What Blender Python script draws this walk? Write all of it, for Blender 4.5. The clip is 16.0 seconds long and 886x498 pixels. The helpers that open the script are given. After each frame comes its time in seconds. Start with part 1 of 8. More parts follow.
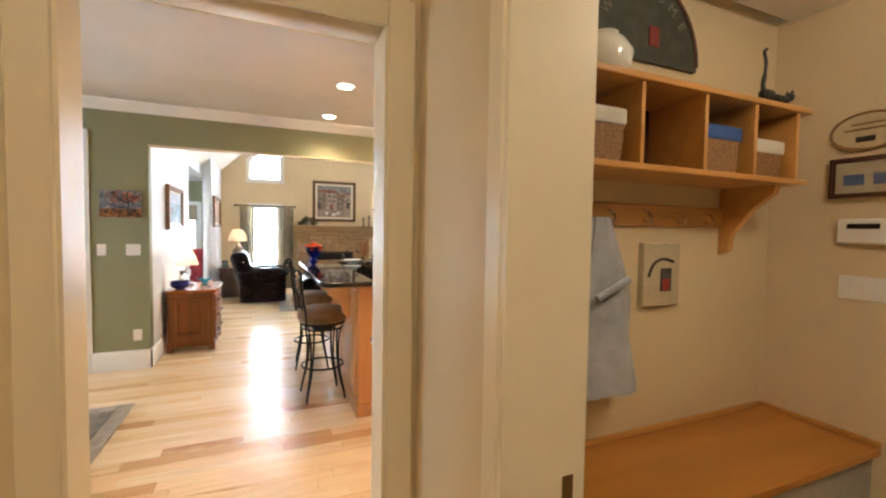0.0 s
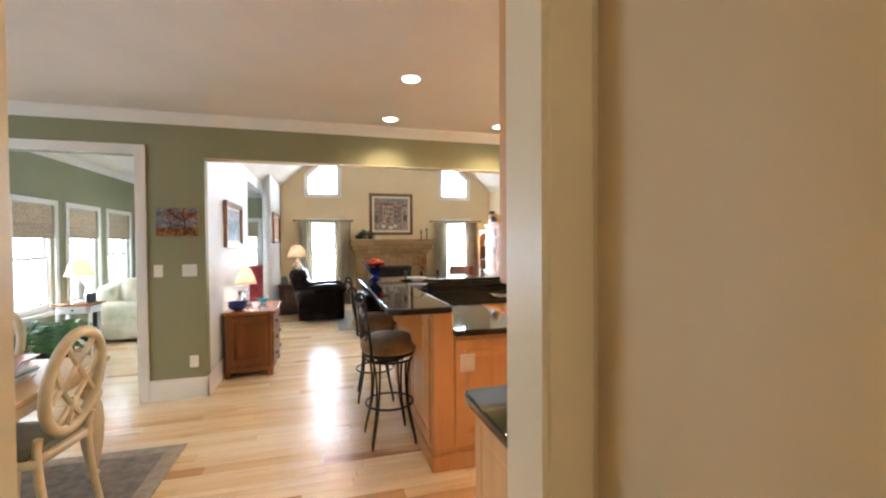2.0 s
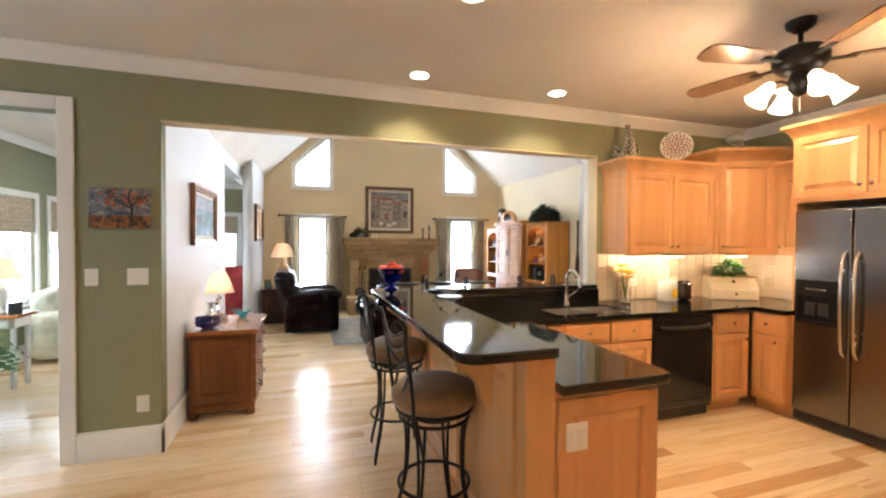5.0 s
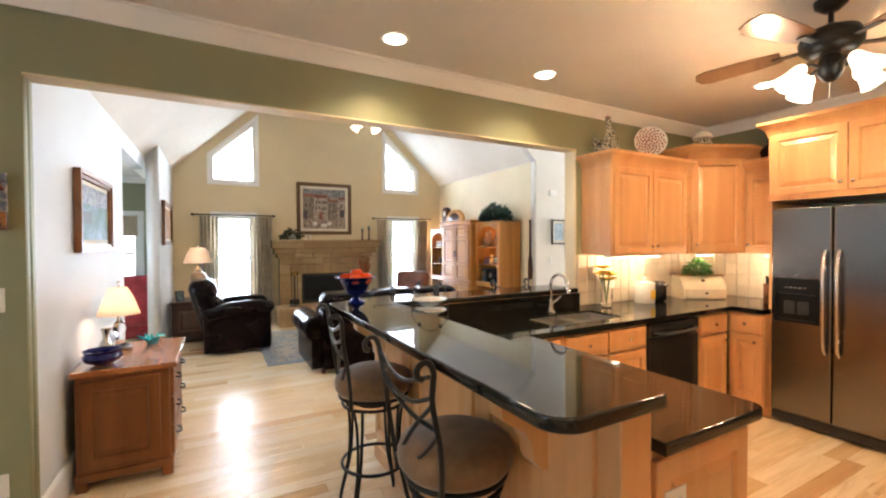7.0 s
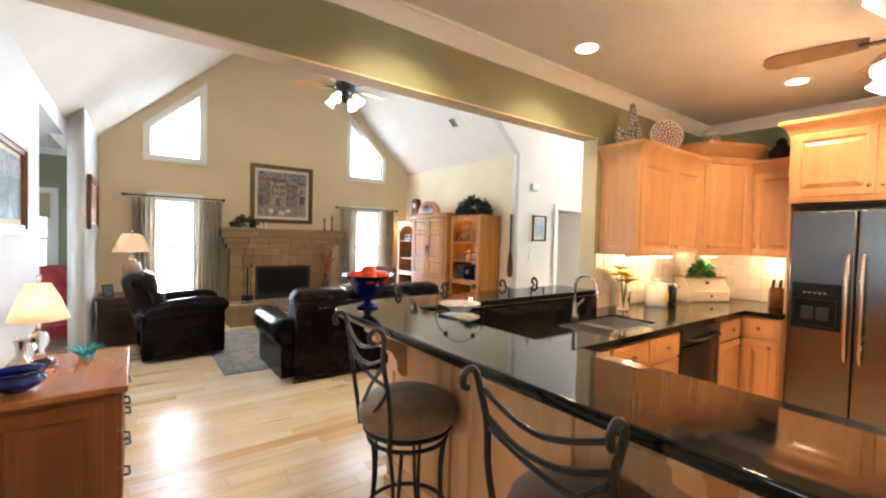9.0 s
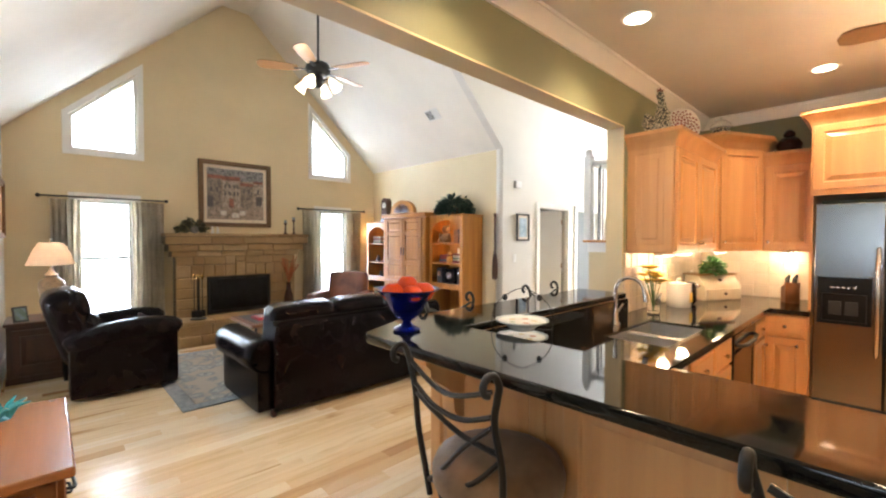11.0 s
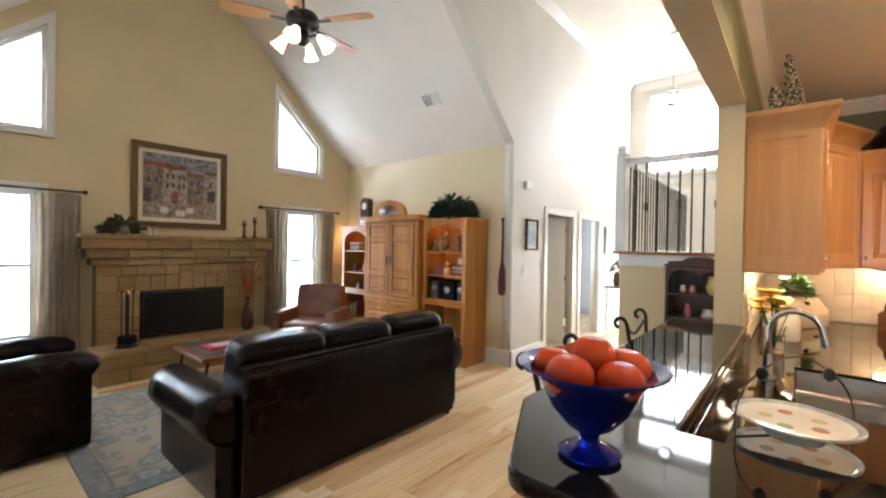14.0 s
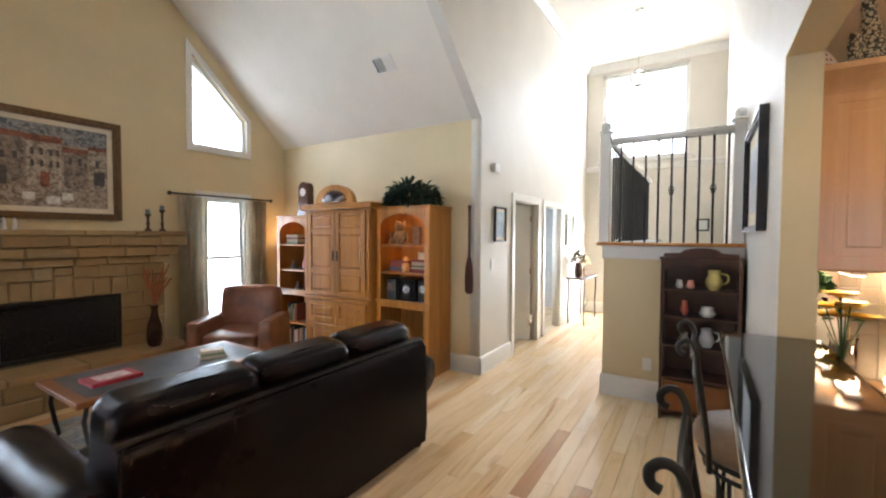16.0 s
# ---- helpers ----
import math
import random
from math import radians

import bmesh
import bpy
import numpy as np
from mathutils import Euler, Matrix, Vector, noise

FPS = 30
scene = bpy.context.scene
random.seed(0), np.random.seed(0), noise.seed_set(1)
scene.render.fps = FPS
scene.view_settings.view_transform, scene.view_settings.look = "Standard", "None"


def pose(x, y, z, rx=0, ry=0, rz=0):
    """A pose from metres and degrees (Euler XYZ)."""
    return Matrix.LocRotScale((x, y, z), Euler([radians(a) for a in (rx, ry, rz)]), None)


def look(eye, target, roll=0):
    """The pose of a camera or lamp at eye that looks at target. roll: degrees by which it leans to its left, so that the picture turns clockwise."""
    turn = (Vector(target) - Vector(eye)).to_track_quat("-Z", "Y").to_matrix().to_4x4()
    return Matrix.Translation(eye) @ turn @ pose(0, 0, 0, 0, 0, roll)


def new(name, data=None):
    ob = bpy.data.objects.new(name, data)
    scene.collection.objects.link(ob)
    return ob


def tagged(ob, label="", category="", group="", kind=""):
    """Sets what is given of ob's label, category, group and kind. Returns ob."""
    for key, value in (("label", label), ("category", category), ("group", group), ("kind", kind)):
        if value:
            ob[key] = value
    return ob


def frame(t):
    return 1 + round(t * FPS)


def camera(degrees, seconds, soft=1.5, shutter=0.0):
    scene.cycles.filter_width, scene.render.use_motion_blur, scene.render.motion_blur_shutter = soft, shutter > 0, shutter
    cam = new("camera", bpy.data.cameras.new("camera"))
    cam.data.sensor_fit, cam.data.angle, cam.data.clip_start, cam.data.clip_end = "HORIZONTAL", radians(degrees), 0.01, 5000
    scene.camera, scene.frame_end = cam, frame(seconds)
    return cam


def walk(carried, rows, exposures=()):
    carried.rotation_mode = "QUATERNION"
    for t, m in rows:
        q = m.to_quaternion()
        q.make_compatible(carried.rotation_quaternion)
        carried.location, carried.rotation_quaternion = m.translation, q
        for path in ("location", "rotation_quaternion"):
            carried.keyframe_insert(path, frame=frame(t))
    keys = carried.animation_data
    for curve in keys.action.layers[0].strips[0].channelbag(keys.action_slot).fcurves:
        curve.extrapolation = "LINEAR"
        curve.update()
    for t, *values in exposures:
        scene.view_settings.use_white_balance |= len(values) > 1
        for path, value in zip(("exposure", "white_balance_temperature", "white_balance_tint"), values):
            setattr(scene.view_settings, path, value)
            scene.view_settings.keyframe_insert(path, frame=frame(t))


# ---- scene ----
cam = camera(93.3, 16.0, soft=2.2)
PATH = [
    (0, (0.501, 0.122, 1.463), (1.28, 1.962, 1.375), 0.9),
    (0.5, (0.476, 0.256, 1.472), (1.25, 2.098, 1.388), 0.8),
    (1, (0.477, 0.386, 1.462), (1.198, 2.25, 1.397), 0.4),
    (1.5, (0.488, 0.562, 1.473), (1.121, 2.458, 1.417), -0.2),
    (2, (0.491, 0.748, 1.48), (1.04, 2.671, 1.443), -0.4),
    (2.5, (0.467, 0.96, 1.469), (0.954, 2.9, 1.438), -0.1),
    (3, (0.429, 1.175, 1.468), (0.885, 3.122, 1.437), 0.5),
    (3.5, (0.406, 1.352, 1.451), (0.864, 3.299, 1.425), 0.7),
    (4, (0.385, 1.53, 1.454), (0.878, 3.468, 1.424), 0.8),
    (6.5, (0.248, 2.392, 1.484), (1.12, 4.191, 1.453), -0.5),
    (7, (0.19, 2.549, 1.48), (1.145, 4.305, 1.447), -0.3),
    (7.5, (0.122, 2.72, 1.479), (1.167, 4.425, 1.436), 0.6),
    (8, (0.078, 2.872, 1.48), (1.186, 4.535, 1.426), 1.0),
    (8.5, (0.034, 3.045, 1.471), (1.174, 4.687, 1.412), 1.3),
    (11, (-0.097, 3.913, 1.463), (1.282, 5.361, 1.414), 0.1),
    (11.5, (-0.059, 4.085, 1.453), (1.327, 5.525, 1.4), 0.0),
    (12, (-0.026, 4.296, 1.431), (1.387, 5.711, 1.384), 0.6),
    (12.5, (0.028, 4.48, 1.427), (1.463, 5.873, 1.392), 0.9),
    (13, (0.074, 4.672, 1.448), (1.507, 6.067, 1.417), 1.2),
    (13.5, (0.128, 4.839, 1.465), (1.596, 6.198, 1.447), 1.0),
    (14, (0.198, 5.004, 1.48), (1.726, 6.295, 1.462), 1.0),
    (14.5, (0.27, 5.19, 1.49), (1.859, 6.404, 1.465), 0.8),
    (15, (0.361, 5.339, 1.485), (1.984, 6.507, 1.448), 0.2),
    (15.5, (0.504, 5.488, 1.504), (2.155, 6.616, 1.444), 0.0),
    (16, (0.644, 5.635, 1.507), (2.34, 6.693, 1.441), 0.3),
]
walk(cam, [(t, look(eye, target, roll)) for t, eye, target, roll in PATH],
     exposures=[(0, 0.76, 5950, 10), (1, 0.7, 5950, 10), (2, 0.46, 5950, 10), (4, 0.38, 5950, 10), (8.5, 0.4, 6000, 10), (12, 0.2, 6080, 10), (14, -0.14, 6000, 10), (16, -0.3, 5980, 10)])

# ---- world, sun and large lights ----
world = bpy.data.worlds.new("world")
scene.world = world
world.use_nodes = True
wn = world.node_tree
sky = wn.nodes.new("ShaderNodeTexSky")
sky.sky_type = 'NISHITA'
sky.sun_disc = False
sky.sun_elevation, sky.sun_rotation = radians(48), radians(200)
wn.nodes["Background"].inputs["Strength"].default_value = 0.15
wn.links.new(sky.outputs[0], wn.nodes["Background"].inputs[0])
sun_data = bpy.data.lights.new("sun", 'SUN')
sun_data.energy, sun_data.angle, sun_data.color = 2.0, radians(0.5), (1, 0.95, 0.88)
new("sun", sun_data).matrix_world = look((3, -14, 17), (2, 4, 0))


def window_light(x, y, z, target, w, h, watts, color=(0.78, 0.89, 1.0)):
    """The sky's light, let in at a window's opening."""
    d = bpy.data.lights.new("window_light", 'AREA')
    d.shape, d.size, d.size_y, d.energy, d.color = 'RECTANGLE', w, h, watts, color
    o = new("window_light", d)
    o.matrix_world = look((x, y, z), target)
    return o


def lamp_light(x, y, z, watts, color=(1, 0.62, 0.3), radius=0.04, spot=0):
    d = bpy.data.lights.new("lamp_light", 'SPOT' if spot else 'POINT')
    d.energy, d.color, d.shadow_soft_size = watts, color, radius
    if spot:
        d.spot_size, d.spot_blend = radians(spot), 0.6
    new("lamp_light", d).location = (x, y, z)


window_light(0.49, 11.02, 1.2, (0.49, 0, 0.9), 0.6, 1.5, 66)
window_light(3.74, 11.02, 1.2, (3.74, 0, 0.9), 0.6, 1.5, 54)
window_light(0.5, 11.02, 3.0, (0.8, 0, 1.4), 0.65, 0.8, 40)
window_light(3.7, 11.02, 3.0, (3.4, 0, 1.4), 0.65, 0.8, 38)
for wy in (7.02, 8.12, 9.22):
    window_light(-3.03, wy, 1.3, (3, wy, 0.8), 0.75, 1.3, 80)
window_light(9.43, 6.63, 3.78, (0, 6.8, 1.2), 1.45, 1.6, 150, (0.95, 0.97, 1.0))
# low lamp at a hidden sidelight, added to brighten the hall floor
window_light(9.40, 6.86, 0.9, (4, 7.0, 0.0), 0.6, 1.2, 130, (0.95, 0.97, 1.0))
# lamp at an unseen west window, added to light the kitchen from the side
window_light(-4.1, 3.4, 1.45, (3, 3.4, 0.9), 1.5, 1.3, 34)
# lamp behind an unseen window, added to brighten the hall's door recesses
window_light(6.9, 9.5, 1.4, (6.9, 7, 1.0), 1.0, 1.6, 90)

# ---- shaping tools ----
def flat_layer(bm):
    """Marks the faces that are truly plane, so that rounded edges do not bend their shading."""
    return bm.faces.layers.int.get("plane") or bm.faces.layers.int.new("plane")


def box(bm, x0, x1, y0, y1, z0, z1, bevel=0.0, seg=2):
    m = Matrix.LocRotScale(((x0 + x1) / 2, (y0 + y1) / 2, (z0 + z1) / 2), None, (abs(x1 - x0), abs(y1 - y0), abs(z1 - z0)))
    lay = flat_layer(bm)
    r = bmesh.ops.create_cube(bm, size=1, matrix=m)
    for f in {f for v in r["verts"] for f in v.link_faces}:
        f[lay] = 1
    if bevel:
        edges = list({e for v in r["verts"] for e in v.link_edges})
        for f in bmesh.ops.bevel(bm, geom=edges, offset=bevel, segments=seg, affect='EDGES', profile=0.5)["faces"]:
            f[lay] = 0
    return bm


def prism(bm, points, axis, a, b):
    """A plane outline given in two coordinates, drawn out along the third axis from a to b."""
    def at(p, c):
        return {"x": (c, p[0], p[1]), "y": (p[0], c, p[1]), "z": (p[0], p[1], c)}[axis]
    lay = flat_layer(bm)
    lo = [bm.verts.new(at(p, a)) for p in points]
    hi = [bm.verts.new(at(p, b)) for p in points]
    made = [bm.faces.new(lo), bm.faces.new(hi[::-1])]
    made[0][lay] = made[1][lay] = 1
    for i in range(len(points)):
        j = (i + 1) % len(points)
        made.append(bm.faces.new((lo[j], lo[i], hi[i], hi[j])))
    bmesh.ops.recalc_face_normals(bm, faces=made)
    return bm


def ring(center, axis_a, axis_b, r, seg, turn=0.0):
    return [center + r * (math.cos(turn + i * math.tau / seg) * axis_a + math.sin(turn + i * math.tau / seg) * axis_b) for i in range(seg)]


def tube(bm, points, radius, seg=8, closed=False):
    """A round bar along points; radius is one number or one for each point."""
    pts = [Vector(p) for p in points]
    n = len(pts)
    radii = radius if isinstance(radius, (list, tuple)) else [radius] * n
    rows, side = [], None
    for i, p in enumerate(pts):
        a, b = (pts[i - 1], pts[(i + 1) % n]) if closed else (pts[max(i - 1, 0)], pts[min(i + 1, n - 1)])
        d = (b - a).normalized()
        if side is None:
            side = d.cross(Vector((0, 0, 1)) if abs(d.z) < 0.9 else Vector((1, 0, 0)))
        side = (side - d * side.dot(d)).normalized()
        rows.append([bm.verts.new(q) for q in ring(p, side, d.cross(side), radii[i], seg)])
    for i in range(n if closed else n - 1):
        u, v = rows[i], rows[(i + 1) % n]
        for k in range(seg):
            bm.faces.new((u[k], u[(k + 1) % seg], v[(k + 1) % seg], v[k]))
    if not closed:
        bm.faces.new(rows[0][::-1])
        bm.faces.new(rows[-1])
    return bm


def lathe(bm, profile, seg=24, x=0.0, y=0.0, z=0.0):
    """A turned body from (radius, height) pairs, from the bottom up."""
    rows = [[bm.verts.new((x + r * math.cos(k * math.tau / seg), y + r * math.sin(k * math.tau / seg), z + h)) for k in range(seg)]
            for r, h in ((max(r, 0.0004), h) for r, h in profile)]
    for u, v in zip(rows, rows[1:]):
        for k in range(seg):
            bm.faces.new((u[k], u[(k + 1) % seg], v[(k + 1) % seg], v[k]))
    bm.faces.new(rows[0][::-1])
    bm.faces.new(rows[-1])
    return bm


def puff(bm, x0, x1, y0, y1, z0, z1, soft=0.35, cuts=8, bulge=0.0, turn=None):
    """A stuffed block: a cube with round edges, swollen in the middle by bulge."""
    c = Vector(((x0 + x1) / 2, (y0 + y1) / 2, (z0 + z1) / 2))
    half = Vector((x1 - x0, y1 - y0, z1 - z0)) / 2
    r = soft * min(half)
    grid = {}

    def vert(p):
        key = tuple(round(k, 5) for k in p)
        if key not in grid:
            core = Vector([max(-(h - r), min(h - r, k * h)) for k, h in zip(p, half)])
            out = Vector([k * h for k, h in zip(p, half)]) - core
            q = core + (out.normalized() * r if out.length > 1e-6 else out)
            sw = Vector([1 + bulge * (1 - p[(i + 1) % 3] ** 2) * (1 - p[(i + 2) % 3] ** 2) for i in range(3)])
            q = Vector([a * b for a, b in zip(q, sw)])
            grid[key] = bm.verts.new(c + (turn @ q if turn else q))
        return grid[key]
    g = [-1 + 2 * i / cuts for i in range(cuts + 1)]
    for ax in range(3):
        for sgn in (-1, 1):
            for i in range(cuts):
                for j in range(cuts):
                    f = []
                    for u, v in ((g[i], g[j]), (g[i + 1], g[j]), (g[i + 1], g[j + 1]), (g[i], g[j + 1])):
                        p = [0, 0, 0]
                        p[ax], p[(ax + 1) % 3], p[(ax + 2) % 3] = sgn, u, v
                        f.append(vert(p))
                    bm.faces.new(f if sgn > 0 else f[::-1])
    return bm


def ball(bm, x, y, z, r, sx=1.0, sy=1.0, sz=1.0, u=14, v=9):
    bmesh.ops.create_uvsphere(bm, u_segments=u, v_segments=v, radius=r, matrix=Matrix.LocRotScale((x, y, z), None, (sx, sy, sz)))
    return bm


def mesh_of(name, bm, material, flat=False):
    me = bpy.data.meshes.new(name)
    bm.to_mesh(me)
    bm.free()
    for m in material if isinstance(material, (list, tuple)) else (material,):
        me.materials.append(m)
    if not flat:
        me.shade_smooth()
        me.set_sharp_from_angle(angle=radians(47))
        plane = me.attributes.get("plane")
        if plane:
            for p, v in zip(me.polygons, plane.data):
                if v.value:
                    p.use_smooth = False
    return me


def part(name, bm, material, parent, label="", flat=False):
    ob = new(name, mesh_of(name, bm, material, flat))
    ob.parent = parent
    return tagged(ob, label)


def thing(name, label, category, group="", at=(0, 0, 0), rz=0.0, kind=""):
    ob = new(name)
    ob.empty_display_size = 0.1
    ob.matrix_basis = pose(*at, 0, 0, rz)
    return tagged(ob, label, category, group, kind)


def solo(name, bm, material, label, category, group="", kind="", at=(0, 0, 0), rz=0.0):
    ob = new(name, mesh_of(name, bm, material))
    ob.matrix_basis = pose(*at, 0, 0, rz)
    return tagged(ob, label, category, group, kind)


def setting(name, bm, material, label, category):
    return solo(name, bm, material, label, category, kind="structure")


def B():
    return bmesh.new()


def wall_cols(bm, axis, a, b, u0, u1, low, top, holes=(), breaks=()):
    """An upright wall between the planes a and b of the axis it faces; top, and a hole's sill and head, are heights or functions of the place along it."""
    fn = lambda h: h if callable(h) else (lambda u: h)  # noqa: E731
    cuts = sorted({u0, u1, *breaks, *(h[0] for h in holes), *(h[1] for h in holes)})
    cuts = [c for c in cuts if u0 <= c <= u1]
    for p, q in zip(cuts, cuts[1:]):
        mid, spans, start = (p + q) / 2, [], fn(low)
        for h in sorted((h for h in holes if h[0] <= mid <= h[1]), key=lambda h: fn(h[2])(mid)):
            spans.append((start, fn(h[2])))
            start = fn(h[3])
        spans.append((start, fn(top)))
        for lo, hi in spans:
            if hi(mid) - lo(mid) > 0.002:
                prism(bm, [(p, lo(p)), (q, lo(q)), (q, hi(q)), (p, hi(p))], axis, a, b)
    return bm

# ---- materials ----
class Nodes:
    """A principled material under construction."""

    def __init__(self, name, rough=0.5, metal=0.0, spec=0.5):
        self.m = bpy.data.materials.new(name)
        self.m.use_nodes = True
        self.t = self.m.node_tree
        self.b = self.t.nodes["Principled BSDF"]
        self.b.inputs["Roughness"].default_value = rough
        self.b.inputs["Metallic"].default_value = metal
        self.b.inputs["Specular IOR Level"].default_value = spec

    def add(self, kind, **inputs):
        n = self.t.nodes.new(kind)
        for k, v in inputs.items():
            n.inputs[k.replace("_", " ")].default_value = v
        return n

    def link(self, a, b):
        self.t.links.new(a, b)

    def coords(self, scale=(1, 1, 1), world=False):
        mp = self.add("ShaderNodeMapping", Scale=scale)
        if world:
            self.link(self.add("ShaderNodeNewGeometry").outputs["Position"], mp.inputs[0])
        else:
            self.link(self.add("ShaderNodeTexCoord").outputs["Object"], mp.inputs[0])
        return mp.outputs[0]

    def noise(self, vec, scale, detail=4.0, rough=0.55, distort=0.0):
        n = self.add("ShaderNodeTexNoise", Scale=scale, Detail=detail, Roughness=rough, Distortion=distort)
        self.link(vec, n.inputs["Vector"])
        return n.outputs["Fac"]

    def ramp(self, fac, *stops):
        r = self.add("ShaderNodeValToRGB")
        e = r.color_ramp.elements
        while len(e) < len(stops):
            e.new(0.5)
        for el, (pos, c) in zip(e, stops):
            el.position, el.color = pos, (*c, 1)
        self.link(fac, r.inputs[0])
        return r.outputs[0]

    def mix(self, fac, a, b, blend='MIX'):
        n = self.t.nodes.new("ShaderNodeMix")
        n.data_type, n.blend_type = 'RGBA', blend
        for v, i in ((fac, 0), (a, 6), (b, 7)):
            if hasattr(v, "links"):
                self.link(v, n.inputs[i])
            else:
                n.inputs[i].default_value = v if i == 0 else (*v, 1)
        return n.outputs[2]

    def math(self, op, a, b=0.0):
        n = self.t.nodes.new("ShaderNodeMath")
        n.operation = op
        for v, i in ((a, 0), (b, 1)):
            if hasattr(v, "links"):
                self.link(v, n.inputs[i])
            else:
                n.inputs[i].default_value = v
        return n.outputs[0]

    def color(self, c):
        if hasattr(c, "links"):
            self.link(c, self.b.inputs["Base Color"])
        else:
            self.b.inputs["Base Color"].default_value = (*c, 1)
        return self

    def bump(self, height, strength=0.2, distance=0.01):
        n = self.add("ShaderNodeBump", Strength=strength, Distance=distance)
        self.link(height, n.inputs["Height"])
        self.link(n.outputs[0], self.b.inputs["Normal"])
        return self

    def roughness(self, v):
        self.link(v, self.b.inputs["Roughness"])
        return self


def tint(c, k):
    return tuple(min(1.0, v * k) for v in c)


def paint(name, c, rough=0.55, var=0.05, bump=0.04):
    n = Nodes(name, rough)
    v = n.coords(world=True)
    n.color(n.ramp(n.noise(v, 1.3, 3), (0.3, tint(c, 1 - var)), (0.7, tint(c, 1 + var))))
    n.bump(n.noise(v, 220, 2), bump, 0.002)
    return n.m


def wood(name, dark, light, rough=0.35, axis=0, grain=14.0, var=0.14, coat=0.0):
    """Grain runs along the axis; each board takes its own tone."""
    n = Nodes(name, rough)
    sc = [grain, grain, grain]
    sc[axis] = grain * 0.07
    v = n.coords(tuple(sc))
    info = n.add("ShaderNodeObjectInfo")
    fine = n.noise(v, 1.0, 6, 0.6, 0.6)
    broad = n.noise(n.coords(tuple(s * 0.22 for s in sc)), 1.0, 3, 0.5, 1.2)
    base = n.ramp(n.math('ADD', n.math('MULTIPLY', fine, 0.45), n.math('MULTIPLY', broad, 0.55)), (0.33, dark), (0.66, light))
    tone = n.math('ADD', n.math('MULTIPLY', info.outputs["Random"], var * 2), 1 - var)
    hsv = n.add("ShaderNodeHueSaturation")
    n.link(base, hsv.inputs["Color"])
    n.link(tone, hsv.inputs["Value"])
    n.color(hsv.outputs[0])
    n.bump(fine, 0.06, 0.004)
    n.b.inputs["Coat Weight"].default_value = coat
    n.b.inputs["Coat Roughness"].default_value = 0.15
    return n.m


def plain(name, c, rough=0.5, metal=0.0, var=0.08, scale=30.0, bump=0.05):
    n = Nodes(name, rough, metal)
    v = n.coords()
    f = n.noise(v, scale, 4)
    n.color(n.ramp(f, (0.3, tint(c, 1 - var)), (0.7, tint(c, 1 + var))))
    n.roughness(n.math('ADD', n.math('MULTIPLY', n.noise(v, scale * 0.3, 3), 0.16), rough - 0.08))
    n.bump(f, bump, 0.002)
    return n.m


def cloth(name, c, c2=None, weave=500.0, var=0.15, rough=0.9, pattern=6.0):
    n = Nodes(name, rough, spec=0.2)
    v = n.coords()
    f = n.noise(v, pattern, 5, 0.6)
    n.color(n.ramp(f, (0.35, tint(c, 1 - var)), (0.65, c2 or tint(c, 1 + var))))
    n.bump(n.noise(v, weave, 2), 0.3, 0.002)
    n.b.inputs["Sheen Weight"].default_value = 0.2
    return n.m


def let_through(m, amount, c):
    """Thin cloth: part of the light passes to the other side."""
    t = m.node_tree
    tr, mx = t.nodes.new("ShaderNodeBsdfTranslucent"), t.nodes.new("ShaderNodeMixShader")
    tr.inputs["Color"].default_value = (*c, 1)
    mx.inputs[0].default_value = amount
    t.links.new(t.nodes["Principled BSDF"].outputs[0], mx.inputs[1])
    t.links.new(tr.outputs[0], mx.inputs[2])
    t.links.new(mx.outputs[0], t.nodes["Material Output"].inputs["Surface"])
    return m


def glow(name, c, strength, base=(0.9, 0.85, 0.75)):
    n = Nodes(name, 0.4)
    n.color(base)
    n.b.inputs["Emission Color"].default_value = (*c, 1)
    n.b.inputs["Emission Strength"].default_value = strength
    return n.m


def clear_glass(name, c=(1, 1, 1), rough=0.0):
    n = Nodes(name, rough)
    n.color(c)
    n.b.inputs["Transmission Weight"].default_value = 1.0
    n.b.inputs["IOR"].default_value = 1.45
    return n.m


GREEN = paint("sage_green_wall_paint", (0.25, 0.255, 0.145))
CREAM = paint("cream_wall_paint", (0.68, 0.555, 0.335))
PALEHALL = paint("warm_white_hall_paint", (0.68, 0.635, 0.56))
WHITEW = paint("pale_wall_paint", (0.62, 0.62, 0.61))
HALLW = paint("hall_beige_wall_paint", (0.68, 0.555, 0.345))
CEIL = paint("ceiling_white_paint", (0.74, 0.70, 0.64), 0.7)
VAULT = paint("vault_white_paint", (0.80, 0.745, 0.65), 0.7)
TRIM = paint("white_trim_gloss_paint", (0.80, 0.78, 0.74), 0.35, 0.02, 0.01)
CREAMTRIM = paint("cream_trim_gloss_paint", (0.77, 0.68, 0.50), 0.35, 0.03, 0.01)
MAPLE = wood("honey_maple_cabinet_wood", (0.57, 0.285, 0.11), (0.70, 0.39, 0.165), 0.3, 2, 16, 0.05, 0.3)
OAK = wood("golden_oak_wood", (0.30, 0.105, 0.013), (0.53, 0.225, 0.036), 0.36, 2, 20, 0.06, 0.1)
CHERRY = wood("red_brown_chest_wood", (0.125, 0.036, 0.006), (0.225, 0.076, 0.013), 0.40, 2, 16, 0.06, 0.05)
CHERRYTOP = wood("red_brown_chest_top_wood", (0.24, 0.085, 0.025), (0.38, 0.15, 0.05), 0.22, 1, 16, 0.04, 0.4)
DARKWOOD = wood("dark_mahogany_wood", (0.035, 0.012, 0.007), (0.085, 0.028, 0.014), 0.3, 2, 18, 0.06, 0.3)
PINE = wood("orange_pine_wood", (0.47, 0.22, 0.05), (0.62, 0.33, 0.09), 0.35, 0, 16, 0.05, 0.2)
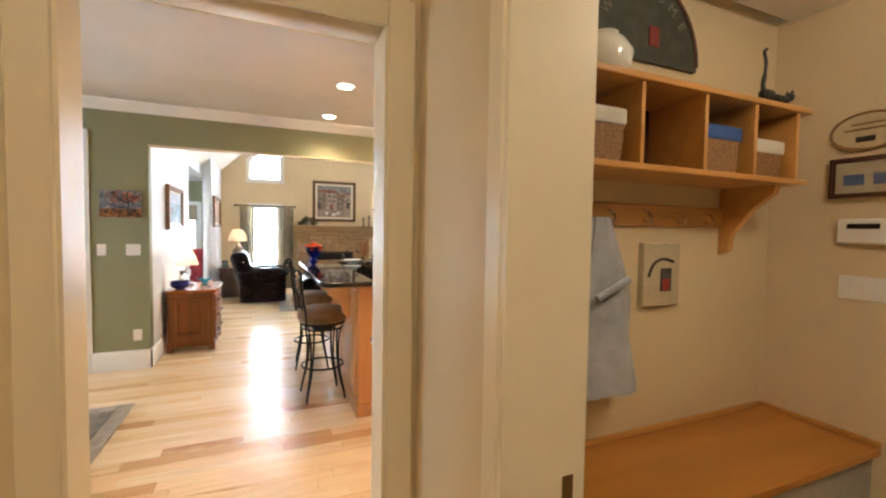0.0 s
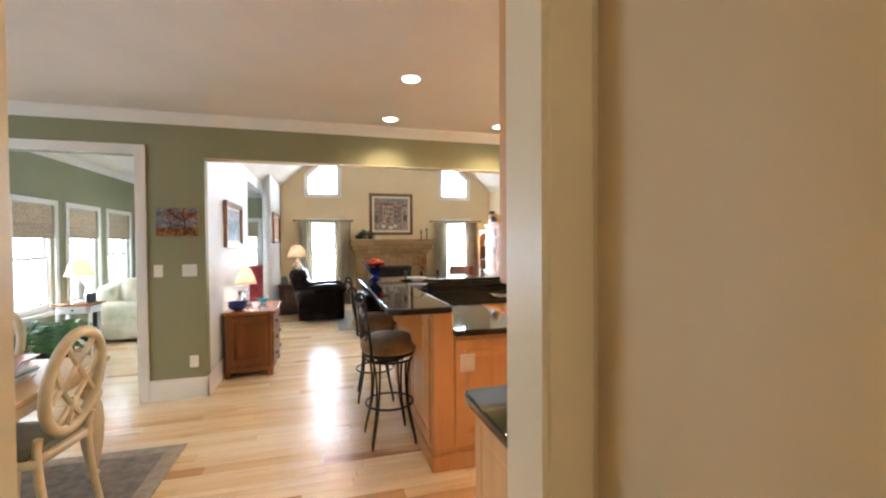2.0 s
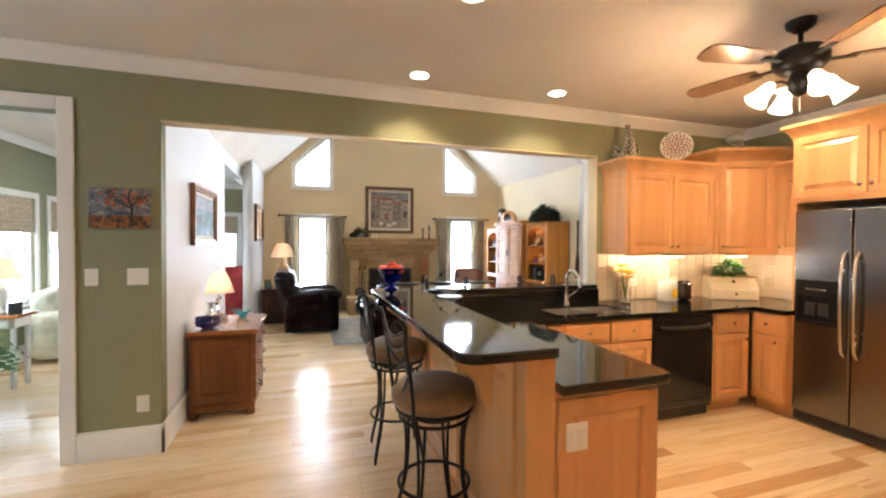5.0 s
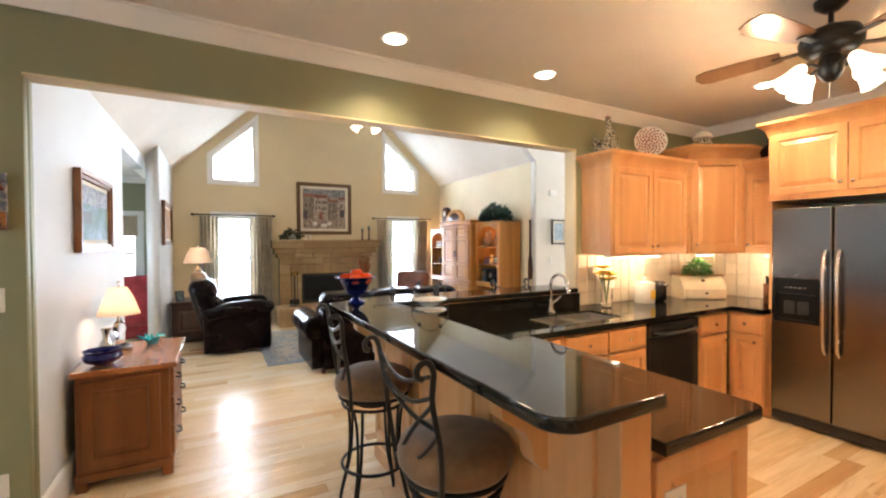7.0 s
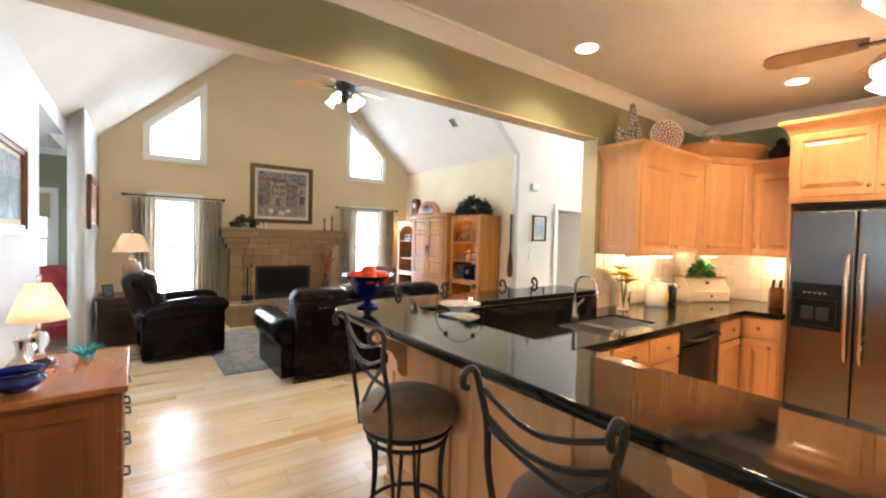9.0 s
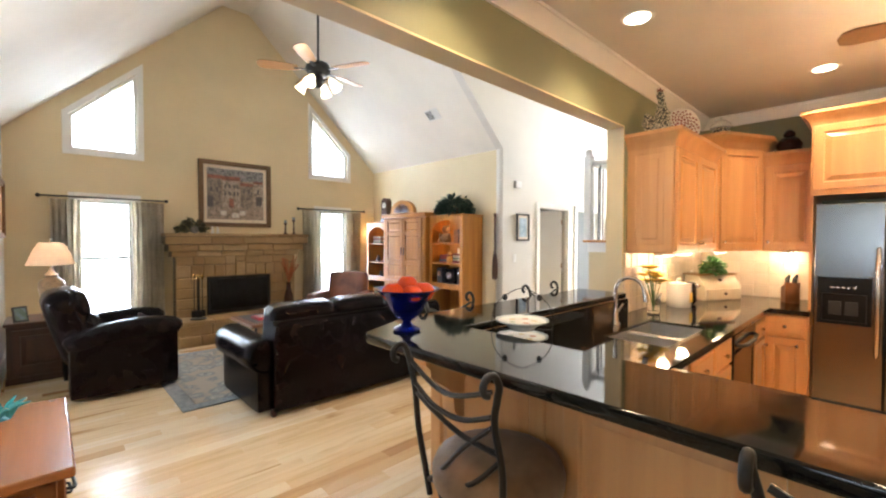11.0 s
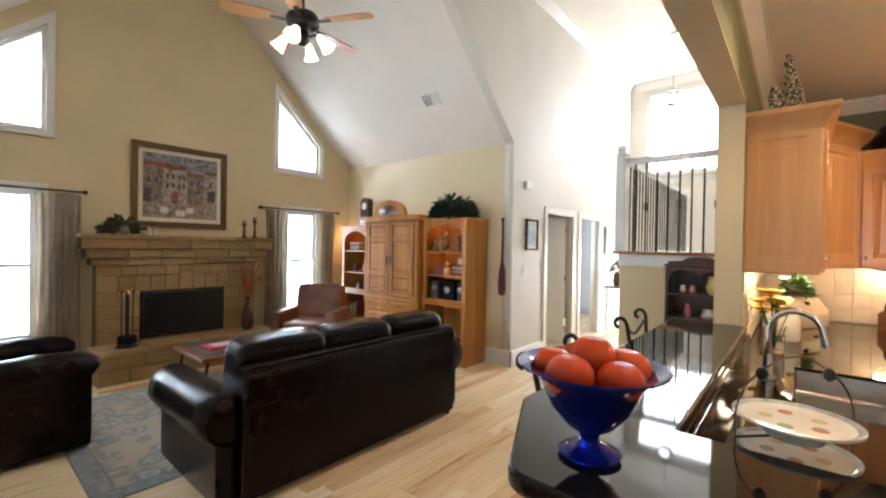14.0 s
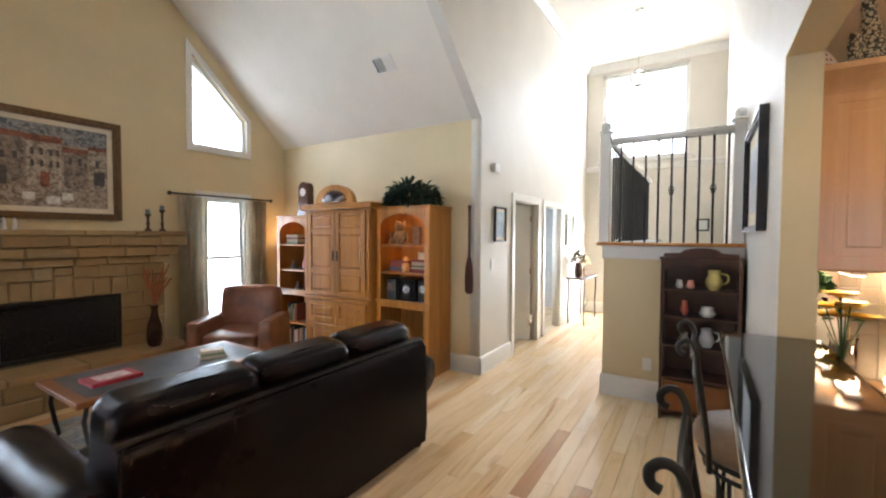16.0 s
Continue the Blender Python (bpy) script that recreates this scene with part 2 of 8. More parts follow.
IVORY = plain("ivory_painted_wood", (0.66, 0.58, 0.42), 0.4, 0, 0.06, 12)
IRON = plain("black_wrought_iron", (0.012, 0.011, 0.010), 0.38, 0.3, 0.2, 60, 0.15)
CHROME = plain("brushed_nickel", (0.62, 0.60, 0.57), 0.25, 1.0, 0.04, 40, 0.02)
BLACKGLOSS = plain("black_gloss_plastic", (0.012, 0.012, 0.013), 0.12, 0, 0.1, 20, 0.0)
BLACKMAT = plain("black_matt_plastic", (0.02, 0.02, 0.02), 0.5, 0, 0.1, 40, 0.05)
WHITEPL = plain("white_plastic", (0.78, 0.76, 0.72), 0.4, 0, 0.02, 20, 0.0)
GLASS = clear_glass("clear_glass")

# ---- the house: walls, floors, ceilings ----
KY, LY = 5.23, 5.35          # the wall between kitchen and living room
FY = 10.9                    # chimney wall
HY = 7.66                    # hall wall
LX, RX = -0.44, 4.65          # living room's side walls
CEIL_K, CEIL_F, RIDGE = 2.69, 4.80, 5.0


def roof(x):
    return min(2.74 + 0.96 * (x - LX), RIDGE, 2.75 + 0.96 * (RX - x))


RIDGE_L, RIDGE_R = LX + (RIDGE - 2.74) / 0.96, RX - (RIDGE - 2.75) / 0.96

# kitchen wall with the doorway to the sunroom and the wide opening to the living room
DOOR_SUN = (-2.75, -1.17, 0, 2.30)
WX = -0.6                    # the west wall's near stretch, set further out to fit the camera's view
WIDE = (WX, 2.985, 0, 2.29)
setting("wall_kitchen_north", wall_cols(B(), "y", KY, KY + 0.06, -4.0, 5.02, 0, CEIL_K + 0.05, (DOOR_SUN, WIDE)), GREEN,
        "sage green kitchen wall with a wide opening to the living room", "wall")
bm = wall_cols(B(), "y", KY + 0.06, LY, WX, 9.4, 0, lambda x: max(roof(x), 2.5) + 0.05 if x < RIDGE_R else RIDGE + 0.05, (WIDE,), (RIDGE_L, RIDGE_R))
setting("wall_living_south", bm, PALEHALL, "pale painted wall round the wide opening", "wall")
setting("wall_sunroom_south", wall_cols(B(), "y", KY + 0.06, LY, -4.0, WX, 0, 2.8, (DOOR_SUN,)), GREEN, "sage green sunroom wall", "wall")

# chimney wall with two tall windows and two raked gable windows
GABLE_L = (0.14, 0.84, 2.58, lambda x: 3.03 + 0.96 * (x - 0.14) - 0.02)
GABLE_R = (3.35, 4.05, 2.58, lambda x: 3.03 + 0.96 * (4.05 - x) - 0.02)
WIN_L, WIN_R = (0.18, 0.80, 0.42, 1.98), (3.44, 4.06, 0.42, 1.98)
bm = wall_cols(B(), "y", FY, FY + 0.15, LX - 0.3, RX + 0.12, 0, lambda x: max(roof(x), 2.4) + 0.05, (WIN_L, WIN_R, GABLE_L, GABLE_R), (LX, RIDGE_L, RIDGE_R, RX))
setting("wall_chimney", bm, CREAM, "cream gable wall behind the stone fireplace", "wall")

# living room's side walls
setting("wall_living_west", box(B(), WX - 0.12, WX, LY, 7.62, 0, 2.60), WHITEW, "pale painted wall beside the chest of drawers", "wall")
setting("wall_living_west_far", wall_cols(B(), "x", LX - 0.14, LX, 9.02, FY, 0, 2.79), WHITEW, "pale painted wall beside the end table", "wall")
setting("wall_living_west_head", box(B(), WX - 0.12, WX, 7.62, 9.02, 2.42, 2.60), WHITEW, "pale header over the cased opening", "wall")
setting("wall_living_east", wall_cols(B(), "x", RX, RX + 0.12, HY + 0.12, FY, 0, 2.80), CREAM, "cream wall behind the oak wall unit", "wall")

# hall wall, rising over the vault's lower edge
HALL_DOOR, HALL_GAP = (5.57, 6.43, 0, 1.95), (6.75, 7.55, 0, 1.95)
setting("wall_hall", wall_cols(B(), "y", HY, HY + 0.12, RX, 9.4, 0, CEIL_F + 0.05, (HALL_DOOR, HALL_GAP)), PALEHALL, "tall pale hall wall with two doorways", "wall")
setting("wall_over_vault", wall_cols(B(), "y", HY, HY + 0.12, RIDGE_R, RX, lambda x: roof(x), RIDGE + 0.06), PALEHALL, "pale wall above the edge of the vault", "wall")
FOY_WIN = (5.9, 7.37, 2.95, 4.62)
# opening for an unseen sidelight, added to let light onto the hall floor
ADDED_SIDELIGHT = (6.52, 7.2, 0.25, 1.52)
setting("wall_hall_end", wall_cols(B(), "x", 9.3, 9.45, LY, HY, 0, CEIL_F + 0.05, (FOY_WIN, ADDED_SIDELIGHT)), PALEHALL, "pale end wall with a tall bright window", "wall")

# vault and ceilings
bm = B()
prism(bm, [(LX - 0.30, 2.74 - 0.288), (RIDGE_L, RIDGE), (RIDGE_R, RIDGE), (RIDGE_R, RIDGE + 0.15), (RIDGE_L, RIDGE + 0.15), (LX - 0.30, 2.9)], "y", LY, FY)
setting("ceiling_vault", bm, VAULT, "white sloping vault ceiling", "ceiling")
bm = prism(B(), [(RX + 0.12, 2.635), (RX + 0.12, 2.9), (RIDGE_R, RIDGE + 0.15), (RIDGE_R, RIDGE)], "y", HY + 0.005, FY)
setting("ceiling_vault_east", bm, VAULT, "white sloping vault ceiling over the wall unit", "ceiling")
setting("ceiling_hall", box(B(), RIDGE_R, 9.45, LY, HY, CEIL_F, CEIL_F + 0.12), VAULT, "high white hall ceiling", "ceiling")
setting("ceiling_kitchen", box(B(), -4.0, 5.02, 1.4, KY, CEIL_K, CEIL_K + 0.1), CEIL, "flat white kitchen ceiling", "ceiling")
setting("ceiling_mudroom", box(B(), -1.2, 3.3, -2.2, 1.5, 2.6, 2.68), CEIL, "flat white mudroom ceiling", "ceiling")
setting("ceiling_sunroom", box(B(), -3.1, WX - 0.12, LY, 12.0, 2.68, 2.78), CEIL, "flat white sunroom ceiling", "ceiling")

# kitchen's other walls
setting("wall_kitchen_east", box(B(), 4.9, 5.02, 1.6, KY, 0, CEIL_K + 0.05), GREEN, "sage green wall behind the refrigerator", "wall")
setting("wall_kitchen_west", wall_cols(B(), "x", -4.12, -4.0, 1.36, LY, 0, CEIL_K + 0.05, ((2.6, 4.2, 0.8, 2.1),)), GREEN, "sage green wall with an unseen added window", "wall")
DOORWAY = (0.06, 0.835, 0, 2.06)
setting("wall_kitchen_south", wall_cols(B(), "y", 1.36, 1.48, -4.0, 0.94, 0, CEIL_K + 0.05, (DOORWAY,)), HALLW, "beige wall with a doorway to the kitchen", "wall")
setting("wall_cabinet_run", box(B(), 1.0, 4.9, 1.58, 1.61, 0, CEIL_K + 0.05), HALLW, "beige wall between mudroom and kitchen", "wall")
# hall behind the doorway, and the mudroom
setting("wall_mudroom_partition", wall_cols(B(), "x", 0.94, 1.12, -2.0, 1.58, 0, 2.62, ((-0.1, 0.83, 0, 2.06),)), HALLW, "beige wall with a mudroom doorway", "wall")
setting("wall_mudroom_east", box(B(), 3.1, 3.2, -2.0, 1.58, 0, 2.62), HALLW, "beige mudroom wall", "wall")
setting("wall_mudroom_south", box(B(), -1.0, 3.2, -2.1, -2.0, 0, 2.62), HALLW, "beige mudroom wall", "wall")
setting("wall_mudroom_west", box(B(), -1.1, -1.0, -2.1, 1.36, 0, 2.62), HALLW, "beige mudroom wall", "wall")
# sunroom
SUN_WINS = [(y0 + 0.07, y0 + 0.85, 0.62, 1.98) for y0 in (6.56, 7.66, 8.76)]
setting("wall_sunroom_west", wall_cols(B(), "x", -3.05, -2.9, LY, 12.0, 0, 2.75, SUN_WINS), GREEN, "sage green sunroom wall with a row of windows", "wall")
setting("wall_sunroom_north", wall_cols(B(), "y", 12.0, 12.15, -3.05, WX, 0, 2.75, ((-1.75, -1.05, 0.6, 2.0),)), GREEN, "sage green sunroom end wall", "wall")
setting("wall_sunroom_east", box(B(), WX - 0.12, WX, FY + 0.15, 12.0, 0, 2.75), GREEN, "sage green sunroom wall", "wall")
# rooms behind the hall doors
setting("wall_back_rooms", wall_cols(B(), "y", 9.4, 9.52, 4.77, 9.4, 0, 2.6, ((6.4, 7.4, 0.6, 2.1),)), WHITEW, "pale wall of the rooms behind the hall", "wall")
setting("wall_back_rooms_side", box(B(), 9.3, 9.42, HY + 0.12, 9.4, 0, 2.6), WHITEW, "pale side wall", "wall")
setting("wall_between_back_rooms", box(B(), 6.52, 6.62, HY + 0.12, 9.4, 0, 2.6), WHITEW, "pale partition wall", "wall")
setting("ceiling_back_rooms", box(B(), 4.77, 9.4, HY + 0.12, 9.5, 2.55, 2.65), CEIL, "flat white ceiling", "ceiling")

# subfloor and ground
SUBFLOOR = plain("dark_subfloor", (0.12, 0.07, 0.035), 0.7)
setting("floor", box(B(), -4.1, 9.4, -2.1, 12.1, -0.12, -0.012), SUBFLOOR, "floor boards of light hickory over a subfloor", "floor")

# trim: baseboards, crown, casings
def molding(name, pts, axis, a, b, label, mat=TRIM):
    return setting(name, prism(B(), pts, axis, a, b), mat, label, "trim")


def base_y(x0, x1, y, way, mat=TRIM):
    """Baseboard on a wall that faces along y; way is the side it stands on."""
    molding("baseboard", [(y, 0), (y + way * 0.018, 0), (y + way * 0.018, 0.165), (y + way * 0.008, 0.19), (y, 0.195)], "x", x0, x1, "tall white baseboard", mat)


def base_x(y0, y1, x, way, mat=TRIM):
    molding("baseboard", [(x, 0), (x + way * 0.018, 0), (x + way * 0.018, 0.165), (x + way * 0.008, 0.19), (x, 0.195)], "y", y0, y1, "tall white baseboard", mat)


def crown_y(x0, x1, y, way, z, s=0.09):
    molding("crown_trim", [(y, z - s), (y + way * 0.015, z - s), (y + way * 0.03, z - s * 0.75), (y + way * s * 0.75, z - 0.02), (y + way * s * 0.85, z - 0.02), (y + way * s * 0.85, z - 0.001), (y, z - 0.001)],
            "x", x0, x1, "white crown molding")


def crown_x(y0, y1, x, way, z, s=0.09):
    molding("crown_trim", [(x, z - s), (x + way * 0.015, z - s), (x + way * 0.03, z - s * 0.75), (x + way * s * 0.75, z - 0.02), (x + way * s * 0.85, z - 0.02), (x + way * s * 0.85, z - 0.001), (x, z - 0.001)],
            "y", y0, y1, "white crown molding")


base_y(-1.08, WX + 0.018, KY, -1)
base_x(KY - 0.018, 7.55, WX, 1)
base_x(9.10, FY, LX, 1)
base_y(LX, 1.05, FY, -1)
base_y(3.15, RX, FY, -1)
base_x(HY - 0.018, FY, RX, -1)
base_y(RX - 0.018, 5.48, HY, -1)
base_y(7.63, 9.3, HY, -1)
base_x(5.35, HY, 9.3, -1)
base_y(-4.0, -2.84, KY, -1)
base_x(5.35, 12.0, -2.9, 1)
base_y(-2.9, WX - 0.12, 12.0, -1)
crown_y(-4.0, 4.9, KY, -1, CEIL_K, 0.10)
crown_x(1.7, KY, 4.9, -1, CEIL_K, 0.10)
crown_y(RIDGE_R, 9.3, HY, -1, CEIL_F, 0.12)
crown_x(LY, HY, 9.3, -1, CEIL_F, 0.12)
crown_x(LY, HY, 9.3, -1, 2.86, 0.10)
crown_x(LY, 12.0, -2.9, 1, 2.68)
crown_y(-2.9, WX - 0.12, 12.0, -1, 2.68)


def casing(name, x0, x1, z1, y, way, w=0.09, mat=TRIM, along="x", z0=0.0, sill=False):
    """A flat casing with a raised outer edge round an opening in a wall; along: the wall's direction."""
    bm = B()
    def piece(a, b, lo, hi):
        d0, d1 = sorted((y, y + way * 0.02))
        if along == "x":
            box(bm, a, b, d0, d1, lo, hi, 0.005, 1)
        else:
            box(bm, d0, d1, a, b, lo, hi, 0.005, 1)
    piece(x0 - w, x0, z0, z1 + w)
    piece(x1, x1 + w, z0, z1 + w)
    piece(x0, x1, z1, z1 + w)
    if sill:
        piece(x0, x1, z0 - w * 0.9, z0)
        piece(x0 - w, x0, z0 - w * 0.9, z0)
        piece(x1, x1 + w, z0 - w * 0.9, z0)
    return setting(name, bm, mat, "white painted casing round an opening", "trim")


casing("trim_sunroom_door", DOOR_SUN[0], DOOR_SUN[1], DOOR_SUN[3], KY, -1)
casing("trim_hall_door", HALL_DOOR[0], HALL_DOOR[1], HALL_DOOR[3], HY, -1)
casing("trim_hall_gap", HALL_GAP[0], HALL_GAP[1], HALL_GAP[3], HY, -1)
casing("trim_doorway", DOORWAY[0], DOORWAY[1], DOORWAY[3], 1.36, -1, 0.085, CREAMTRIM)
casing("trim_doorway_kitchen", DOORWAY[0], DOORWAY[1], DOORWAY[3], 1.48, 1, 0.085, CREAMTRIM)
casing("trim_mudroom_door", -0.1, 0.83, 2.06, 0.94, -1, 0.06, CREAMTRIM, along="y")
for nm, (x0, x1, y0, y1) in (("jamb_left", (0.06, 0.07, 1.345, 1.478)), ("jamb_right", (0.825, 0.835, 1.345, 1.478))):
    setting("trim_" + nm, box(B(), x0, x1, y0, y1, 0, 2.06), CREAMTRIM, "cream painted door jamb", "trim")
setting("trim_mudroom_jamb", box(B(), 0.925, 1.135, 0.815, 0.83, 0, 2.06), CREAMTRIM, "cream painted door jamb", "trim")

setting("trim_opening_jamb", box(B(), 2.973, 2.985, KY - 0.003, LY + 0.003, 1.071, 2.29), CREAM, "cream painted end of the wall at the opening", "trim")
setting("trim_opening_head", box(B(), WX, 2.973, KY - 0.003, LY + 0.003, 2.28, 2.29), CREAM, "cream painted underside of the opening", "trim")

# ---- windows ----
SHEER = glow("hazy_daylight_backdrop", (0.93, 0.97, 1.0), 2.6)
nb = Nodes("bright_garden_backdrop", 1.0)
vb = nb.coords(world=True)
fol = nb.noise(vb, 0.7, 6, 0.65)
hz = nb.math('MULTIPLY', nb.noise(nb.coords((1, 1, 0.5), True), 2.2, 5, 0.6), 1.0)
colr = nb.ramp(nb.math('MULTIPLY', nb.math('ADD', fol, hz), 0.5), (0.38, (0.50, 0.66, 0.44)), (0.52, (0.93, 0.98, 0.95)), (0.62, (1, 1, 1)))
nb.link(colr, nb.b.inputs["Emission Color"])
nb.b.inputs["Emission Strength"].default_value = 1.9
nb.color((0, 0, 0))
GARDEN = nb.m
setting("backdrop_north", box(B(), -14, 18, 19.0, 19.1, -6, 14), SHEER, "over-bright garden haze beyond the chimney wall", "backdrop")
setting("backdrop_west", box(B(), -12.1, -12.0, -6, 18.9, -6, 12), GARDEN, "over-bright green garden beyond the sunroom", "backdrop")
setting("backdrop_east", box(B(), 17.0, 17.1, -6, 18.9, -6, 14), SHEER, "over-bright sky beyond the hall window", "backdrop")
LAWN = plain("lawn_grass", (0.07, 0.11, 0.035), 0.9, 0, 0.4, 3.0, 0.3)
setting("ground", box(B(), -60, 60, -60, 60, -0.7, -0.6), LAWN, "green lawn round the house", "ground")


def sash_window(name, u0, u1, z0, z1, plane, way, along="x", mid=True, grid=0, label="white double-hung window"):
    """Frame, sashes, panes and stool in an opening of a wall that runs along x or y; way: from the room outwards."""
    w = thing(name, label, "window", kind="structure")

    def bx(bm, a, b, d0, d1, lo, hi, bev=0.004):
        d0, d1 = sorted((plane + way * d0, plane + way * d1))
        if along == "x":
            box(bm, a, b, d0, d1, lo, hi, bev, 1)
        else:
            box(bm, d0, d1, a, b, lo, hi, bev, 1)
    bm = B()
    for a, b, lo, hi in ((u0, u0 + 0.03, z0, z1), (u1 - 0.03, u1, z0, z1), (u0 + 0.03, u1 - 0.03, z1 - 0.03, z1), (u0 + 0.03, u1 - 0.03, z0, z0 + 0.04)):
        bx(bm, a, b, 0.03, 0.11, lo, hi)
    part("window_frame", bm, TRIM, w)
    zm = (z0 + z1) / 2
    for lo, hi, d in ((z0 + 0.04, zm + 0.02, 0.05), (zm - 0.02, z1 - 0.03, 0.08)) if mid else ((z0 + 0.04, z1 - 0.03, 0.06),):
        bm = B()
        for a, b, l2, h2 in ((u0 + 0.03, u0 + 0.07, lo, hi), (u1 - 0.07, u1 - 0.03, lo, hi), (u0 + 0.07, u1 - 0.07, lo, lo + 0.04), (u0 + 0.07, u1 - 0.07, hi - 0.04, hi)):
            bx(bm, a, b, d, d + 0.025, l2, h2)
        for g in range(1, grid + 1):
            uc = u0 + 0.07 + (u1 - u0 - 0.14) * g / (grid + 1)
            bx(bm, uc - 0.008, uc + 0.008, d + 0.005, d + 0.02, lo + 0.04, hi - 0.04, 0)
        sash = part("sash", bm, TRIM, w)
        bm = B()
        bx(bm, u0 + 0.065, u1 - 0.065, d + 0.010, d + 0.014, lo + 0.035, hi - 0.035, 0)
        pane = part("pane", bm, GLASS, sash)
        pane.visible_shadow = False
    bm = B()
    bx(bm, u0 - 0.1, u1 + 0.1, -0.05, 0.03, z0 - 0.03, z0, 0.006)
    part("window_sill", bm, TRIM, w)
    return w


for k, wdw in enumerate((WIN_L, WIN_R)):
    sash_window("window_%d" % (k + 1), *wdw, FY, 1, "x", True, 0, "tall white double-hung window beside the fireplace")
    casing("trim_window", wdw[0], wdw[1], wdw[3], FY, -1, 0.06, z0=wdw[2])
for k, sw in enumerate(SUN_WINS):
    sash_window("window_%d" % (k + 3), *sw, -2.9, -1, "y", True, 1, "white double-hung sunroom window")
    casing("trim_window", sw[0], sw[1], sw[3], -2.9, 1, 0.07, along="y", z0=sw[2], sill=True)
sash_window("window_6", *FOY_WIN, 9.3, 1, "y", False, 2, "tall white hall window")
sash_window("window_12", *ADDED_SIDELIGHT, 9.3, 1, "y", False, 0, "unseen glazed sidelight added to light the hall floor")
sash_window("window_7", -1.75, -1.05, 0.6, 2.0, 12.0, 1, "x", True, 0, "white sunroom end window")
casing("trim_window", -1.75, -1.05, 2.0, 12.0, -1, 0.08, z0=0.6, sill=True)
# unseen window, added as the opening for the kitchen's side light
sash_window("window_8", 2.6, 4.2, 0.8, 2.1, -4.0, -1, "y", True, 2, "unseen kitchen window added for side light")
# unseen window, added with the lamp that fills the back rooms
sash_window("window_9", 6.4, 7.4, 0.6, 2.1, 9.4, 1, "x", True, 1, "unseen window added to light the back rooms")


def raked_window(name, x0, x1, z0, zl, zr):
    """A gable window with a sloping head."""
    w = thing(name, "raked white gable window under the vault", "window", kind="structure")
    f = 0.065
    k = (zr - zl) / (x1 - x0)
    outer = [(x0 - f, z0 - f), (x1 + f, z0 - f), (x1 + f, zr + k * f + f * 1.35), (x0 - f, zl - k * f + f * 1.35)]
    inner = [(x0, z0), (x1, z0), (x1, zr), (x0, zl)]
    bm = B()
    for i in range(4):
        j = (i + 1) % 4
        prism(bm, [outer[i], outer[j], inner[j], inner[i]], "y", FY - 0.022, FY)
    part("window_casing", bm, TRIM, w)
    bm = B()
    g = 0.035
    ins = [(x0 + g, z0 + g), (x1 - g, z0 + g), (x1 - g, zr - k * g - g * 1.3), (x0 + g, zl + k * g - g * 1.3)]
    for i in range(4):
        j = (i + 1) % 4
        prism(bm, [inner[i], inner[j], ins[j], ins[i]], "y", FY + 0.03, FY + 0.10)
    part("window_frame", bm, TRIM, w)
    bm = prism(B(), ins, "y", FY + 0.06, FY + 0.064)
    part("pane", bm, GLASS, w).visible_shadow = False


raked_window("window_10", 0.14, 0.84, 2.58, 3.01, 3.68)
raked_window("window_11", 3.35, 4.05, 2.58, 3.68, 3.01)


def curtain(x0, x1, z0, z1, label, folds=6, seed=1):
    """A hanging panel with soft uneven folds, gathered at the rod."""
    rnd = random.Random(seed)
    bm, cols, nz = B(), 12 * folds, 10
    ph = [rnd.uniform(-0.5, 0.5) for _ in range(folds + 2)]
    rows = []
    for j in range(nz + 1):
        v = j / nz
        row = []
        for i in range(cols + 1):
            u = i / cols
            a = u * folds * math.tau + ph[int(u * folds)] * 0.6 * v
            depth = (0.022 + 0.018 * (1 - v)) * math.sin(a) + 0.006 * math.sin(2.3 * a + 4 * v)
            mid = (x0 + x1) / 2
            row.append(bm.verts.new((mid + (x0 - mid + u * (x1 - x0)) * (1 - 0.10 * math.sin(v * 2.6)), FY - 0.09 - depth, z0 + v * (z1 - z0))))
        rows.append(row)
    for p, q in zip(rows, rows[1:]):
        for i in range(cols):
            bm.faces.new((p[i], p[i + 1], q[i + 1], q[i]))
    bmesh.ops.solidify(bm, geom=bm.faces[:], thickness=0.004)
    return solo("curtain", bm, SILK, label, "curtain", "curtains beside the fireplace")


SILK = cloth("taupe_grey_drape_cloth", (0.64, 0.55, 0.42), (0.78, 0.69, 0.55), 700, 0.2, 0.6, 3.0)
let_through(SILK, 0.25, (0.72, 0.68, 0.58))
curtain(-0.06, 0.25, 0.03, 1.94, "taupe grey drape hanging beside the lamp", 5, 1)
curtain(0.74, 1.12, 0.03, 1.94, "taupe grey drape hanging beside the fireplace", 6, 2)
curtain(3.12, 3.50, 0.03, 1.95, "taupe grey drape hanging beside the stone mantel", 6, 3)
curtain(3.98, 4.30, 0.03, 1.95, "taupe grey drape hanging in the corner", 5, 4)
for x0, x1, lb in ((-0.15, 1.14, "black iron curtain rod over the window by the lamp"), (3.05, 4.36, "black iron curtain rod over the window by the armchair")):
    rod = thing("curtain_rod", lb, "curtain rod", "curtain rods")
    part("rod", tube(B(), [(x0, FY - 0.09, 1.975), (x1, FY - 0.09, 1.975)], 0.011, 10), IRON, rod)
    for xe in (x0, x1):
        part("finial", ball(B(), xe, FY - 0.09, 1.975, 0.024), IRON, rod)
    for xb in (x0 + 0.1, x1 - 0.1):
        part("bracket", box(B(), xb - 0.008, xb + 0.008, FY - 0.09, FY, 1.967, 1.983, 0.002), IRON, rod)

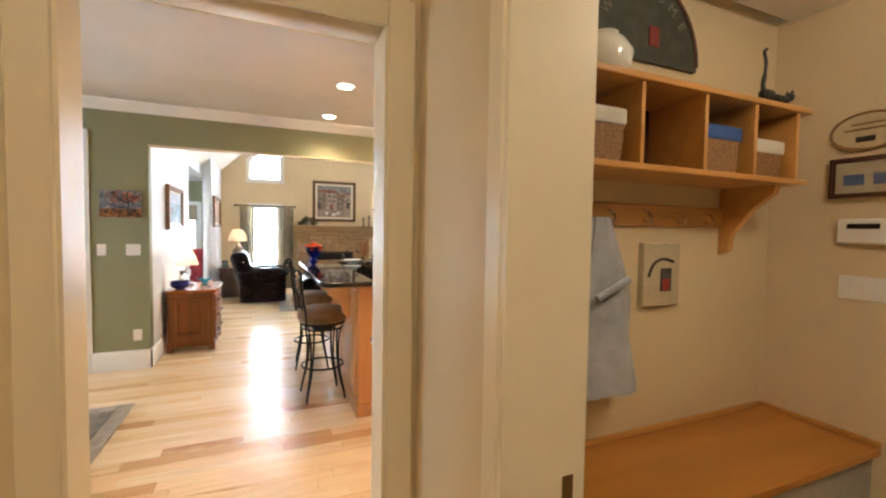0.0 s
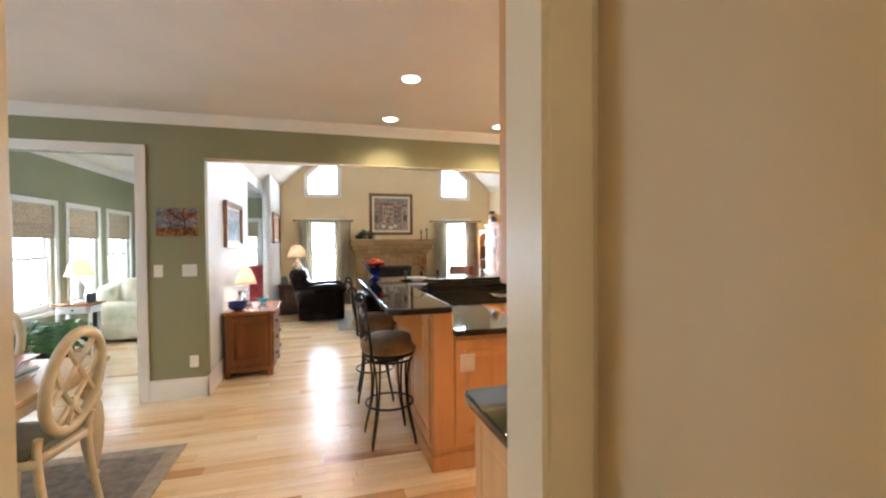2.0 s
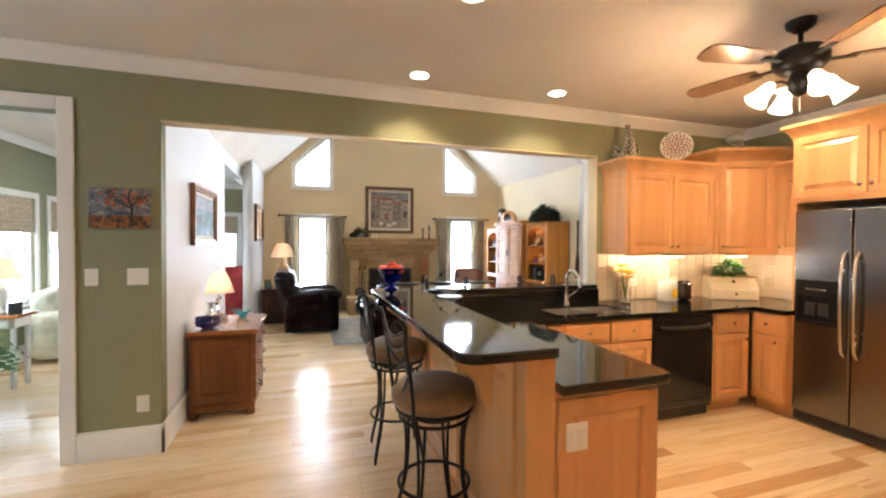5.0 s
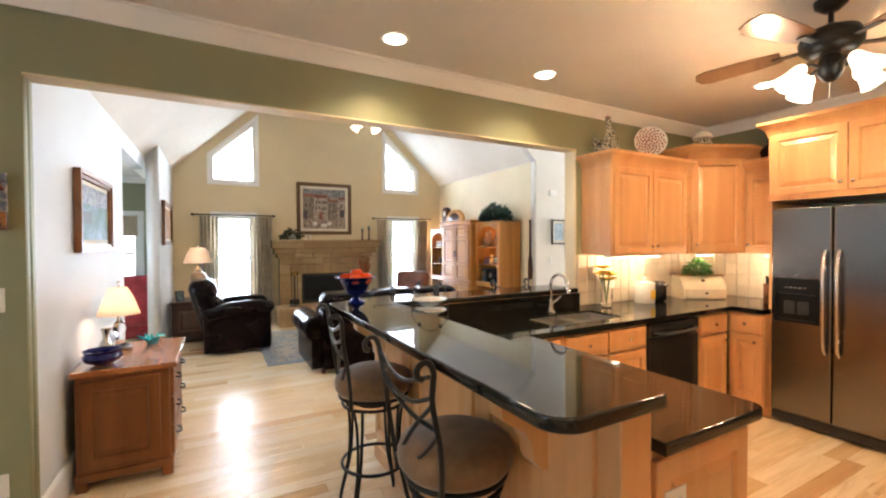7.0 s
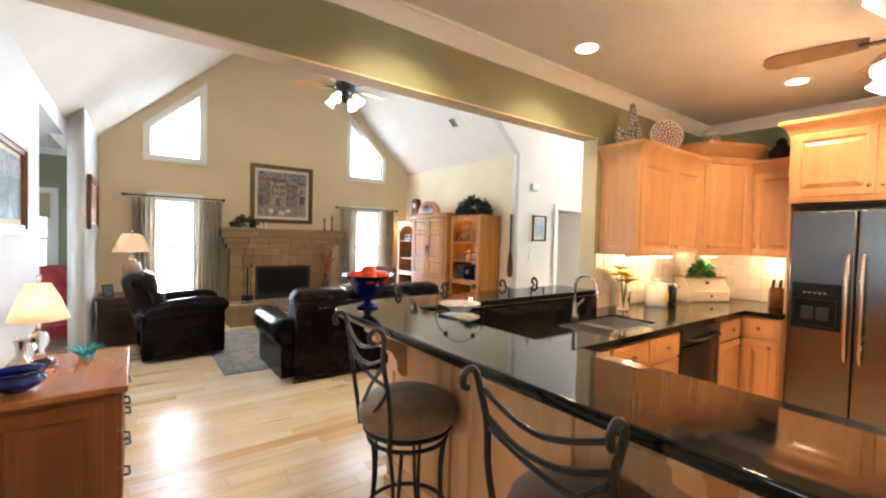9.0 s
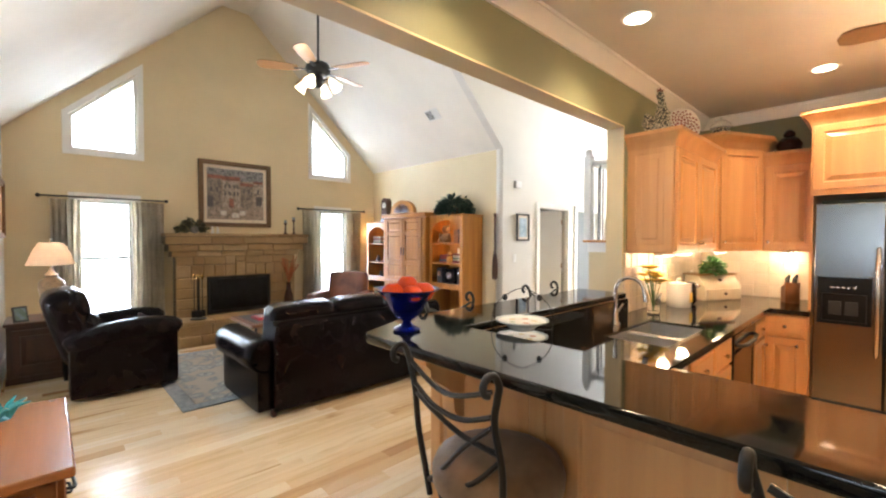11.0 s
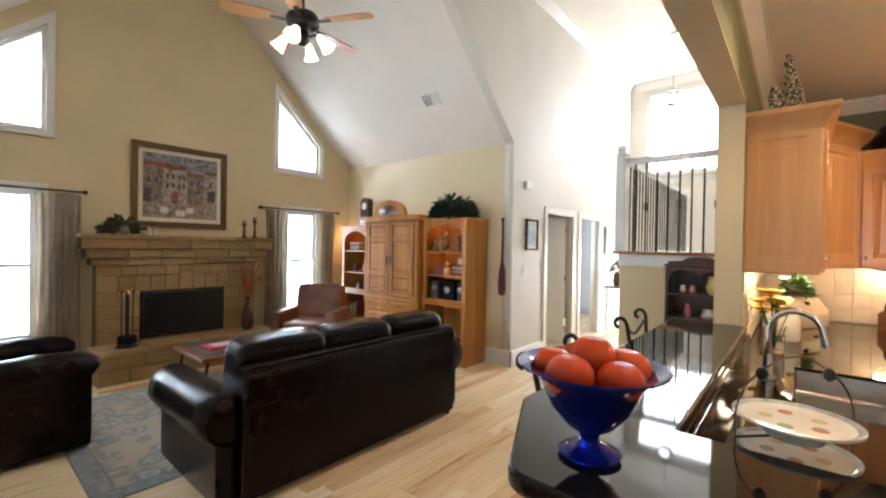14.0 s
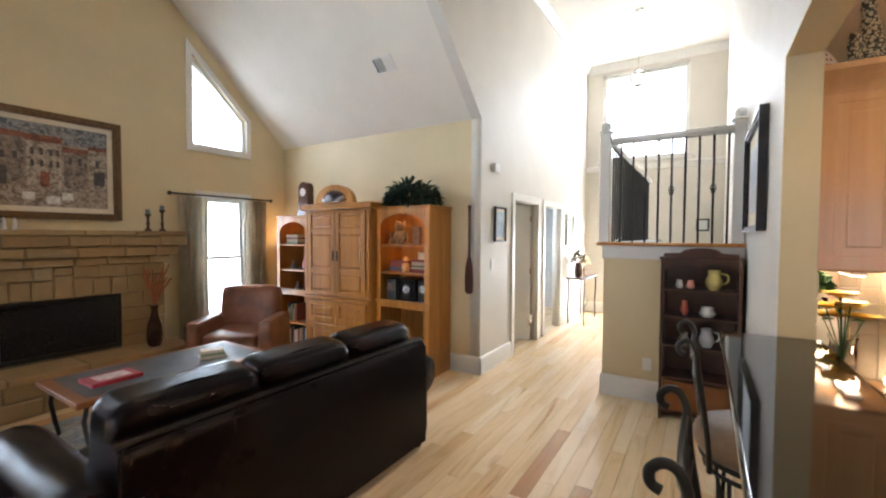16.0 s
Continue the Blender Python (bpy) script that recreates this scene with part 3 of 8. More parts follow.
# ---- kitchen: cabinets, counters, appliances ----
def loops(bm, rects, y_sign=-1):
    """Nested rectangles (x0, x1, z0, z1, y) joined by strips, the last one closed."""
    prev, lay = None, flat_layer(bm)
    for x0, x1, z0, z1, y in rects:
        cur = [bm.verts.new(p) for p in ((x0, y, z0), (x1, y, z0), (x1, y, z1), (x0, y, z1))]
        if prev:
            for i in range(4):
                j = (i + 1) % 4
                bm.faces.new((prev[i], prev[j], cur[j], cur[i]))[lay] = 1
        else:
            bm.faces.new(cur[::-1])[lay] = 1
        prev = cur
    bm.faces.new(prev)[lay] = 1
    return bm


def raised_door(x0, x1, z0, z1, y, frame_w=0.055, raised=True):
    """A framed door with a raised middle field; its face lies at y - 0.02."""
    f = y - 0.02
    steps = [(0, y), (0, f + 0.003), (0.003, f)]
    if raised:
        steps += [(frame_w - 0.004, f), (frame_w, f + 0.004), (frame_w + 0.004, f + 0.013), (frame_w + 0.012, f + 0.013), (frame_w + 0.040, f + 0.002), (frame_w + 0.042, f + 0.0005)]
    else:
        steps += [(0.018, f), (0.022, f - 0.003)]
    return loops(B(), [(x0 + i, x1 - i, z0 + i, z1 - i, d) for i, d in steps])


def knob_mesh(x, y, z, r=0.014):
    bm = B()
    tube(bm, [(x, y, z), (x, y - 0.012, z), (x, y - 0.016, z), (x, y - 0.024, z), (x, y - 0.028, z)], [0.005, 0.005, r, r, r * 0.5], 10)
    return bm


def cabinet(name, label, w, d, z0, z1, at, rz, fronts, toe=0.0, mat=None, cap=None, side_panels=True, category="cabinet", group="", sink=False):
    """A cabinet unit, its front along local x at y = 0, facing -y. fronts: (kind, x0, x1, z0, z1, knob x or None)."""
    mat = mat or MAPLE
    c = thing(name, label, category, group, at, rz)
    bm = box(B(), 0, w, 0, d, z0 + toe, z1 - 0.19 if sink else z1, 0.002, 1)
    if sink:
        box(bm, 0, w, 0, 0.03, z1 - 0.19, z1)
    if toe:
        box(bm, 0.0, w, 0.07, d, 0.0, toe + 0.002)
    body = part("body", bm, mat, c)
    for kind, a, b, lo, hi, kx in fronts:
        dr = part(kind, raised_door(a, b, lo, hi, 0.0, raised=kind == "door"), mat, c)
        if kx is not None:
            part("knob", knob_mesh(kx[0], -0.02, kx[1]), CHROME, dr, "small nickel knob")
    if side_panels:
        for sx, turn in ((0.0, -90), (w, 90)):
            if d > 0.15:
                bm = raised_door(0.004, d - 0.004, z0 + toe + 0.006, z1 - 0.006, 0.0, 0.062)
                bm.transform(Matrix.Translation((sx, 0 if turn > 0 else d, 0)) @ Matrix.Rotation(radians(turn), 4, 'Z') @ Matrix.Translation((0, 0.016, 0)))
                part("side_panel", bm, mat, c)
    if cap:
        bm = B()
        prev = None
        for o, h in ((0.0, -0.03), (0.006, -0.03), (0.012, -0.005), (0.03, 0.03), (0.058, 0.055), (0.064, 0.06), (0.064, 0.085), (-0.02, 0.085)):
            cur = [bm.verts.new(p) for p in ((-o, -o, z1 + h), (w + o, -o, z1 + h), (w + o, d, z1 + h), (-o, d, z1 + h))]
            if prev:
                for i in range(4):
                    bm.faces.new((prev[i], prev[(i + 1) % 4], cur[(i + 1) % 4], cur[i]))
            prev = cur
        bm.faces.new(prev)
        part("crown", bm, mat, c, "stepped maple crown molding")
    return c


def doors2(w, lo, hi, top_knob=False):
    m = w / 2
    kz = lo + 0.06 if not top_knob else hi - 0.07
    return [("door", 0.02, m - 0.004, lo, hi, (m - 0.035, kz)), ("door", m + 0.004, w - 0.02, lo, hi, (m + 0.035, kz))]


G_UP, G_LOW = "wall cabinets", "base cabinets"
UD = 0.32
cabinet("wall_cabinet", "honey maple wall cabinet with two raised-panel doors", 1.03, UD, 1.36, 2.14, (3.05, KY - UD, 0), 0, doors2(1.03, 1.375, 2.10), cap=True, group=G_UP)
# corner unit, taller, with a face across the corner
cw = thing("corner_wall_cabinet", "tall honey maple corner cabinet with one door", "cabinet", G_UP)
A, Cc = Vector((4.085, KY - UD - 0.01, 0)), Vector((4.565, 4.655, 0))
plan = [(A.x, A.y), (Cc.x, Cc.y), (4.898, Cc.y), (4.898, KY - 0.002), (A.x, KY - 0.002)]
part("body", prism(B(), plan, "z", 1.36, 2.28), MAPLE, cw)
turn = math.atan2(Cc.y - A.y, Cc.x - A.x)
fw = (Cc - A).length
place = Matrix.Translation(A) @ Matrix.Rotation(turn, 4, 'Z')
bm = raised_door(0.03, fw - 0.03, 1.375, 2.24, 0.0)
bm.transform(place)
cd = part("door", bm, MAPLE, cw)
bm = knob_mesh(0.06, -0.02, 1.44)
bm.transform(place)
part("knob", bm, CHROME, cd, "small nickel knob")
bm, prev = B(), None
nrm = Vector((math.sin(turn), -math.cos(turn), 0))
for o, h in ((0.0, -0.03), (0.012, -0.005), (0.03, 0.03), (0.058, 0.055), (0.064, 0.06), (0.064, 0.085), (-0.02, 0.085)):
    q = [(4.898, KY - 0.004), (A.x - o, KY - 0.004), (A.x - o, A.y - o * 1.2), (Cc.x - o * 0.3, Cc.y - o * 1.2), (4.898, Cc.y - o)]
    cur = [bm.verts.new((x, y, 2.28 + h)) for x, y in q]
    if prev:
        for i in range(5):
            bm.faces.new((prev[i], prev[(i + 1) % 5], cur[(i + 1) % 5], cur[i]))
    prev = cur
bm.faces.new(prev)
bmesh.ops.recalc_face_normals(bm, faces=bm.faces[:])
part("crown", bm, MAPLE, cw, "stepped maple crown molding")
cabinet("wall_cabinet", "narrow honey maple wall cabinet beside the refrigerator", 0.36, UD, 1.36, 2.14, (4.9 - UD, 4.653, 0), -90, [("door", 0.015, 0.345, 1.375, 2.10, (0.04, 1.44))], cap=True, group=G_UP)
cabinet("refrigerator_cabinet", "deep honey maple cabinet above the refrigerator", 1.0, 0.69, 1.80, 2.36, (4.21, 4.305, 0), -90, doors2(1.0, 1.845, 2.33), cap=True, side_panels=False, group=G_UP)
bm = box(B(), 4.23, 4.9, 4.287, 4.305, 0.0, 1.80)
solo("refrigerator_surround", bm, MAPLE, "tall honey maple board beside the refrigerator", "cabinet")

# base units of the sink wall
def low_unit(x0, x1, label, n=2, sink=False):
    w = x1 - x0
    fr = []
    for k in range(n):
        a, b = 0.02 + k * (w - 0.02) / n, (k + 1) * (w - 0.02) / n
        fr.append(("drawer", a, b, 0.70, 0.85, ((a + b) / 2, 0.775)))
        fr.append(("door", a, b, 0.13, 0.68, (b - 0.05 if k == 0 else a + 0.05, 0.63)))
    return cabinet("base_cabinet", label, w, 0.6, 0.0, 0.87, (x0, 4.565, 0), 0, fr, 0.10, group=G_LOW, side_panels=False, sink=sink)


low_unit(1.84, 2.16, "narrow honey maple base cabinet with drawer and door", 1)
low_unit(2.165, 3.01, "honey maple sink cabinet with two drawer fronts and doors", 2, True)
low_unit(3.66, 4.09, "honey maple base cabinet beside the dishwasher", 1)
cabinet("base_cabinet", "honey maple base cabinet beside the refrigerator", 0.28, 0.74, 0.0, 0.87, (4.15, 4.575, 0), -90,
        [("drawer", 0.02, 0.27, 0.70, 0.85, (0.145, 0.775)), ("door", 0.02, 0.27, 0.13, 0.68, (0.22, 0.63))], 0.10, group=G_LOW, side_panels=False)

dw = thing("dishwasher", "black dishwasher under the granite counter", "dishwasher", at=(3.02, 4.565, 0))
part("body", box(B(), 0, 0.63, 0.0, 0.58, 0.08, 0.865), BLACKMAT, dw)
part("door", loops(B(), [(0.005, 0.625, 0.11, 0.74, 0.0), (0.005, 0.625, 0.11, 0.74, -0.018), (0.012, 0.618, 0.117, 0.733, -0.024), (0.06, 0.57, 0.16, 0.69, -0.024), (0.064, 0.566, 0.164, 0.686, -0.02)]), BLACKGLOSS, dw)
part("control_panel", box(B(), 0.005, 0.625, -0.026, 0.0, 0.755, 0.86, 0.006), BLACKGLOSS, dw)
part("handle", tube(B(), [(0.06, -0.02, 0.79), (0.08, -0.05, 0.785), (0.2, -0.06, 0.775), (0.43, -0.06, 0.775), (0.55, -0.05, 0.785), (0.57, -0.02, 0.79)], 0.013, 8), BLACKMAT, dw)
part("toe_plate", box(B(), 0.005, 0.625, 0.03, 0.05, 0.0, 0.08), BLACKMAT, dw)

# stainless refrigerator
ns = Nodes("brushed_stainless_steel", 0.24, 1.0)
vs = ns.coords((2, 2, 300))
ns.color(ns.ramp(ns.noise(vs, 1.0, 4), (0.3, (0.20, 0.198, 0.196)), (0.7, (0.25, 0.248, 0.245))))
ns.bump(ns.noise(vs, 2.0, 2), 0.012, 0.002)
ns.b.inputs["Anisotropic"].default_value = 0.5
STEEL = ns.m
DISPENSER = plain("dispenser_black", (0.005, 0.005, 0.005), 0.55, 0, 0.1, 40, 0.02)
DISPENSER.node_tree.nodes["Principled BSDF"].inputs["Specular IOR Level"].default_value = 0.2
fr = thing("refrigerator", "stainless side-by-side refrigerator with a black water dispenser", "refrigerator", at=(4.22, 4.28, 0), rz=-90)
part("body", box(B(), 0.0, 0.91, 0.06, 0.66, 0.03, 1.73, 0.004), BLACKMAT, fr)
for a, b in ((0.004, 0.388), (0.394, 0.906)):
    dr = part("door", box(B(), a, b, -0.02, 0.055, 0.10, 1.735, 0.012, 3), STEEL, fr)
    hx = b - 0.035 if a < 0.1 else a + 0.04
    part("handle", tube(B(), [(hx, -0.02, 0.62), (hx, -0.055, 0.66), (hx, -0.072, 0.80), (hx, -0.078, 1.0), (hx, -0.072, 1.22), (hx, -0.055, 1.36), (hx, -0.02, 1.40)], 0.014, 10), CHROME, dr, "curved satin steel bar handle")
    if a < 0.1:
        part("dispenser", loops(B(), [(0.03, 0.325, 0.83, 1.18, -0.018), (0.03, 0.325, 0.83, 1.18, -0.034), (0.036, 0.319, 0.836, 1.174, -0.040), (0.055, 0.30, 0.85, 1.06, -0.040), (0.06, 0.295, 0.855, 1.055, -0.0225)]), DISPENSER, dr, "black recessed ice and water dispenser")
        for k in range(5):
            part("dispenser_button", box(B(), 0.105 + k * 0.03, 0.123 + k * 0.03, -0.043, -0.039, 1.10, 1.112, 0.001), CHROME, dr)
        for k in range(2):
            part("paddle", box(B(), 0.095 + k * 0.09, 0.165 + k * 0.09, -0.034, -0.0226, 0.90, 1.0, 0.004), BLACKMAT, dr)
part("grille", box(B(), 0.004, 0.906, 0.0, 0.06, 0.02, 0.09, 0.004), BLACKMAT, fr)

# island body
isl = thing("kitchen_island", "honey maple peninsula with a raised bar and panelled end", "island")
part("body", box(B(), 1.29, 1.80, 3.325, 4.56, 0.0, 0.87), MAPLE, isl)
part("knee_wall", box(B(), 1.16, 1.29, 3.325, 5.31, 0.0, 1.03), MAPLE, isl)
part("knee_wall", box(B(), 1.29, 2.98, 5.205, 5.31, 0.0, 1.03), MAPLE, isl)
part("end_panel", raised_door(1.30, 1.795, 0.15, 0.84, 3.325, 0.07), MAPLE, isl)
part("end_post", box(B(), 1.155, 1.285, 3.312, 3.325, 0.10, 1.02, 0.004), MAPLE, isl)
part("skirting", box(B(), 1.145, 1.81, 3.305, 3.325, 0.0, 0.10, 0.004), MAPLE, isl)
part("skirting", box(B(), 1.14, 1.16, 3.305, 5.31, 0.0, 0.10, 0.004), MAPLE, isl)
for k in range(3):
    bm = raised_door(0.0, 0.58, 0.15, 0.98, 0.0, 0.06)
    bm.transform(Matrix.Translation((1.162, 3.98 + k * 0.655, 0)) @ Matrix.Rotation(radians(-90), 4, 'Z'))
    part("side_panel", bm, MAPLE, isl)
for k in range(2):
    bm = raised_door(0.0, 0.8, 0.15, 0.98, 0.0, 0.06)
    bm.transform(Matrix.Translation((2.13 + k * 0.83, 5.308, 0)) @ Matrix.Rotation(radians(180), 4, 'Z'))
    part("side_panel", bm, MAPLE, isl)
for k in range(2):
    bm = raised_door(0.0, 0.56, 0.13, 0.85, 0.0, 0.06)
    bm.transform(Matrix.Translation((1.80, 3.36 + k * 0.6, 0)) @ Matrix.Rotation(radians(90), 4, 'Z'))
    part("door", bm, MAPLE, isl)
for y in (3.62, 5.12):
    pts = [(1.16, 1.03), (0.93, 1.03), (0.93, 0.985), (0.955, 0.965), (0.96, 0.93), (1.0, 0.90), (1.05, 0.87), (1.08, 0.82), (1.085, 0.77), (1.11, 0.74), (1.16, 0.72)]
    part("corbel", prism(B(), pts, "y", y - 0.035, y + 0.035), MAPLE, isl, "scrolled maple corbel")


# black granite
ng = Nodes("polished_black_granite", 0.06, spec=0.42)
vg = ng.coords(world=True)
spk = ng.noise(vg, 260, 3, 0.7)
cld = ng.noise(vg, 30, 4)
ng.color(ng.mix(ng.math('MULTIPLY', ng.ramp(spk, (0.58, (0, 0, 0)), (0.70, (1, 1, 1))), cld), (0.008, 0.008, 0.007), (0.075, 0.07, 0.055)))
ng.roughness(ng.math('ADD', ng.math('MULTIPLY', ng.noise(vg, 14, 4), 0.04), 0.03))
GRANITE = ng.m


def arc(cx, cy, r, a0, a1, n=6):
    return [(cx + r * math.cos(radians(a0 + (a1 - a0) * i / n)), cy + r * math.sin(radians(a0 + (a1 - a0) * i / n))) for i in range(n + 1)]


def slab(name, outline, z0, z1, label, hole=None):
    bm = prism(B(), outline, "z", z0, z1)
    rim = [e for e in bm.edges if abs(e.verts[0].co.z - e.verts[1].co.z) < 1e-5]
    lay = flat_layer(bm)
    for f in bmesh.ops.bevel(bm, geom=rim, offset=0.008, segments=3, affect='EDGES', profile=0.5)["faces"]:
        f[lay] = 0
    return solo(name, bm, GRANITE, label, "countertop")


bar = arc(1.235, 3.275, 0.035, -90, 0, 4) + [(1.27, 5.20), (2.98, 5.20), (2.98, 5.565)] + arc(1.22, 5.515, 0.05, 90, 120, 3) + arc(0.93, 5.36, 0.07, 130, 180, 4) + arc(0.95, 3.33, 0.09, 180, 270, 6)
slab("bar_counter", bar, 1.03, 1.07, "polished black granite bar top with rounded corners")
slab("island_counter", arc(1.80, 3.33, 0.06, -90, 0, 5) + [(1.86, 4.53), (1.29, 4.53), (1.29, 3.27)], 0.87, 0.91, "polished black granite island counter")
bm = B()
for x0, x1, y0, y1 in ((1.29, 2.20, 4.532, 5.20), (2.20, 2.90, 4.532, 4.66), (2.20, 2.90, 5.0, 5.20), (2.90, 4.898, 4.532, 5.20), (2.985, 4.898, 5.20, KY - 0.002), (4.12, 4.898, 4.288, 4.532)):
    box(bm, x0, x1, y0, y1, 0.87, 0.91)
bmesh.ops.remove_doubles(bm, verts=bm.verts[:], dist=0.0005)
solo("sink_counter", bm, GRANITE, "polished black granite counter round the sink", "countertop")
bm = box(B(), 1.271, 1.29, 3.33, 5.20, 0.911, 1.03)
box(bm, 1.29, 2.985, 5.185, 5.20, 0.911, 1.03)
solo("granite_upstand", bm, GRANITE, "black granite upstand between counter and bar", "backsplash")

# double sink and faucet
SATIN = plain("satin_sink_steel", (0.80, 0.78, 0.75), 0.36, 1.0, 0.03, 40, 0.02)
sk = thing("kitchen_sink", "double stainless undermount sink", "sink")
for x0, x1 in ((2.205, 2.50), (2.53, 2.895)):
    bm, prev = B(), None
    for i, z in ((0.0, 0.895), (0.004, 0.88), (0.012, 0.76), (0.04, 0.72), (0.12, 0.715)):
        cur = [bm.verts.new(p) for p in ((x0 + i, 4.665 + i, z), (x1 - i, 4.665 + i, z), (x1 - i, 4.995 - i, z), (x0 + i, 4.995 - i, z))]
        if prev:
            for k in range(4):
                bm.faces.new((prev[k], cur[k], cur[(k + 1) % 4], prev[(k + 1) % 4]))
        prev = cur
    bm.faces.new(prev)
    bmesh.ops.solidify(bm, geom=bm.faces[:], thickness=-0.003)
    part("bowl", bm, SATIN, sk)
part("rim", box(B(), 2.497, 2.533, 4.66, 5.0, 0.86, 0.893, 0.004), CHROME, sk)
fa = thing("faucet", "tall gooseneck nickel faucet behind the sink", "faucet", at=(2.56, 5.09, 0.911))
part("base", lathe(B(), [(0.03, 0), (0.03, 0.012), (0.02, 0.03), (0.016, 0.10), (0.014, 0.11)], 16), CHROME, fa)
sp = [(0, 0, 0.10), (0, 0, 0.22)] + [(0, -0.09 + 0.09 * math.cos(a * math.pi / 8), 0.22 + 0.09 * math.sin(a * math.pi / 8)) for a in range(1, 8)] + [(0, -0.185, 0.20), (0, -0.19, 0.17)]
part("spout", tube(B(), sp, [0.012] * (len(sp) - 2) + [0.016, 0.017], 12), CHROME, fa)
part("lever", tube(B(), [(0.015, 0, 0.07), (0.05, 0, 0.085), (0.11, 0.0, 0.12)], [0.009, 0.008, 0.006], 8), CHROME, fa)

# south run: counter end and wall cabinet, close to the doorway
cabinet("base_cabinet", "honey maple base cabinet near the doorway", 1.7, 0.57, 0.0, 0.87, (2.74, 2.235, 0), 180, [("door", 0.02 + k * 0.42, 0.42 + k * 0.42, 0.13, 0.85, (0.4 + k * 0.42, 0.78)) for k in range(4)], 0.10, group=G_LOW)
slab("side_counter", arc(1.04, 2.225, 0.045, 90, 180, 4) + [(0.995, 1.662), (2.75, 1.662), (2.75, 2.27)], 0.87, 0.91, "polished black granite counter near the doorway")
cabinet("wall_cabinet", "honey maple wall cabinet near the doorway", 1.75, 0.25, 1.36, 2.3, (2.73, 1.86, 0), 180, doors2(1.75, 1.375, 2.27), cap=True, group=G_UP)

# tiled backsplash
BACKT = plain("tile_grout", (0.58, 0.50, 0.38), 0.9)
bs = thing("backsplash", "cream tumbled stone tile backsplash above the counter", "backsplash")
bm = box(B(), 2.99, 4.897, KY - 0.006, KY - 0.0005, 0.911, 1.36)
box(bm, 4.894, 4.8995, 4.29, KY - 0.006, 0.911, 1.36)
part("grout", bm, BACKT, bs)

# ---- living room ----
nl = Nodes("dark_brown_leather", 0.3, spec=0.14)
vl = nl.coords()
nl.color(nl.ramp(nl.noise(vl, 5, 5, 0.6), (0.3, (0.0040, 0.0019, 0.0021)), (0.7, (0.0075, 0.0036, 0.0036))))
vor = nl.add("ShaderNodeTexVoronoi", Scale=170.0)
nl.link(vl, vor.inputs["Vector"])
hgt = nl.math('ADD', nl.math('MULTIPLY', vor.outputs["Distance"], 0.25), nl.math('MULTIPLY', nl.noise(vl, 9, 4, 0.55, 0.3), 0.9))
nl.bump(hgt, 0.22, 0.008)
nl.roughness(nl.math('ADD', nl.math('MULTIPLY', nl.noise(vl, 12, 3), 0.10), 0.19))
LEATHER = nl.m
TANLEATHER = plain("brown_club_chair_leather", (0.21, 0.082, 0.04), 0.42, 0, 0.3, 8, 0.2)


def rolled(bm, x, y0, y1, z, r, seg=16, flat=1.0):
    """A padded roll along y with rounded ends."""
    ys = [y0, y0 + 0.01, y0 + 0.035] + [y0 + 0.035 + (y1 - y0 - 0.07) * k / 6 for k in range(1, 6)] + [y1 - 0.035, y1 - 0.01, y1]
    rr = [r * 0.55, r * 0.88, r] + [r * (1 + 0.03 * math.sin(k * 2.1)) for k in range(5)] + [r, r * 0.88, r * 0.55]
    tube(bm, [(x, y, z) for y in ys], rr, seg)
    return bm


def bezier(points, n=8):
    """A smooth line through the points."""
    P = [Vector(p) for p in points]
    out = []
    for i in range(len(P) - 1):
        a, b, c, d = P[max(i - 1, 0)], P[i], P[i + 1], P[min(i + 2, len(P) - 1)]
        for k in range(n):
            t = k / n
            out.append(0.5 * ((2 * b) + (c - a) * t + (2 * a - 5 * b + 4 * c - d) * t * t + (3 * b - a - 3 * c + d) * t ** 3))
    return out + [P[-1]]


# three-seat sofa, its back towards the kitchen, local front along +y
so = thing("leather_sofa", "dark brown leather three-seat sofa with rolled arms", "sofa", at=(1.17, 7.28, 0), rz=0)
SW = 1.96
bm = B()
prism(bm, [(0.0, 0.05), (0.16, 0.05), (0.16, 0.70), (0.13, 0.765), (0.09, 0.785), (0.05, 0.78), (0.02, 0.755), (0.005, 0.71)], "x", 0.07, SW - 0.07)
part("back_panel", bm, LEATHER, so)
part("back_welt", tube(B(), [(0.07, 0.006, 0.05), (0.07, 0.006, 0.72), (0.09, 0.026, 0.765), (0.13, 0.03, 0.775), (SW - 0.13, 0.03, 0.775), (SW - 0.09, 0.026, 0.765), (SW - 0.07, 0.006, 0.72), (SW - 0.07, 0.006, 0.05)], 0.007, 8), LEATHER, so)
part("base", box(B(), 0.06, SW - 0.06, 0.10, 0.90, 0.06, 0.30, 0.03, 3), LEATHER, so)
for k in range(3):
    a = 0.20 + k * 0.52
    part("seat_cushion", puff(B(), a, a + 0.52, 0.30, 0.95, 0.28, 0.46, 0.5, 8, 0.06), LEATHER, so)
    c = 0.09 + k * 0.590
    part("back_cushion", puff(B(), c, c + 0.602, 0.115, 0.38, 0.40, 0.895, 0.60, 14, 0.02, Matrix.Rotation(radians(7), 3, 'X')), LEATHER, so)
    part("cushion_seam", tube(B(), bezier([(c + 0.05, 0.13, 0.80), (c + 0.07, 0.15, 0.865), (c + 0.30, 0.165, 0.892), (c + 0.53, 0.15, 0.865), (c + 0.55, 0.13, 0.80)]), 0.005, 8), LEATHER, so)
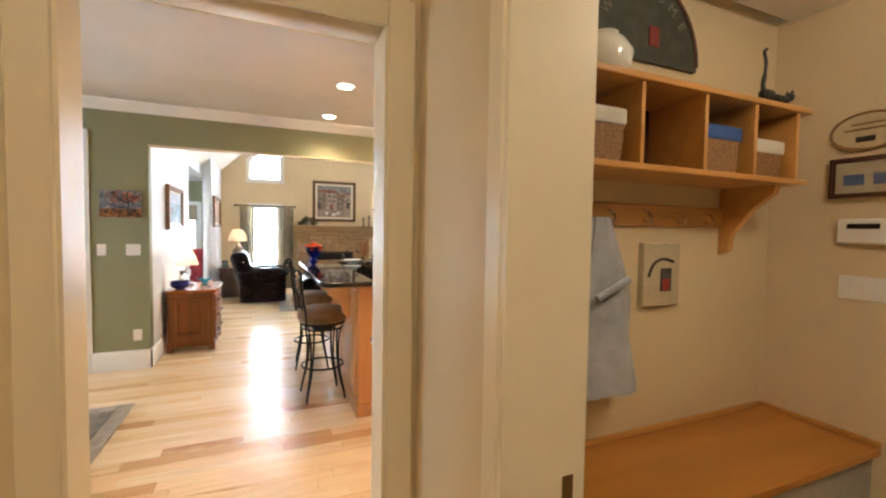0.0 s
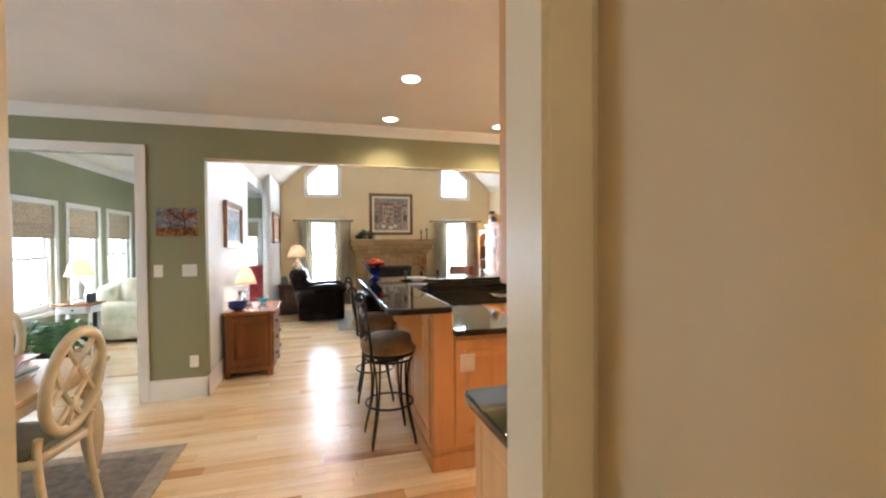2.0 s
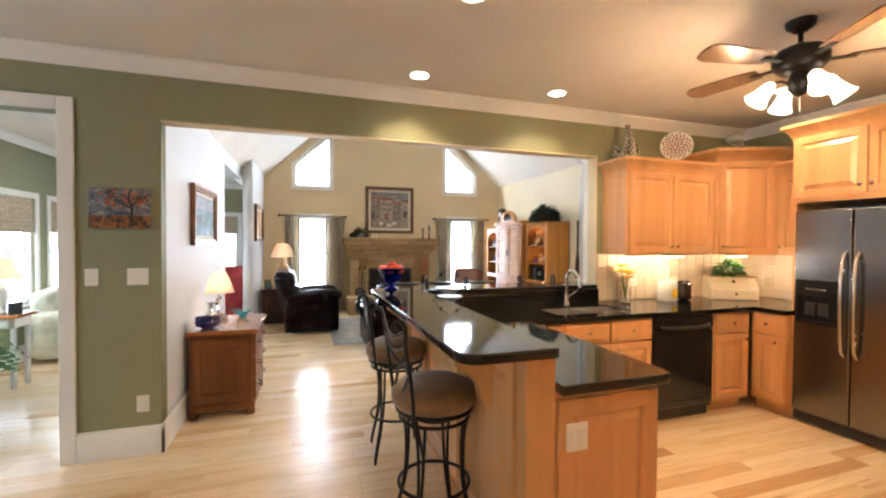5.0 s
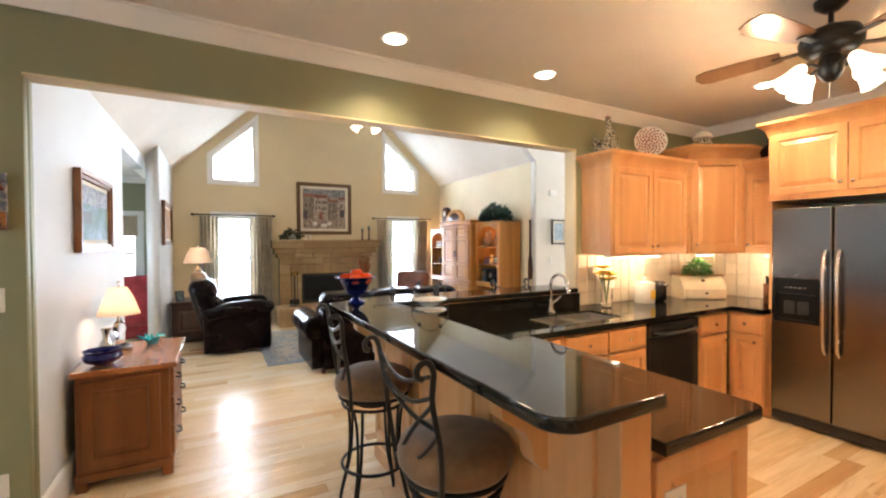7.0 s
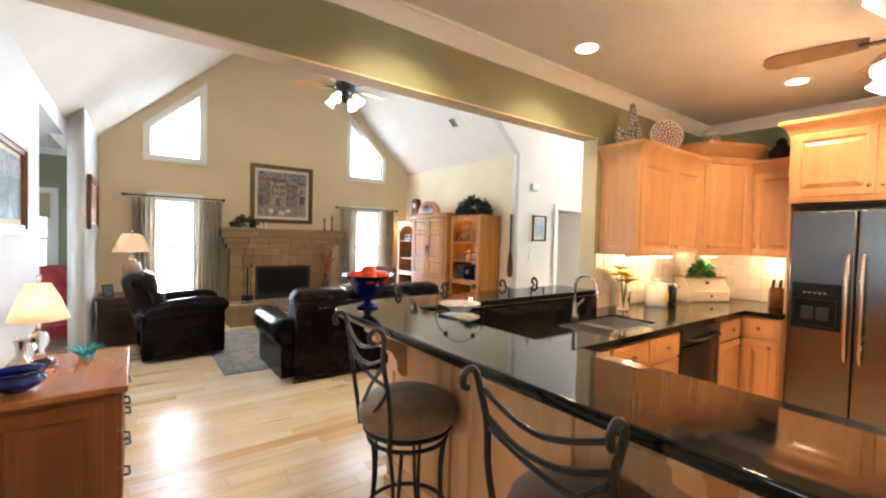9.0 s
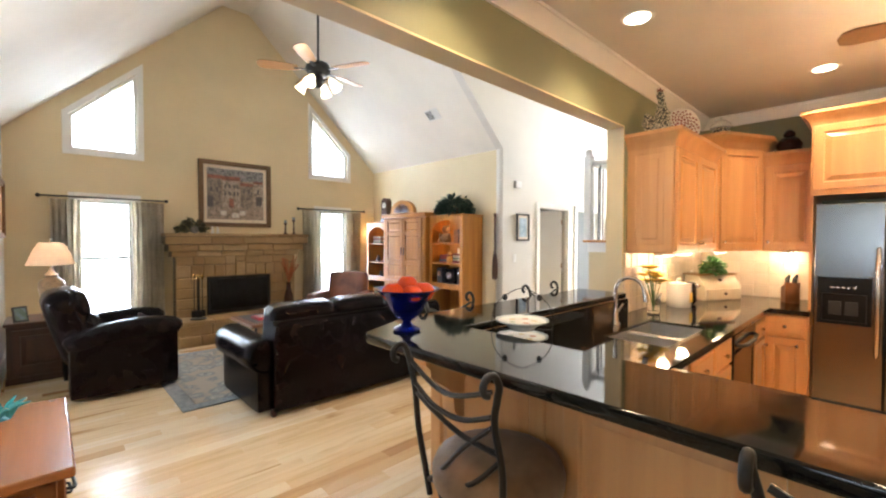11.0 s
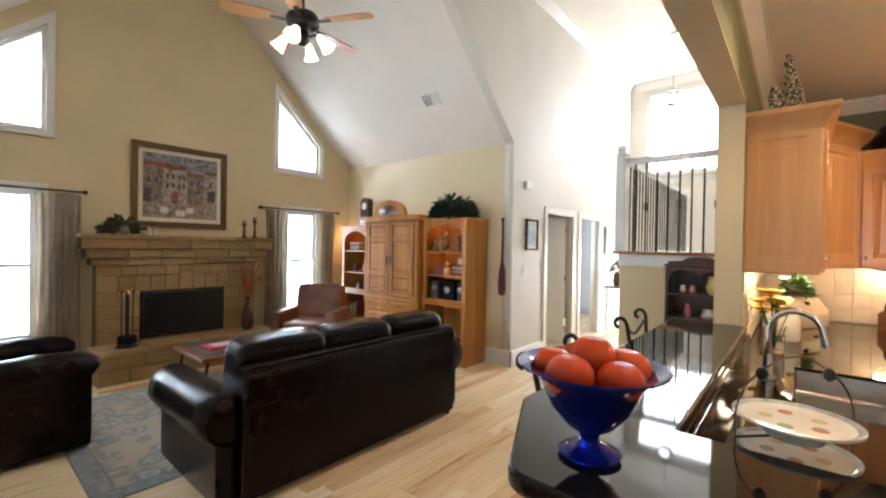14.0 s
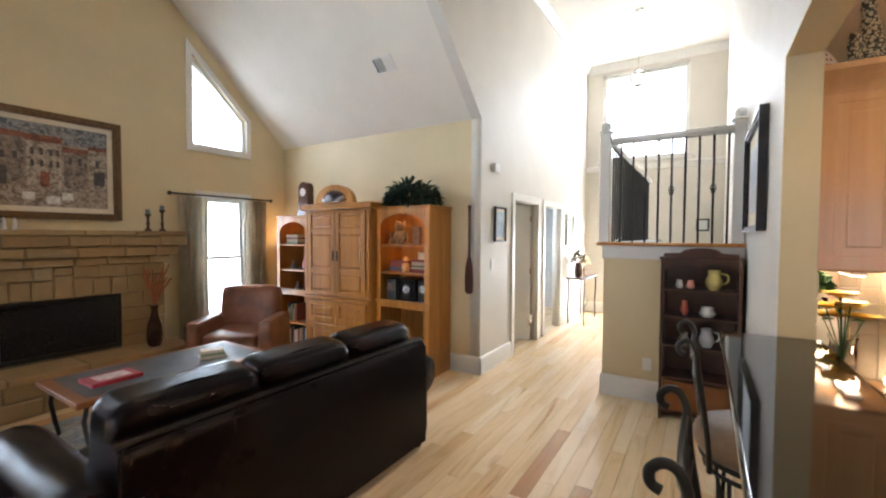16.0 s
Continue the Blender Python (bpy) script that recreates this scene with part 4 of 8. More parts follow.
for xa, way in ((0.02, -1), (SW - 0.02, 1)):
    part("arm_roll", rolled(B(), xa, 0.04, 0.98, 0.50, 0.145, 24), LEATHER, so)
    part("arm_panel", puff(B(), xa - 0.075, xa + 0.075, 0.06, 0.95, 0.05, 0.52, 0.3, 8), LEATHER, so)
    part("arm_welt", tube(B(), [(xa + 0.128 * math.cos(q * math.tau / 24), 0.043, 0.50 + 0.128 * math.sin(q * math.tau / 24)) for q in range(24)], 0.006, 8, True), LEATHER, so)
for fx in (0.08, SW - 0.08):
    for fy in (0.06, 0.88):
        part("foot", lathe(B(), [(0.022, 0), (0.032, 0.03), (0.03, 0.06)], 12, fx, fy), DARKWOOD, so)

# recliner facing the rug; local front along +x
rc = thing("recliner", "dark brown leather recliner with padded arms", "recliner", at=(0.0, 8.70, 0), rz=2)
part("base", box(B(), 0.08, 0.80, 0.10, 0.82, 0.04, 0.34, 0.03, 3), LEATHER, rc)
part("seat_cushion", puff(B(), 0.18, 0.86, 0.20, 0.72, 0.30, 0.50, 0.5, 8, 0.06), LEATHER, rc)
for ya in (0.10, 0.82):
    bm = B()
    xs = [0.02, 0.04, 0.10, 0.22, 0.40, 0.58, 0.74, 0.83, 0.875, 0.885]
    zs = [0.50, 0.51, 0.53, 0.56, 0.59, 0.60, 0.59, 0.575, 0.56, 0.55]
    rr = [0.05, 0.085, 0.10, 0.105, 0.108, 0.11, 0.11, 0.105, 0.08, 0.045]
    tube(bm, [(x, ya, z) for x, z in zip(xs, zs)], rr, 16)
    part("arm_pad", bm, LEATHER, rc)
    part("arm_panel", puff(B(), 0.04, 0.86, ya - 0.085, ya + 0.085, 0.04, 0.58, 0.3, 6), LEATHER, rc)
lean = Matrix.Rotation(radians(-15), 3, 'Y')
part("backrest", puff(B(), -0.06, 0.20, 0.14, 0.78, 0.30, 0.99, 0.75, 10, 0.05, lean), LEATHER, rc)
part("back_pillow", puff(B(), -0.05, 0.20, 0.17, 0.75, 0.70, 0.99, 0.8, 10, 0.10, lean), LEATHER, rc)
part("lumbar_pad", puff(B(), 0.07, 0.30, 0.19, 0.73, 0.46, 0.76, 0.8, 10, 0.08, lean), LEATHER, rc)

# tan club chair by the window
ac = thing("club_chair", "worn brown leather club chair with padded arms", "armchair", at=(3.36, 9.95, 0), rz=-54)
part("base", box(B(), -0.30, 0.30, -0.28, 0.34, 0.10, 0.34, 0.03, 3), TANLEATHER, ac)
part("seat_cushion", puff(B(), -0.27, 0.27, -0.34, 0.28, 0.32, 0.47, 0.55, 8, 0.06), TANLEATHER, ac)
part("backrest", puff(B(), -0.32, 0.32, 0.20, 0.42, 0.30, 0.90, 0.5, 8, 0.04, Matrix.Rotation(radians(-8), 3, 'X')), TANLEATHER, ac)
for sx in (-0.36, 0.36):
    part("arm", puff(B(), sx - 0.075, sx + 0.075, -0.34, 0.36, 0.12, 0.60, 0.55, 8), TANLEATHER, ac)
    for fy in (-0.26, 0.30):
        part("foot", lathe(B(), [(0.018, 0), (0.026, 0.10)], 10, sx * 0.85, fy), DARKWOOD, ac)

# rug
nr = Nodes("faded_blue_grey_rug_wool", 0.95, spec=0.1)
vr = nr.coords()
fl = nr.noise(vr, 7, 6, 0.7, 1.6)
vo = nr.add("ShaderNodeTexVoronoi", Scale=6.5)
nr.link(vr, vo.inputs["Vector"])
ptn = nr.math('ADD', nr.math('MULTIPLY', vo.outputs["Distance"], 0.6), nr.math('MULTIPLY', fl, 0.8))
nr.color(nr.mix(nr.math('MULTIPLY', nr.noise(vr, 60, 3), 0.5), nr.ramp(ptn, (0.42, (0.10, 0.115, 0.12)), (0.54, (0.40, 0.36, 0.28)), (0.66, (0.15, 0.165, 0.165)), (0.80, (0.36, 0.28, 0.20))), (0.31, 0.29, 0.25)))
nr.bump(nr.noise(vr, 400, 2), 0.5, 0.004)
RUG = nr.m
ru = thing("area_rug", "faded blue-grey patterned wool rug under the sofa", "rug", at=(0.72, 7.92, 0))
part("field", box(B(), 0.12, 2.58, 0.12, 1.93, 0.0, 0.011, 0.004, 1), RUG, ru)
bm = B()
for x0, x1, y0, y1 in ((0, 2.7, 0, 0.119), (0, 2.7, 1.931, 2.05), (0, 0.119, 0.119, 1.931), (2.581, 2.7, 0.119, 1.931)):
    box(bm, x0, x1, y0, y1, 0.0, 0.010, 0.003, 1)
part("border", bm, cloth("rug_border_wool", (0.16, 0.17, 0.17), (0.24, 0.24, 0.22), 400, 0.2, 0.95, 18), ru)
ru2 = thing("dining_rug", "grey patterned wool rug under the dining table", "rug", at=(-2.9, 2.2, 0))
part("field", box(B(), 0.0, 2.30, 0.0, 1.89, 0.0, 0.011, 0.004, 1), cloth("grey_dining_rug_wool", (0.17, 0.15, 0.13), (0.25, 0.22, 0.18), 400, 0.25, 0.95, 14), ru2)
part("border", box(B(), 2.301, 2.41, 0.0, 2.0, 0.0, 0.010, 0.003, 1), cloth("beige_rug_border_wool", (0.30, 0.26, 0.20), (0.38, 0.33, 0.26), 400, 0.15, 0.95, 14), ru2)
part("border", box(B(), 0.0, 2.300, 1.891, 2.0, 0.0, 0.010, 0.003, 1), bpy.data.materials["beige_rug_border_wool"], ru2)

# coffee table
ct = thing("coffee_table", "coffee table with slate tile top and dark scrolled iron legs", "coffee table", at=(1.58, 8.80, 0.011))
part("top", box(B(), 0, 1.35, 0, 0.75, 0.43, 0.47, 0.008, 2), CHERRY, ct)
part("tile_inlay", box(B(), 0.07, 1.28, 0.07, 0.68, 0.470, 0.474, 0.002, 1), plain("grey_slate", (0.07, 0.07, 0.068), 0.5, 0, 0.3, 9, 0.1), ct)
for lx, sx in ((0.08, -1), (1.27, 1)):
    for ly in (0.08, 0.67):
        part("leg", tube(B(), [(lx, ly, 0.43), (lx + sx * 0.02, ly, 0.32), (lx, ly, 0.18), (lx - sx * 0.02, ly, 0.08), (lx + sx * 0.03, ly, 0.015), (lx + sx * 0.07, ly, 0.02)], 0.014, 8), IRON, ct)
bk = thing("red_book", "red hardcover book lying on the coffee table", "book", "books on the coffee table", at=(1.73, 9.02, 0.485), rz=2)
part("cover", box(B(), 0, 0.30, 0, 0.22, 0, 0.028, 0.002), plain("red_book_cover", (0.30, 0.02, 0.03), 0.4), bk)
part("pages", box(B(), 0.006, 0.303, 0.006, 0.214, 0.004, 0.024), plain("paper", (0.7, 0.66, 0.58), 0.8), bk)
part("title_panel", box(B(), 0.05, 0.25, 0.04, 0.18, 0.0281, 0.0295), plain("pale_cover_picture", (0.55, 0.48, 0.45), 0.5, 0, 0.4, 30), bk)
bk = thing("stacked_books", "small pile of pale paperbacks on the coffee table", "books", "books on the coffee table", at=(2.45, 9.06, 0.485), rz=-20)
for k in range(3):
    part("book", box(B(), 0.005 * k, 0.19 - 0.01 * k, 0.004 * k, 0.13, 0.022 * k, 0.022 * k + 0.021, 0.002), plain("paperback_cover", ((0.6, 0.56, 0.48), (0.25, 0.3, 0.2), (0.65, 0.6, 0.5))[k], 0.5), bk)

# chest of drawers by the opening; front faces +x
ch = thing("chest_of_drawers", "red-brown wooden chest of drawers with iron pulls", "chest", at=(-0.57, 5.70, 0))
part("body", box(B(), 0.02, 0.49, 0.03, 0.79, 0.09, 0.69, 0.004), CHERRY, ch)
part("top", box(B(), 0.0, 0.535, 0.0, 0.82, 0.69, 0.725, 0.008, 3), CHERRYTOP, ch)
bm = box(B(), 0.01, 0.505, 0.02, 0.80, 0.055, 0.11, 0.008)
part("plinth", bm, CHERRY, ch)
for px, py in ((0.015, 0.025), (0.445, 0.025), (0.015, 0.735), (0.445, 0.735)):
    part("foot", box(B(), px, px + 0.06, py, py + 0.06, 0.0, 0.06, 0.006), CHERRY, ch)
bm = raised_door(0.05, 0.44, 0.14, 0.66, 0.03, 0.06)
part("side_panel", bm, CHERRY, ch)
for k, (lo, hi) in enumerate(((0.125, 0.30), (0.31, 0.485), (0.495, 0.675))):
    bm = raised_door(0.0, 0.70, lo, hi, 0.0, raised=False)
    bm.transform(Matrix.Translation((0.49, 0.06, 0)) @ Matrix.Rotation(radians(90), 4, 'Z'))
    dr = part("drawer", bm, CHERRY, ch)
    for py in (0.22, 0.60):
        part("pull", tube(B(), [(0.51, py - 0.05, (lo + hi) / 2), (0.535, py - 0.045, (lo + hi) / 2 - 0.005), (0.54, py, (lo + hi) / 2 - 0.02), (0.535, py + 0.045, (lo + hi) / 2 - 0.005), (0.51, py + 0.05, (lo + hi) / 2)], 0.006, 8), IRON, dr, "black iron drop pull")

# end table with a turned lamp
et = thing("end_table", "dark mahogany end table with a door", "end table", at=(-0.41, 9.80, 0))
part("body", box(B(), 0.02, 0.54, 0.03, 0.60, 0.06, 0.58, 0.004), DARKWOOD, et)
part("top", box(B(), 0.0, 0.57, 0.0, 0.63, 0.58, 0.615, 0.008, 3), DARKWOOD, et)
part("plinth", box(B(), 0.01, 0.55, 0.02, 0.61, 0.0, 0.07, 0.006), DARKWOOD, et)
part("side_panel", raised_door(0.06, 0.50, 0.12, 0.54, 0.03, 0.06), DARKWOOD, et)

SHADE = let_through(cloth("linen_lampshade", (0.62, 0.50, 0.38), (0.68, 0.55, 0.42), 300, 0.1), 0.11, (1.0, 0.92, 0.82))


def table_lamp(name, label, at, body, mat, r0, r1, zs, hs, group=""):
    """Turned body, a conical shade from radius r0 (top) to r1 (bottom) starting at zs, hs high."""
    l = thing(name, label, "lamp", group, at)
    part("base", lathe(B(), body, 24), mat, l)
    bm = B()
    prof = [(r1, zs), (r1 * 0.86 + r0 * 0.10, zs + hs * 0.18), (r1 * 0.52 + r0 * 0.44, zs + hs * 0.6), (r0, zs + hs)]
    rows = [[bm.verts.new((r * math.cos(k * math.tau / 28), r * math.sin(k * math.tau / 28), z)) for k in range(28)] for r, z in prof]
    for u, v in zip(rows, rows[1:]):
        for k in range(28):
            bm.faces.new((u[k], u[(k + 1) % 28], v[(k + 1) % 28], v[k]))
    bmesh.ops.solidify(bm, geom=bm.faces[:], thickness=0.003)
    part("shade", bm, SHADE, l, "lit cream cloth shade")
    part("stem", tube(B(), [(0, 0, body[-1][1]), (0, 0, zs + hs + 0.03)], 0.005, 8), CHROME, l)
    part("finial", ball(B(), 0, 0, zs + hs + 0.035, 0.012), CHROME, l)
    lamp_light(at[0], at[1], at[2] + zs + hs * 0.4, 4.5, (1, 0.76, 0.54), 0.05)
    return l


URN = plain("mottled_bronze_ceramic", (0.32, 0.22, 0.13), 0.35, 0.2, 0.35, 14, 0.1)
table_lamp("table_lamp", "urn-shaped lamp with a lit cream shade on the end table", (-0.05, 10.10, 0.615),
           [(0.085, 0), (0.085, 0.025), (0.045, 0.045), (0.03, 0.09), (0.05, 0.14), (0.10, 0.25), (0.112, 0.33), (0.10, 0.39), (0.05, 0.43), (0.06, 0.45), (0.03, 0.48), (0.012, 0.53)], URN, 0.10, 0.205, 0.56, 0.24, "table lamps")
CRYST = clear_glass("lamp_crystal", (0.95, 0.97, 1.0), 0.02)
table_lamp("table_lamp", "crystal column lamp with a lit cream shade on the chest", (-0.42, 6.26, 0.745),
           [(0.07, 0), (0.07, 0.015), (0.03, 0.03), (0.02, 0.07), (0.035, 0.10), (0.042, 0.135), (0.03, 0.17), (0.015, 0.19), (0.01, 0.23)], CRYST, 0.05, 0.127, 0.235, 0.19, "table lamps")
solo("lamp_plinth", lathe(B(), [(0.075, 0), (0.078, 0.008), (0.06, 0.016), (0.045, 0.02)], 24), plain("aged_brass", (0.12, 0.08, 0.035), 0.4, 0.8), "dark brass plinth under the crystal lamp", "plinth", at=(-0.42, 6.26, 0.725))
COBALT = plain("cobalt_blue_glass", (0.004, 0.012, 0.22), 0.05, 0, 0.2, 5, 0.0)
COBALT.node_tree.nodes["Principled BSDF"].inputs["Transmission Weight"].default_value = 0.6
bm = lathe(B(), [(0.04, 0), (0.045, 0.006), (0.085, 0.025), (0.10, 0.05), (0.088, 0.075), (0.10, 0.095), (0.094, 0.095), (0.08, 0.075), (0.09, 0.05), (0.03, 0.016)], 40)
for v in bm.verts:
    v.co.xy *= 1 + 0.06 * math.cos(10 * math.atan2(v.co.y, v.co.x)) * min(1, v.co.z / 0.05)
solo("blue_glass_bowl", bm, COBALT, "scalloped cobalt blue glass bowl on the chest of drawers", "bowl", at=(-0.44, 5.86, 0.725))
cl = thing("mantel_cup", "silver footed ewer standing on the chest", "ornament", at=(-0.45, 6.02, 0.725))
part("cup", lathe(B(), [(0.055, 0), (0.055, 0.012), (0.03, 0.03), (0.045, 0.06), (0.038, 0.10), (0.018, 0.13), (0.02, 0.17), (0.03, 0.20), (0.026, 0.20), (0.012, 0.14)], 20), CHROME, cl)
bm = B()
for k in range(9):
    tube(bm, [(0.02 * math.cos(k), 0.02 * math.sin(k), 0.0), (0.05 * math.cos(k * 1.7), 0.05 * math.sin(k * 1.7), 0.05), (0.09 * math.cos(k * 1.7), 0.07 * math.sin(k * 1.7), 0.055 + 0.01 * (k % 3))], [0.012, 0.01, 0.003], 6)
solo("teal_glass_ornament", bm, plain("teal_glass", (0.03, 0.25, 0.32), 0.1), "teal glass ornament beside the lamp", "ornament", at=(-0.24, 6.36, 0.725))


# pictures
def framed(name, label, w, h, at, rz, wood_mat, fw=0.06, mat_w=0.0, art=None, depth=0.03, patches=(), category="picture"):
    """A framed picture standing on local x-z, its face to -y."""
    p = thing(name, label, category, "framed pictures", at, rz)
    bm = B()
    for i, (a, b) in enumerate((((0, 0), (w, 0)), ((w, 0), (w, h)), ((w, h), (0, h)), ((0, h), (0, 0)))):
        inn = [(fw, fw), (w - fw, fw), (w - fw, h - fw), (fw, h - fw)]
        c, d = inn[(i + 1) % 4], inn[i]
        prism(bm, [a, b, c, d], "y", -depth, 0.0)
        mid = [((a[0] + d[0]) / 2, (a[1] + d[1]) / 2), ((b[0] + c[0]) / 2, (b[1] + c[1]) / 2)]
        prism(bm, [a, b, mid[1], mid[0]], "y", -depth - 0.010, -depth)
    part("frame", bm, wood_mat, p)
    if mat_w:
        part("mat_board", box(B(), fw, w - fw, -0.012, -0.004, fw, h - fw), plain("cream_mat_board", (0.72, 0.64, 0.50), 0.8), p)
    i = fw + mat_w
    cv = part("canvas", box(B(), i, w - i, -0.016, -0.0125, i, h - i), art, p)
    for k, (m, x0, x1, z0, z1) in enumerate(patches):
        part("painted_shape", box(B(), i + x0 * (w - 2 * i), i + x1 * (w - 2 * i), -0.0175 - 0.00015 * k, -0.0162, i + z0 * (h - 2 * i), i + z1 * (h - 2 * i)), m, p)
    return p


def art(name, *stops, scale=5.0, stretch=(1, 1, 1)):
    n = Nodes(name, 0.55)
    v = n.coords(stretch)
    n.color(n.ramp(n.noise(v, scale, 7, 0.7, 0.8), *stops))
    n.bump(n.noise(v, 90, 3), 0.2, 0.002)
    return n.m


GOLD = plain("antique_gold_frame", (0.12, 0.065, 0.024), 0.4, 0.4, 0.35, 25, 0.1)
GOLDB = wood("walnut_picture_frame", (0.14, 0.055, 0.02), (0.26, 0.12, 0.04), 0.35, 0, 20)
BLACKF = plain("black_picture_frame", (0.02, 0.018, 0.02), 0.35)
VILL = art("village_canvas", (0.32, (0.075, 0.059, 0.046)), (0.45, (0.235, 0.168, 0.118)), (0.55, (0.406, 0.327, 0.255)), (0.66, (0.171, 0.148, 0.128)), scale=7)
W1 = art("village_wall_paint", (0.40, (0.146, 0.112, 0.083)), (0.58, (0.492, 0.406, 0.320)), scale=26)
W2 = art("village_shade_paint", (0.40, (0.073, 0.058, 0.047)), (0.58, (0.296, 0.233, 0.184)), scale=26)
RF = art("village_roof_paint", (0.40, (0.09, 0.025, 0.014)), (0.58, (0.30, 0.11, 0.06)), scale=26)
DK = art("village_dark_paint", (0.35, (0.035, 0.03, 0.03)), (0.6, (0.09, 0.08, 0.075)), scale=14)
SKYP = art("village_sky_paint", (0.40, (0.066, 0.074, 0.088)), (0.58, (0.323, 0.315, 0.305)), scale=26)
PVG = art("village_paving_paint", (0.40, (0.121, 0.091, 0.068)), (0.58, (0.412, 0.332, 0.260)), scale=26)
vp = [(SKYP, 0.0, 1.0, 0.78, 1.0), (PVG, 0.0, 1.0, 0.0, 0.24), (W2, 0.0, 0.24, 0.24, 0.82), (W1, 0.26, 0.56, 0.24, 0.80), (W2, 0.58, 0.80, 0.24, 0.70), (W1, 0.82, 1.0, 0.24, 0.76),
      (RF, 0.25, 0.57, 0.78, 0.86), (RF, 0.57, 0.81, 0.69, 0.75), (RF, 0.0, 0.25, 0.80, 0.87), (RF, 0.81, 1.0, 0.75, 0.80), (DK, 0.0, 0.10, 0.24, 0.46), (DK, 0.86, 0.97, 0.30, 0.48), (RF, 0.37, 0.45, 0.24, 0.42)]
for wx in (0.29, 0.37, 0.45, 0.51):
    for wz in (0.48, 0.62):
        vp.append((DK, wx, wx + 0.03, wz, wz + 0.08))
for wx in (0.05, 0.15, 0.62, 0.71, 0.88):
    vp.append((DK, wx, wx + 0.035, 0.54, 0.63))
for bx, bz, bw in ((0.22, 0.08, 0.10), (0.42, 0.04, 0.12), (0.56, 0.09, 0.10)):
    vp.append((plain("white_flower_paint", (0.6, 0.57, 0.52), 0.6, 0, 0.3, 30), bx, bx + bw, bz, bz + 0.09))
framed("village_painting", "gold-framed painting of a village square with red roofs", 1.05, 1.0, (1.555, FY - 0.006, 1.64), 0, GOLD, 0.065, 0.05, VILL, 0.035, vp, "painting")
MOUNT = art("mountain_lake_canvas", (0.3, (0.03, 0.06, 0.05)), (0.48, (0.10, 0.16, 0.13)), (0.58, (0.20, 0.27, 0.36)), (0.72, (0.45, 0.52, 0.60)), scale=2.6, stretch=(1, 1, 2))
framed("landscape_painting", "walnut-framed mountain landscape above the chest", 0.94, 0.54, (WX + 0.006, 5.98, 1.425), 90, GOLDB, 0.055, 0.03, MOUNT, 0.03, ((SKYP, 0.0, 1.0, 0.66, 1.0), (DK, 0.0, 0.35, 0.30, 0.52)), "painting")
framed("landscape_painting", "walnut-framed orange landscape beside the end table", 1.15, 0.60, (LX + 0.006, 9.20, 1.46), 90, GOLDB, 0.055, 0.03, art("orange_field_canvas", (0.35, (0.24, 0.08, 0.02)), (0.6, (0.42, 0.22, 0.06)), scale=4), 0.03, (), "painting")
AUT = art("autumn_lake_canvas", (0.40, (0.025, 0.015, 0.01)), (0.48, (0.22, 0.045, 0.01)), (0.58, (0.50, 0.15, 0.03)), scale=22)
ap = thing("autumn_canvas", "unframed canvas of an orange tree by a lake", "painting", "framed pictures", at=(-1.0, KY, 1.545))
part("canvas", box(B(), 0, 0.345, -0.025, 0.0, 0, 0.265, 0.004), art("canvas_sky_blue", (0.40, (0.05, 0.055, 0.08)), (0.52, (0.16, 0.17, 0.21)), (0.64, (0.42, 0.36, 0.28)), scale=14), ap)
part("painted_ground", box(B(), 0.0, 0.345, -0.027, -0.0252, 0.0, 0.085), art("canvas_ground", (0.42, (0.03, 0.012, 0.006)), (0.58, (0.36, 0.13, 0.02)), scale=24), ap)
bm = B()
rnd = random.Random(4)
for k in range(70):
    a, r = rnd.uniform(0, math.tau), rnd.uniform(0, 1) ** 0.6
    cx, cz, s = 0.185 + 0.15 * r * math.cos(a), 0.20 + 0.055 * r * math.sin(a), rnd.uniform(0.006, 0.013)
    prism(bm, [(cx + s * math.cos(q * math.tau / 6), cz + s * math.sin(q * math.tau / 6)) for q in range(6)], "y", -0.0275 - 0.00002 * k, -0.0252)
part("painted_tree", bm, AUT, ap)
for q, w in (([(0.235, 0.05), (0.24, 0.12), (0.225, 0.19), (0.23, 0.25)], 0.009), ([(0.24, 0.13), (0.17, 0.18), (0.09, 0.20)], 0.005), ([(0.235, 0.15), (0.28, 0.19), (0.32, 0.20)], 0.005)):
    part("painted_branch", tube(B(), [(x, -0.027, z) for x, z in q], [w * (1 - 0.7 * k / len(q)) for k in range(len(q))], 6), BLACKF, ap)

# fireplace
nst = Nodes("tan_fieldstone", 0.85)
vst = nst.coords(world=True)
inf = nst.add("ShaderNodeObjectInfo")
tone = nst.ramp(inf.outputs["Random"], (0.0, (0.33, 0.19, 0.08)), (0.35, (0.47, 0.31, 0.145)), (0.7, (0.38, 0.245, 0.11)), (1.0, (0.57, 0.41, 0.23)))
nst.color(nst.mix(nst.math('MULTIPLY', nst.noise(vst, 9, 6, 0.65), 0.75), tone, (0.22, 0.145, 0.07)))
nst.bump(nst.noise(vst, 28, 7, 0.7), 0.55, 0.02)
STONE = nst.m
MORTAR = plain("sandy_mortar", (0.15, 0.115, 0.07), 0.95, 0, 0.2, 40, 0.3)
fp = thing("fireplace", "tan stone fireplace with a corbelled mantel and raised hearth", "fireplace")
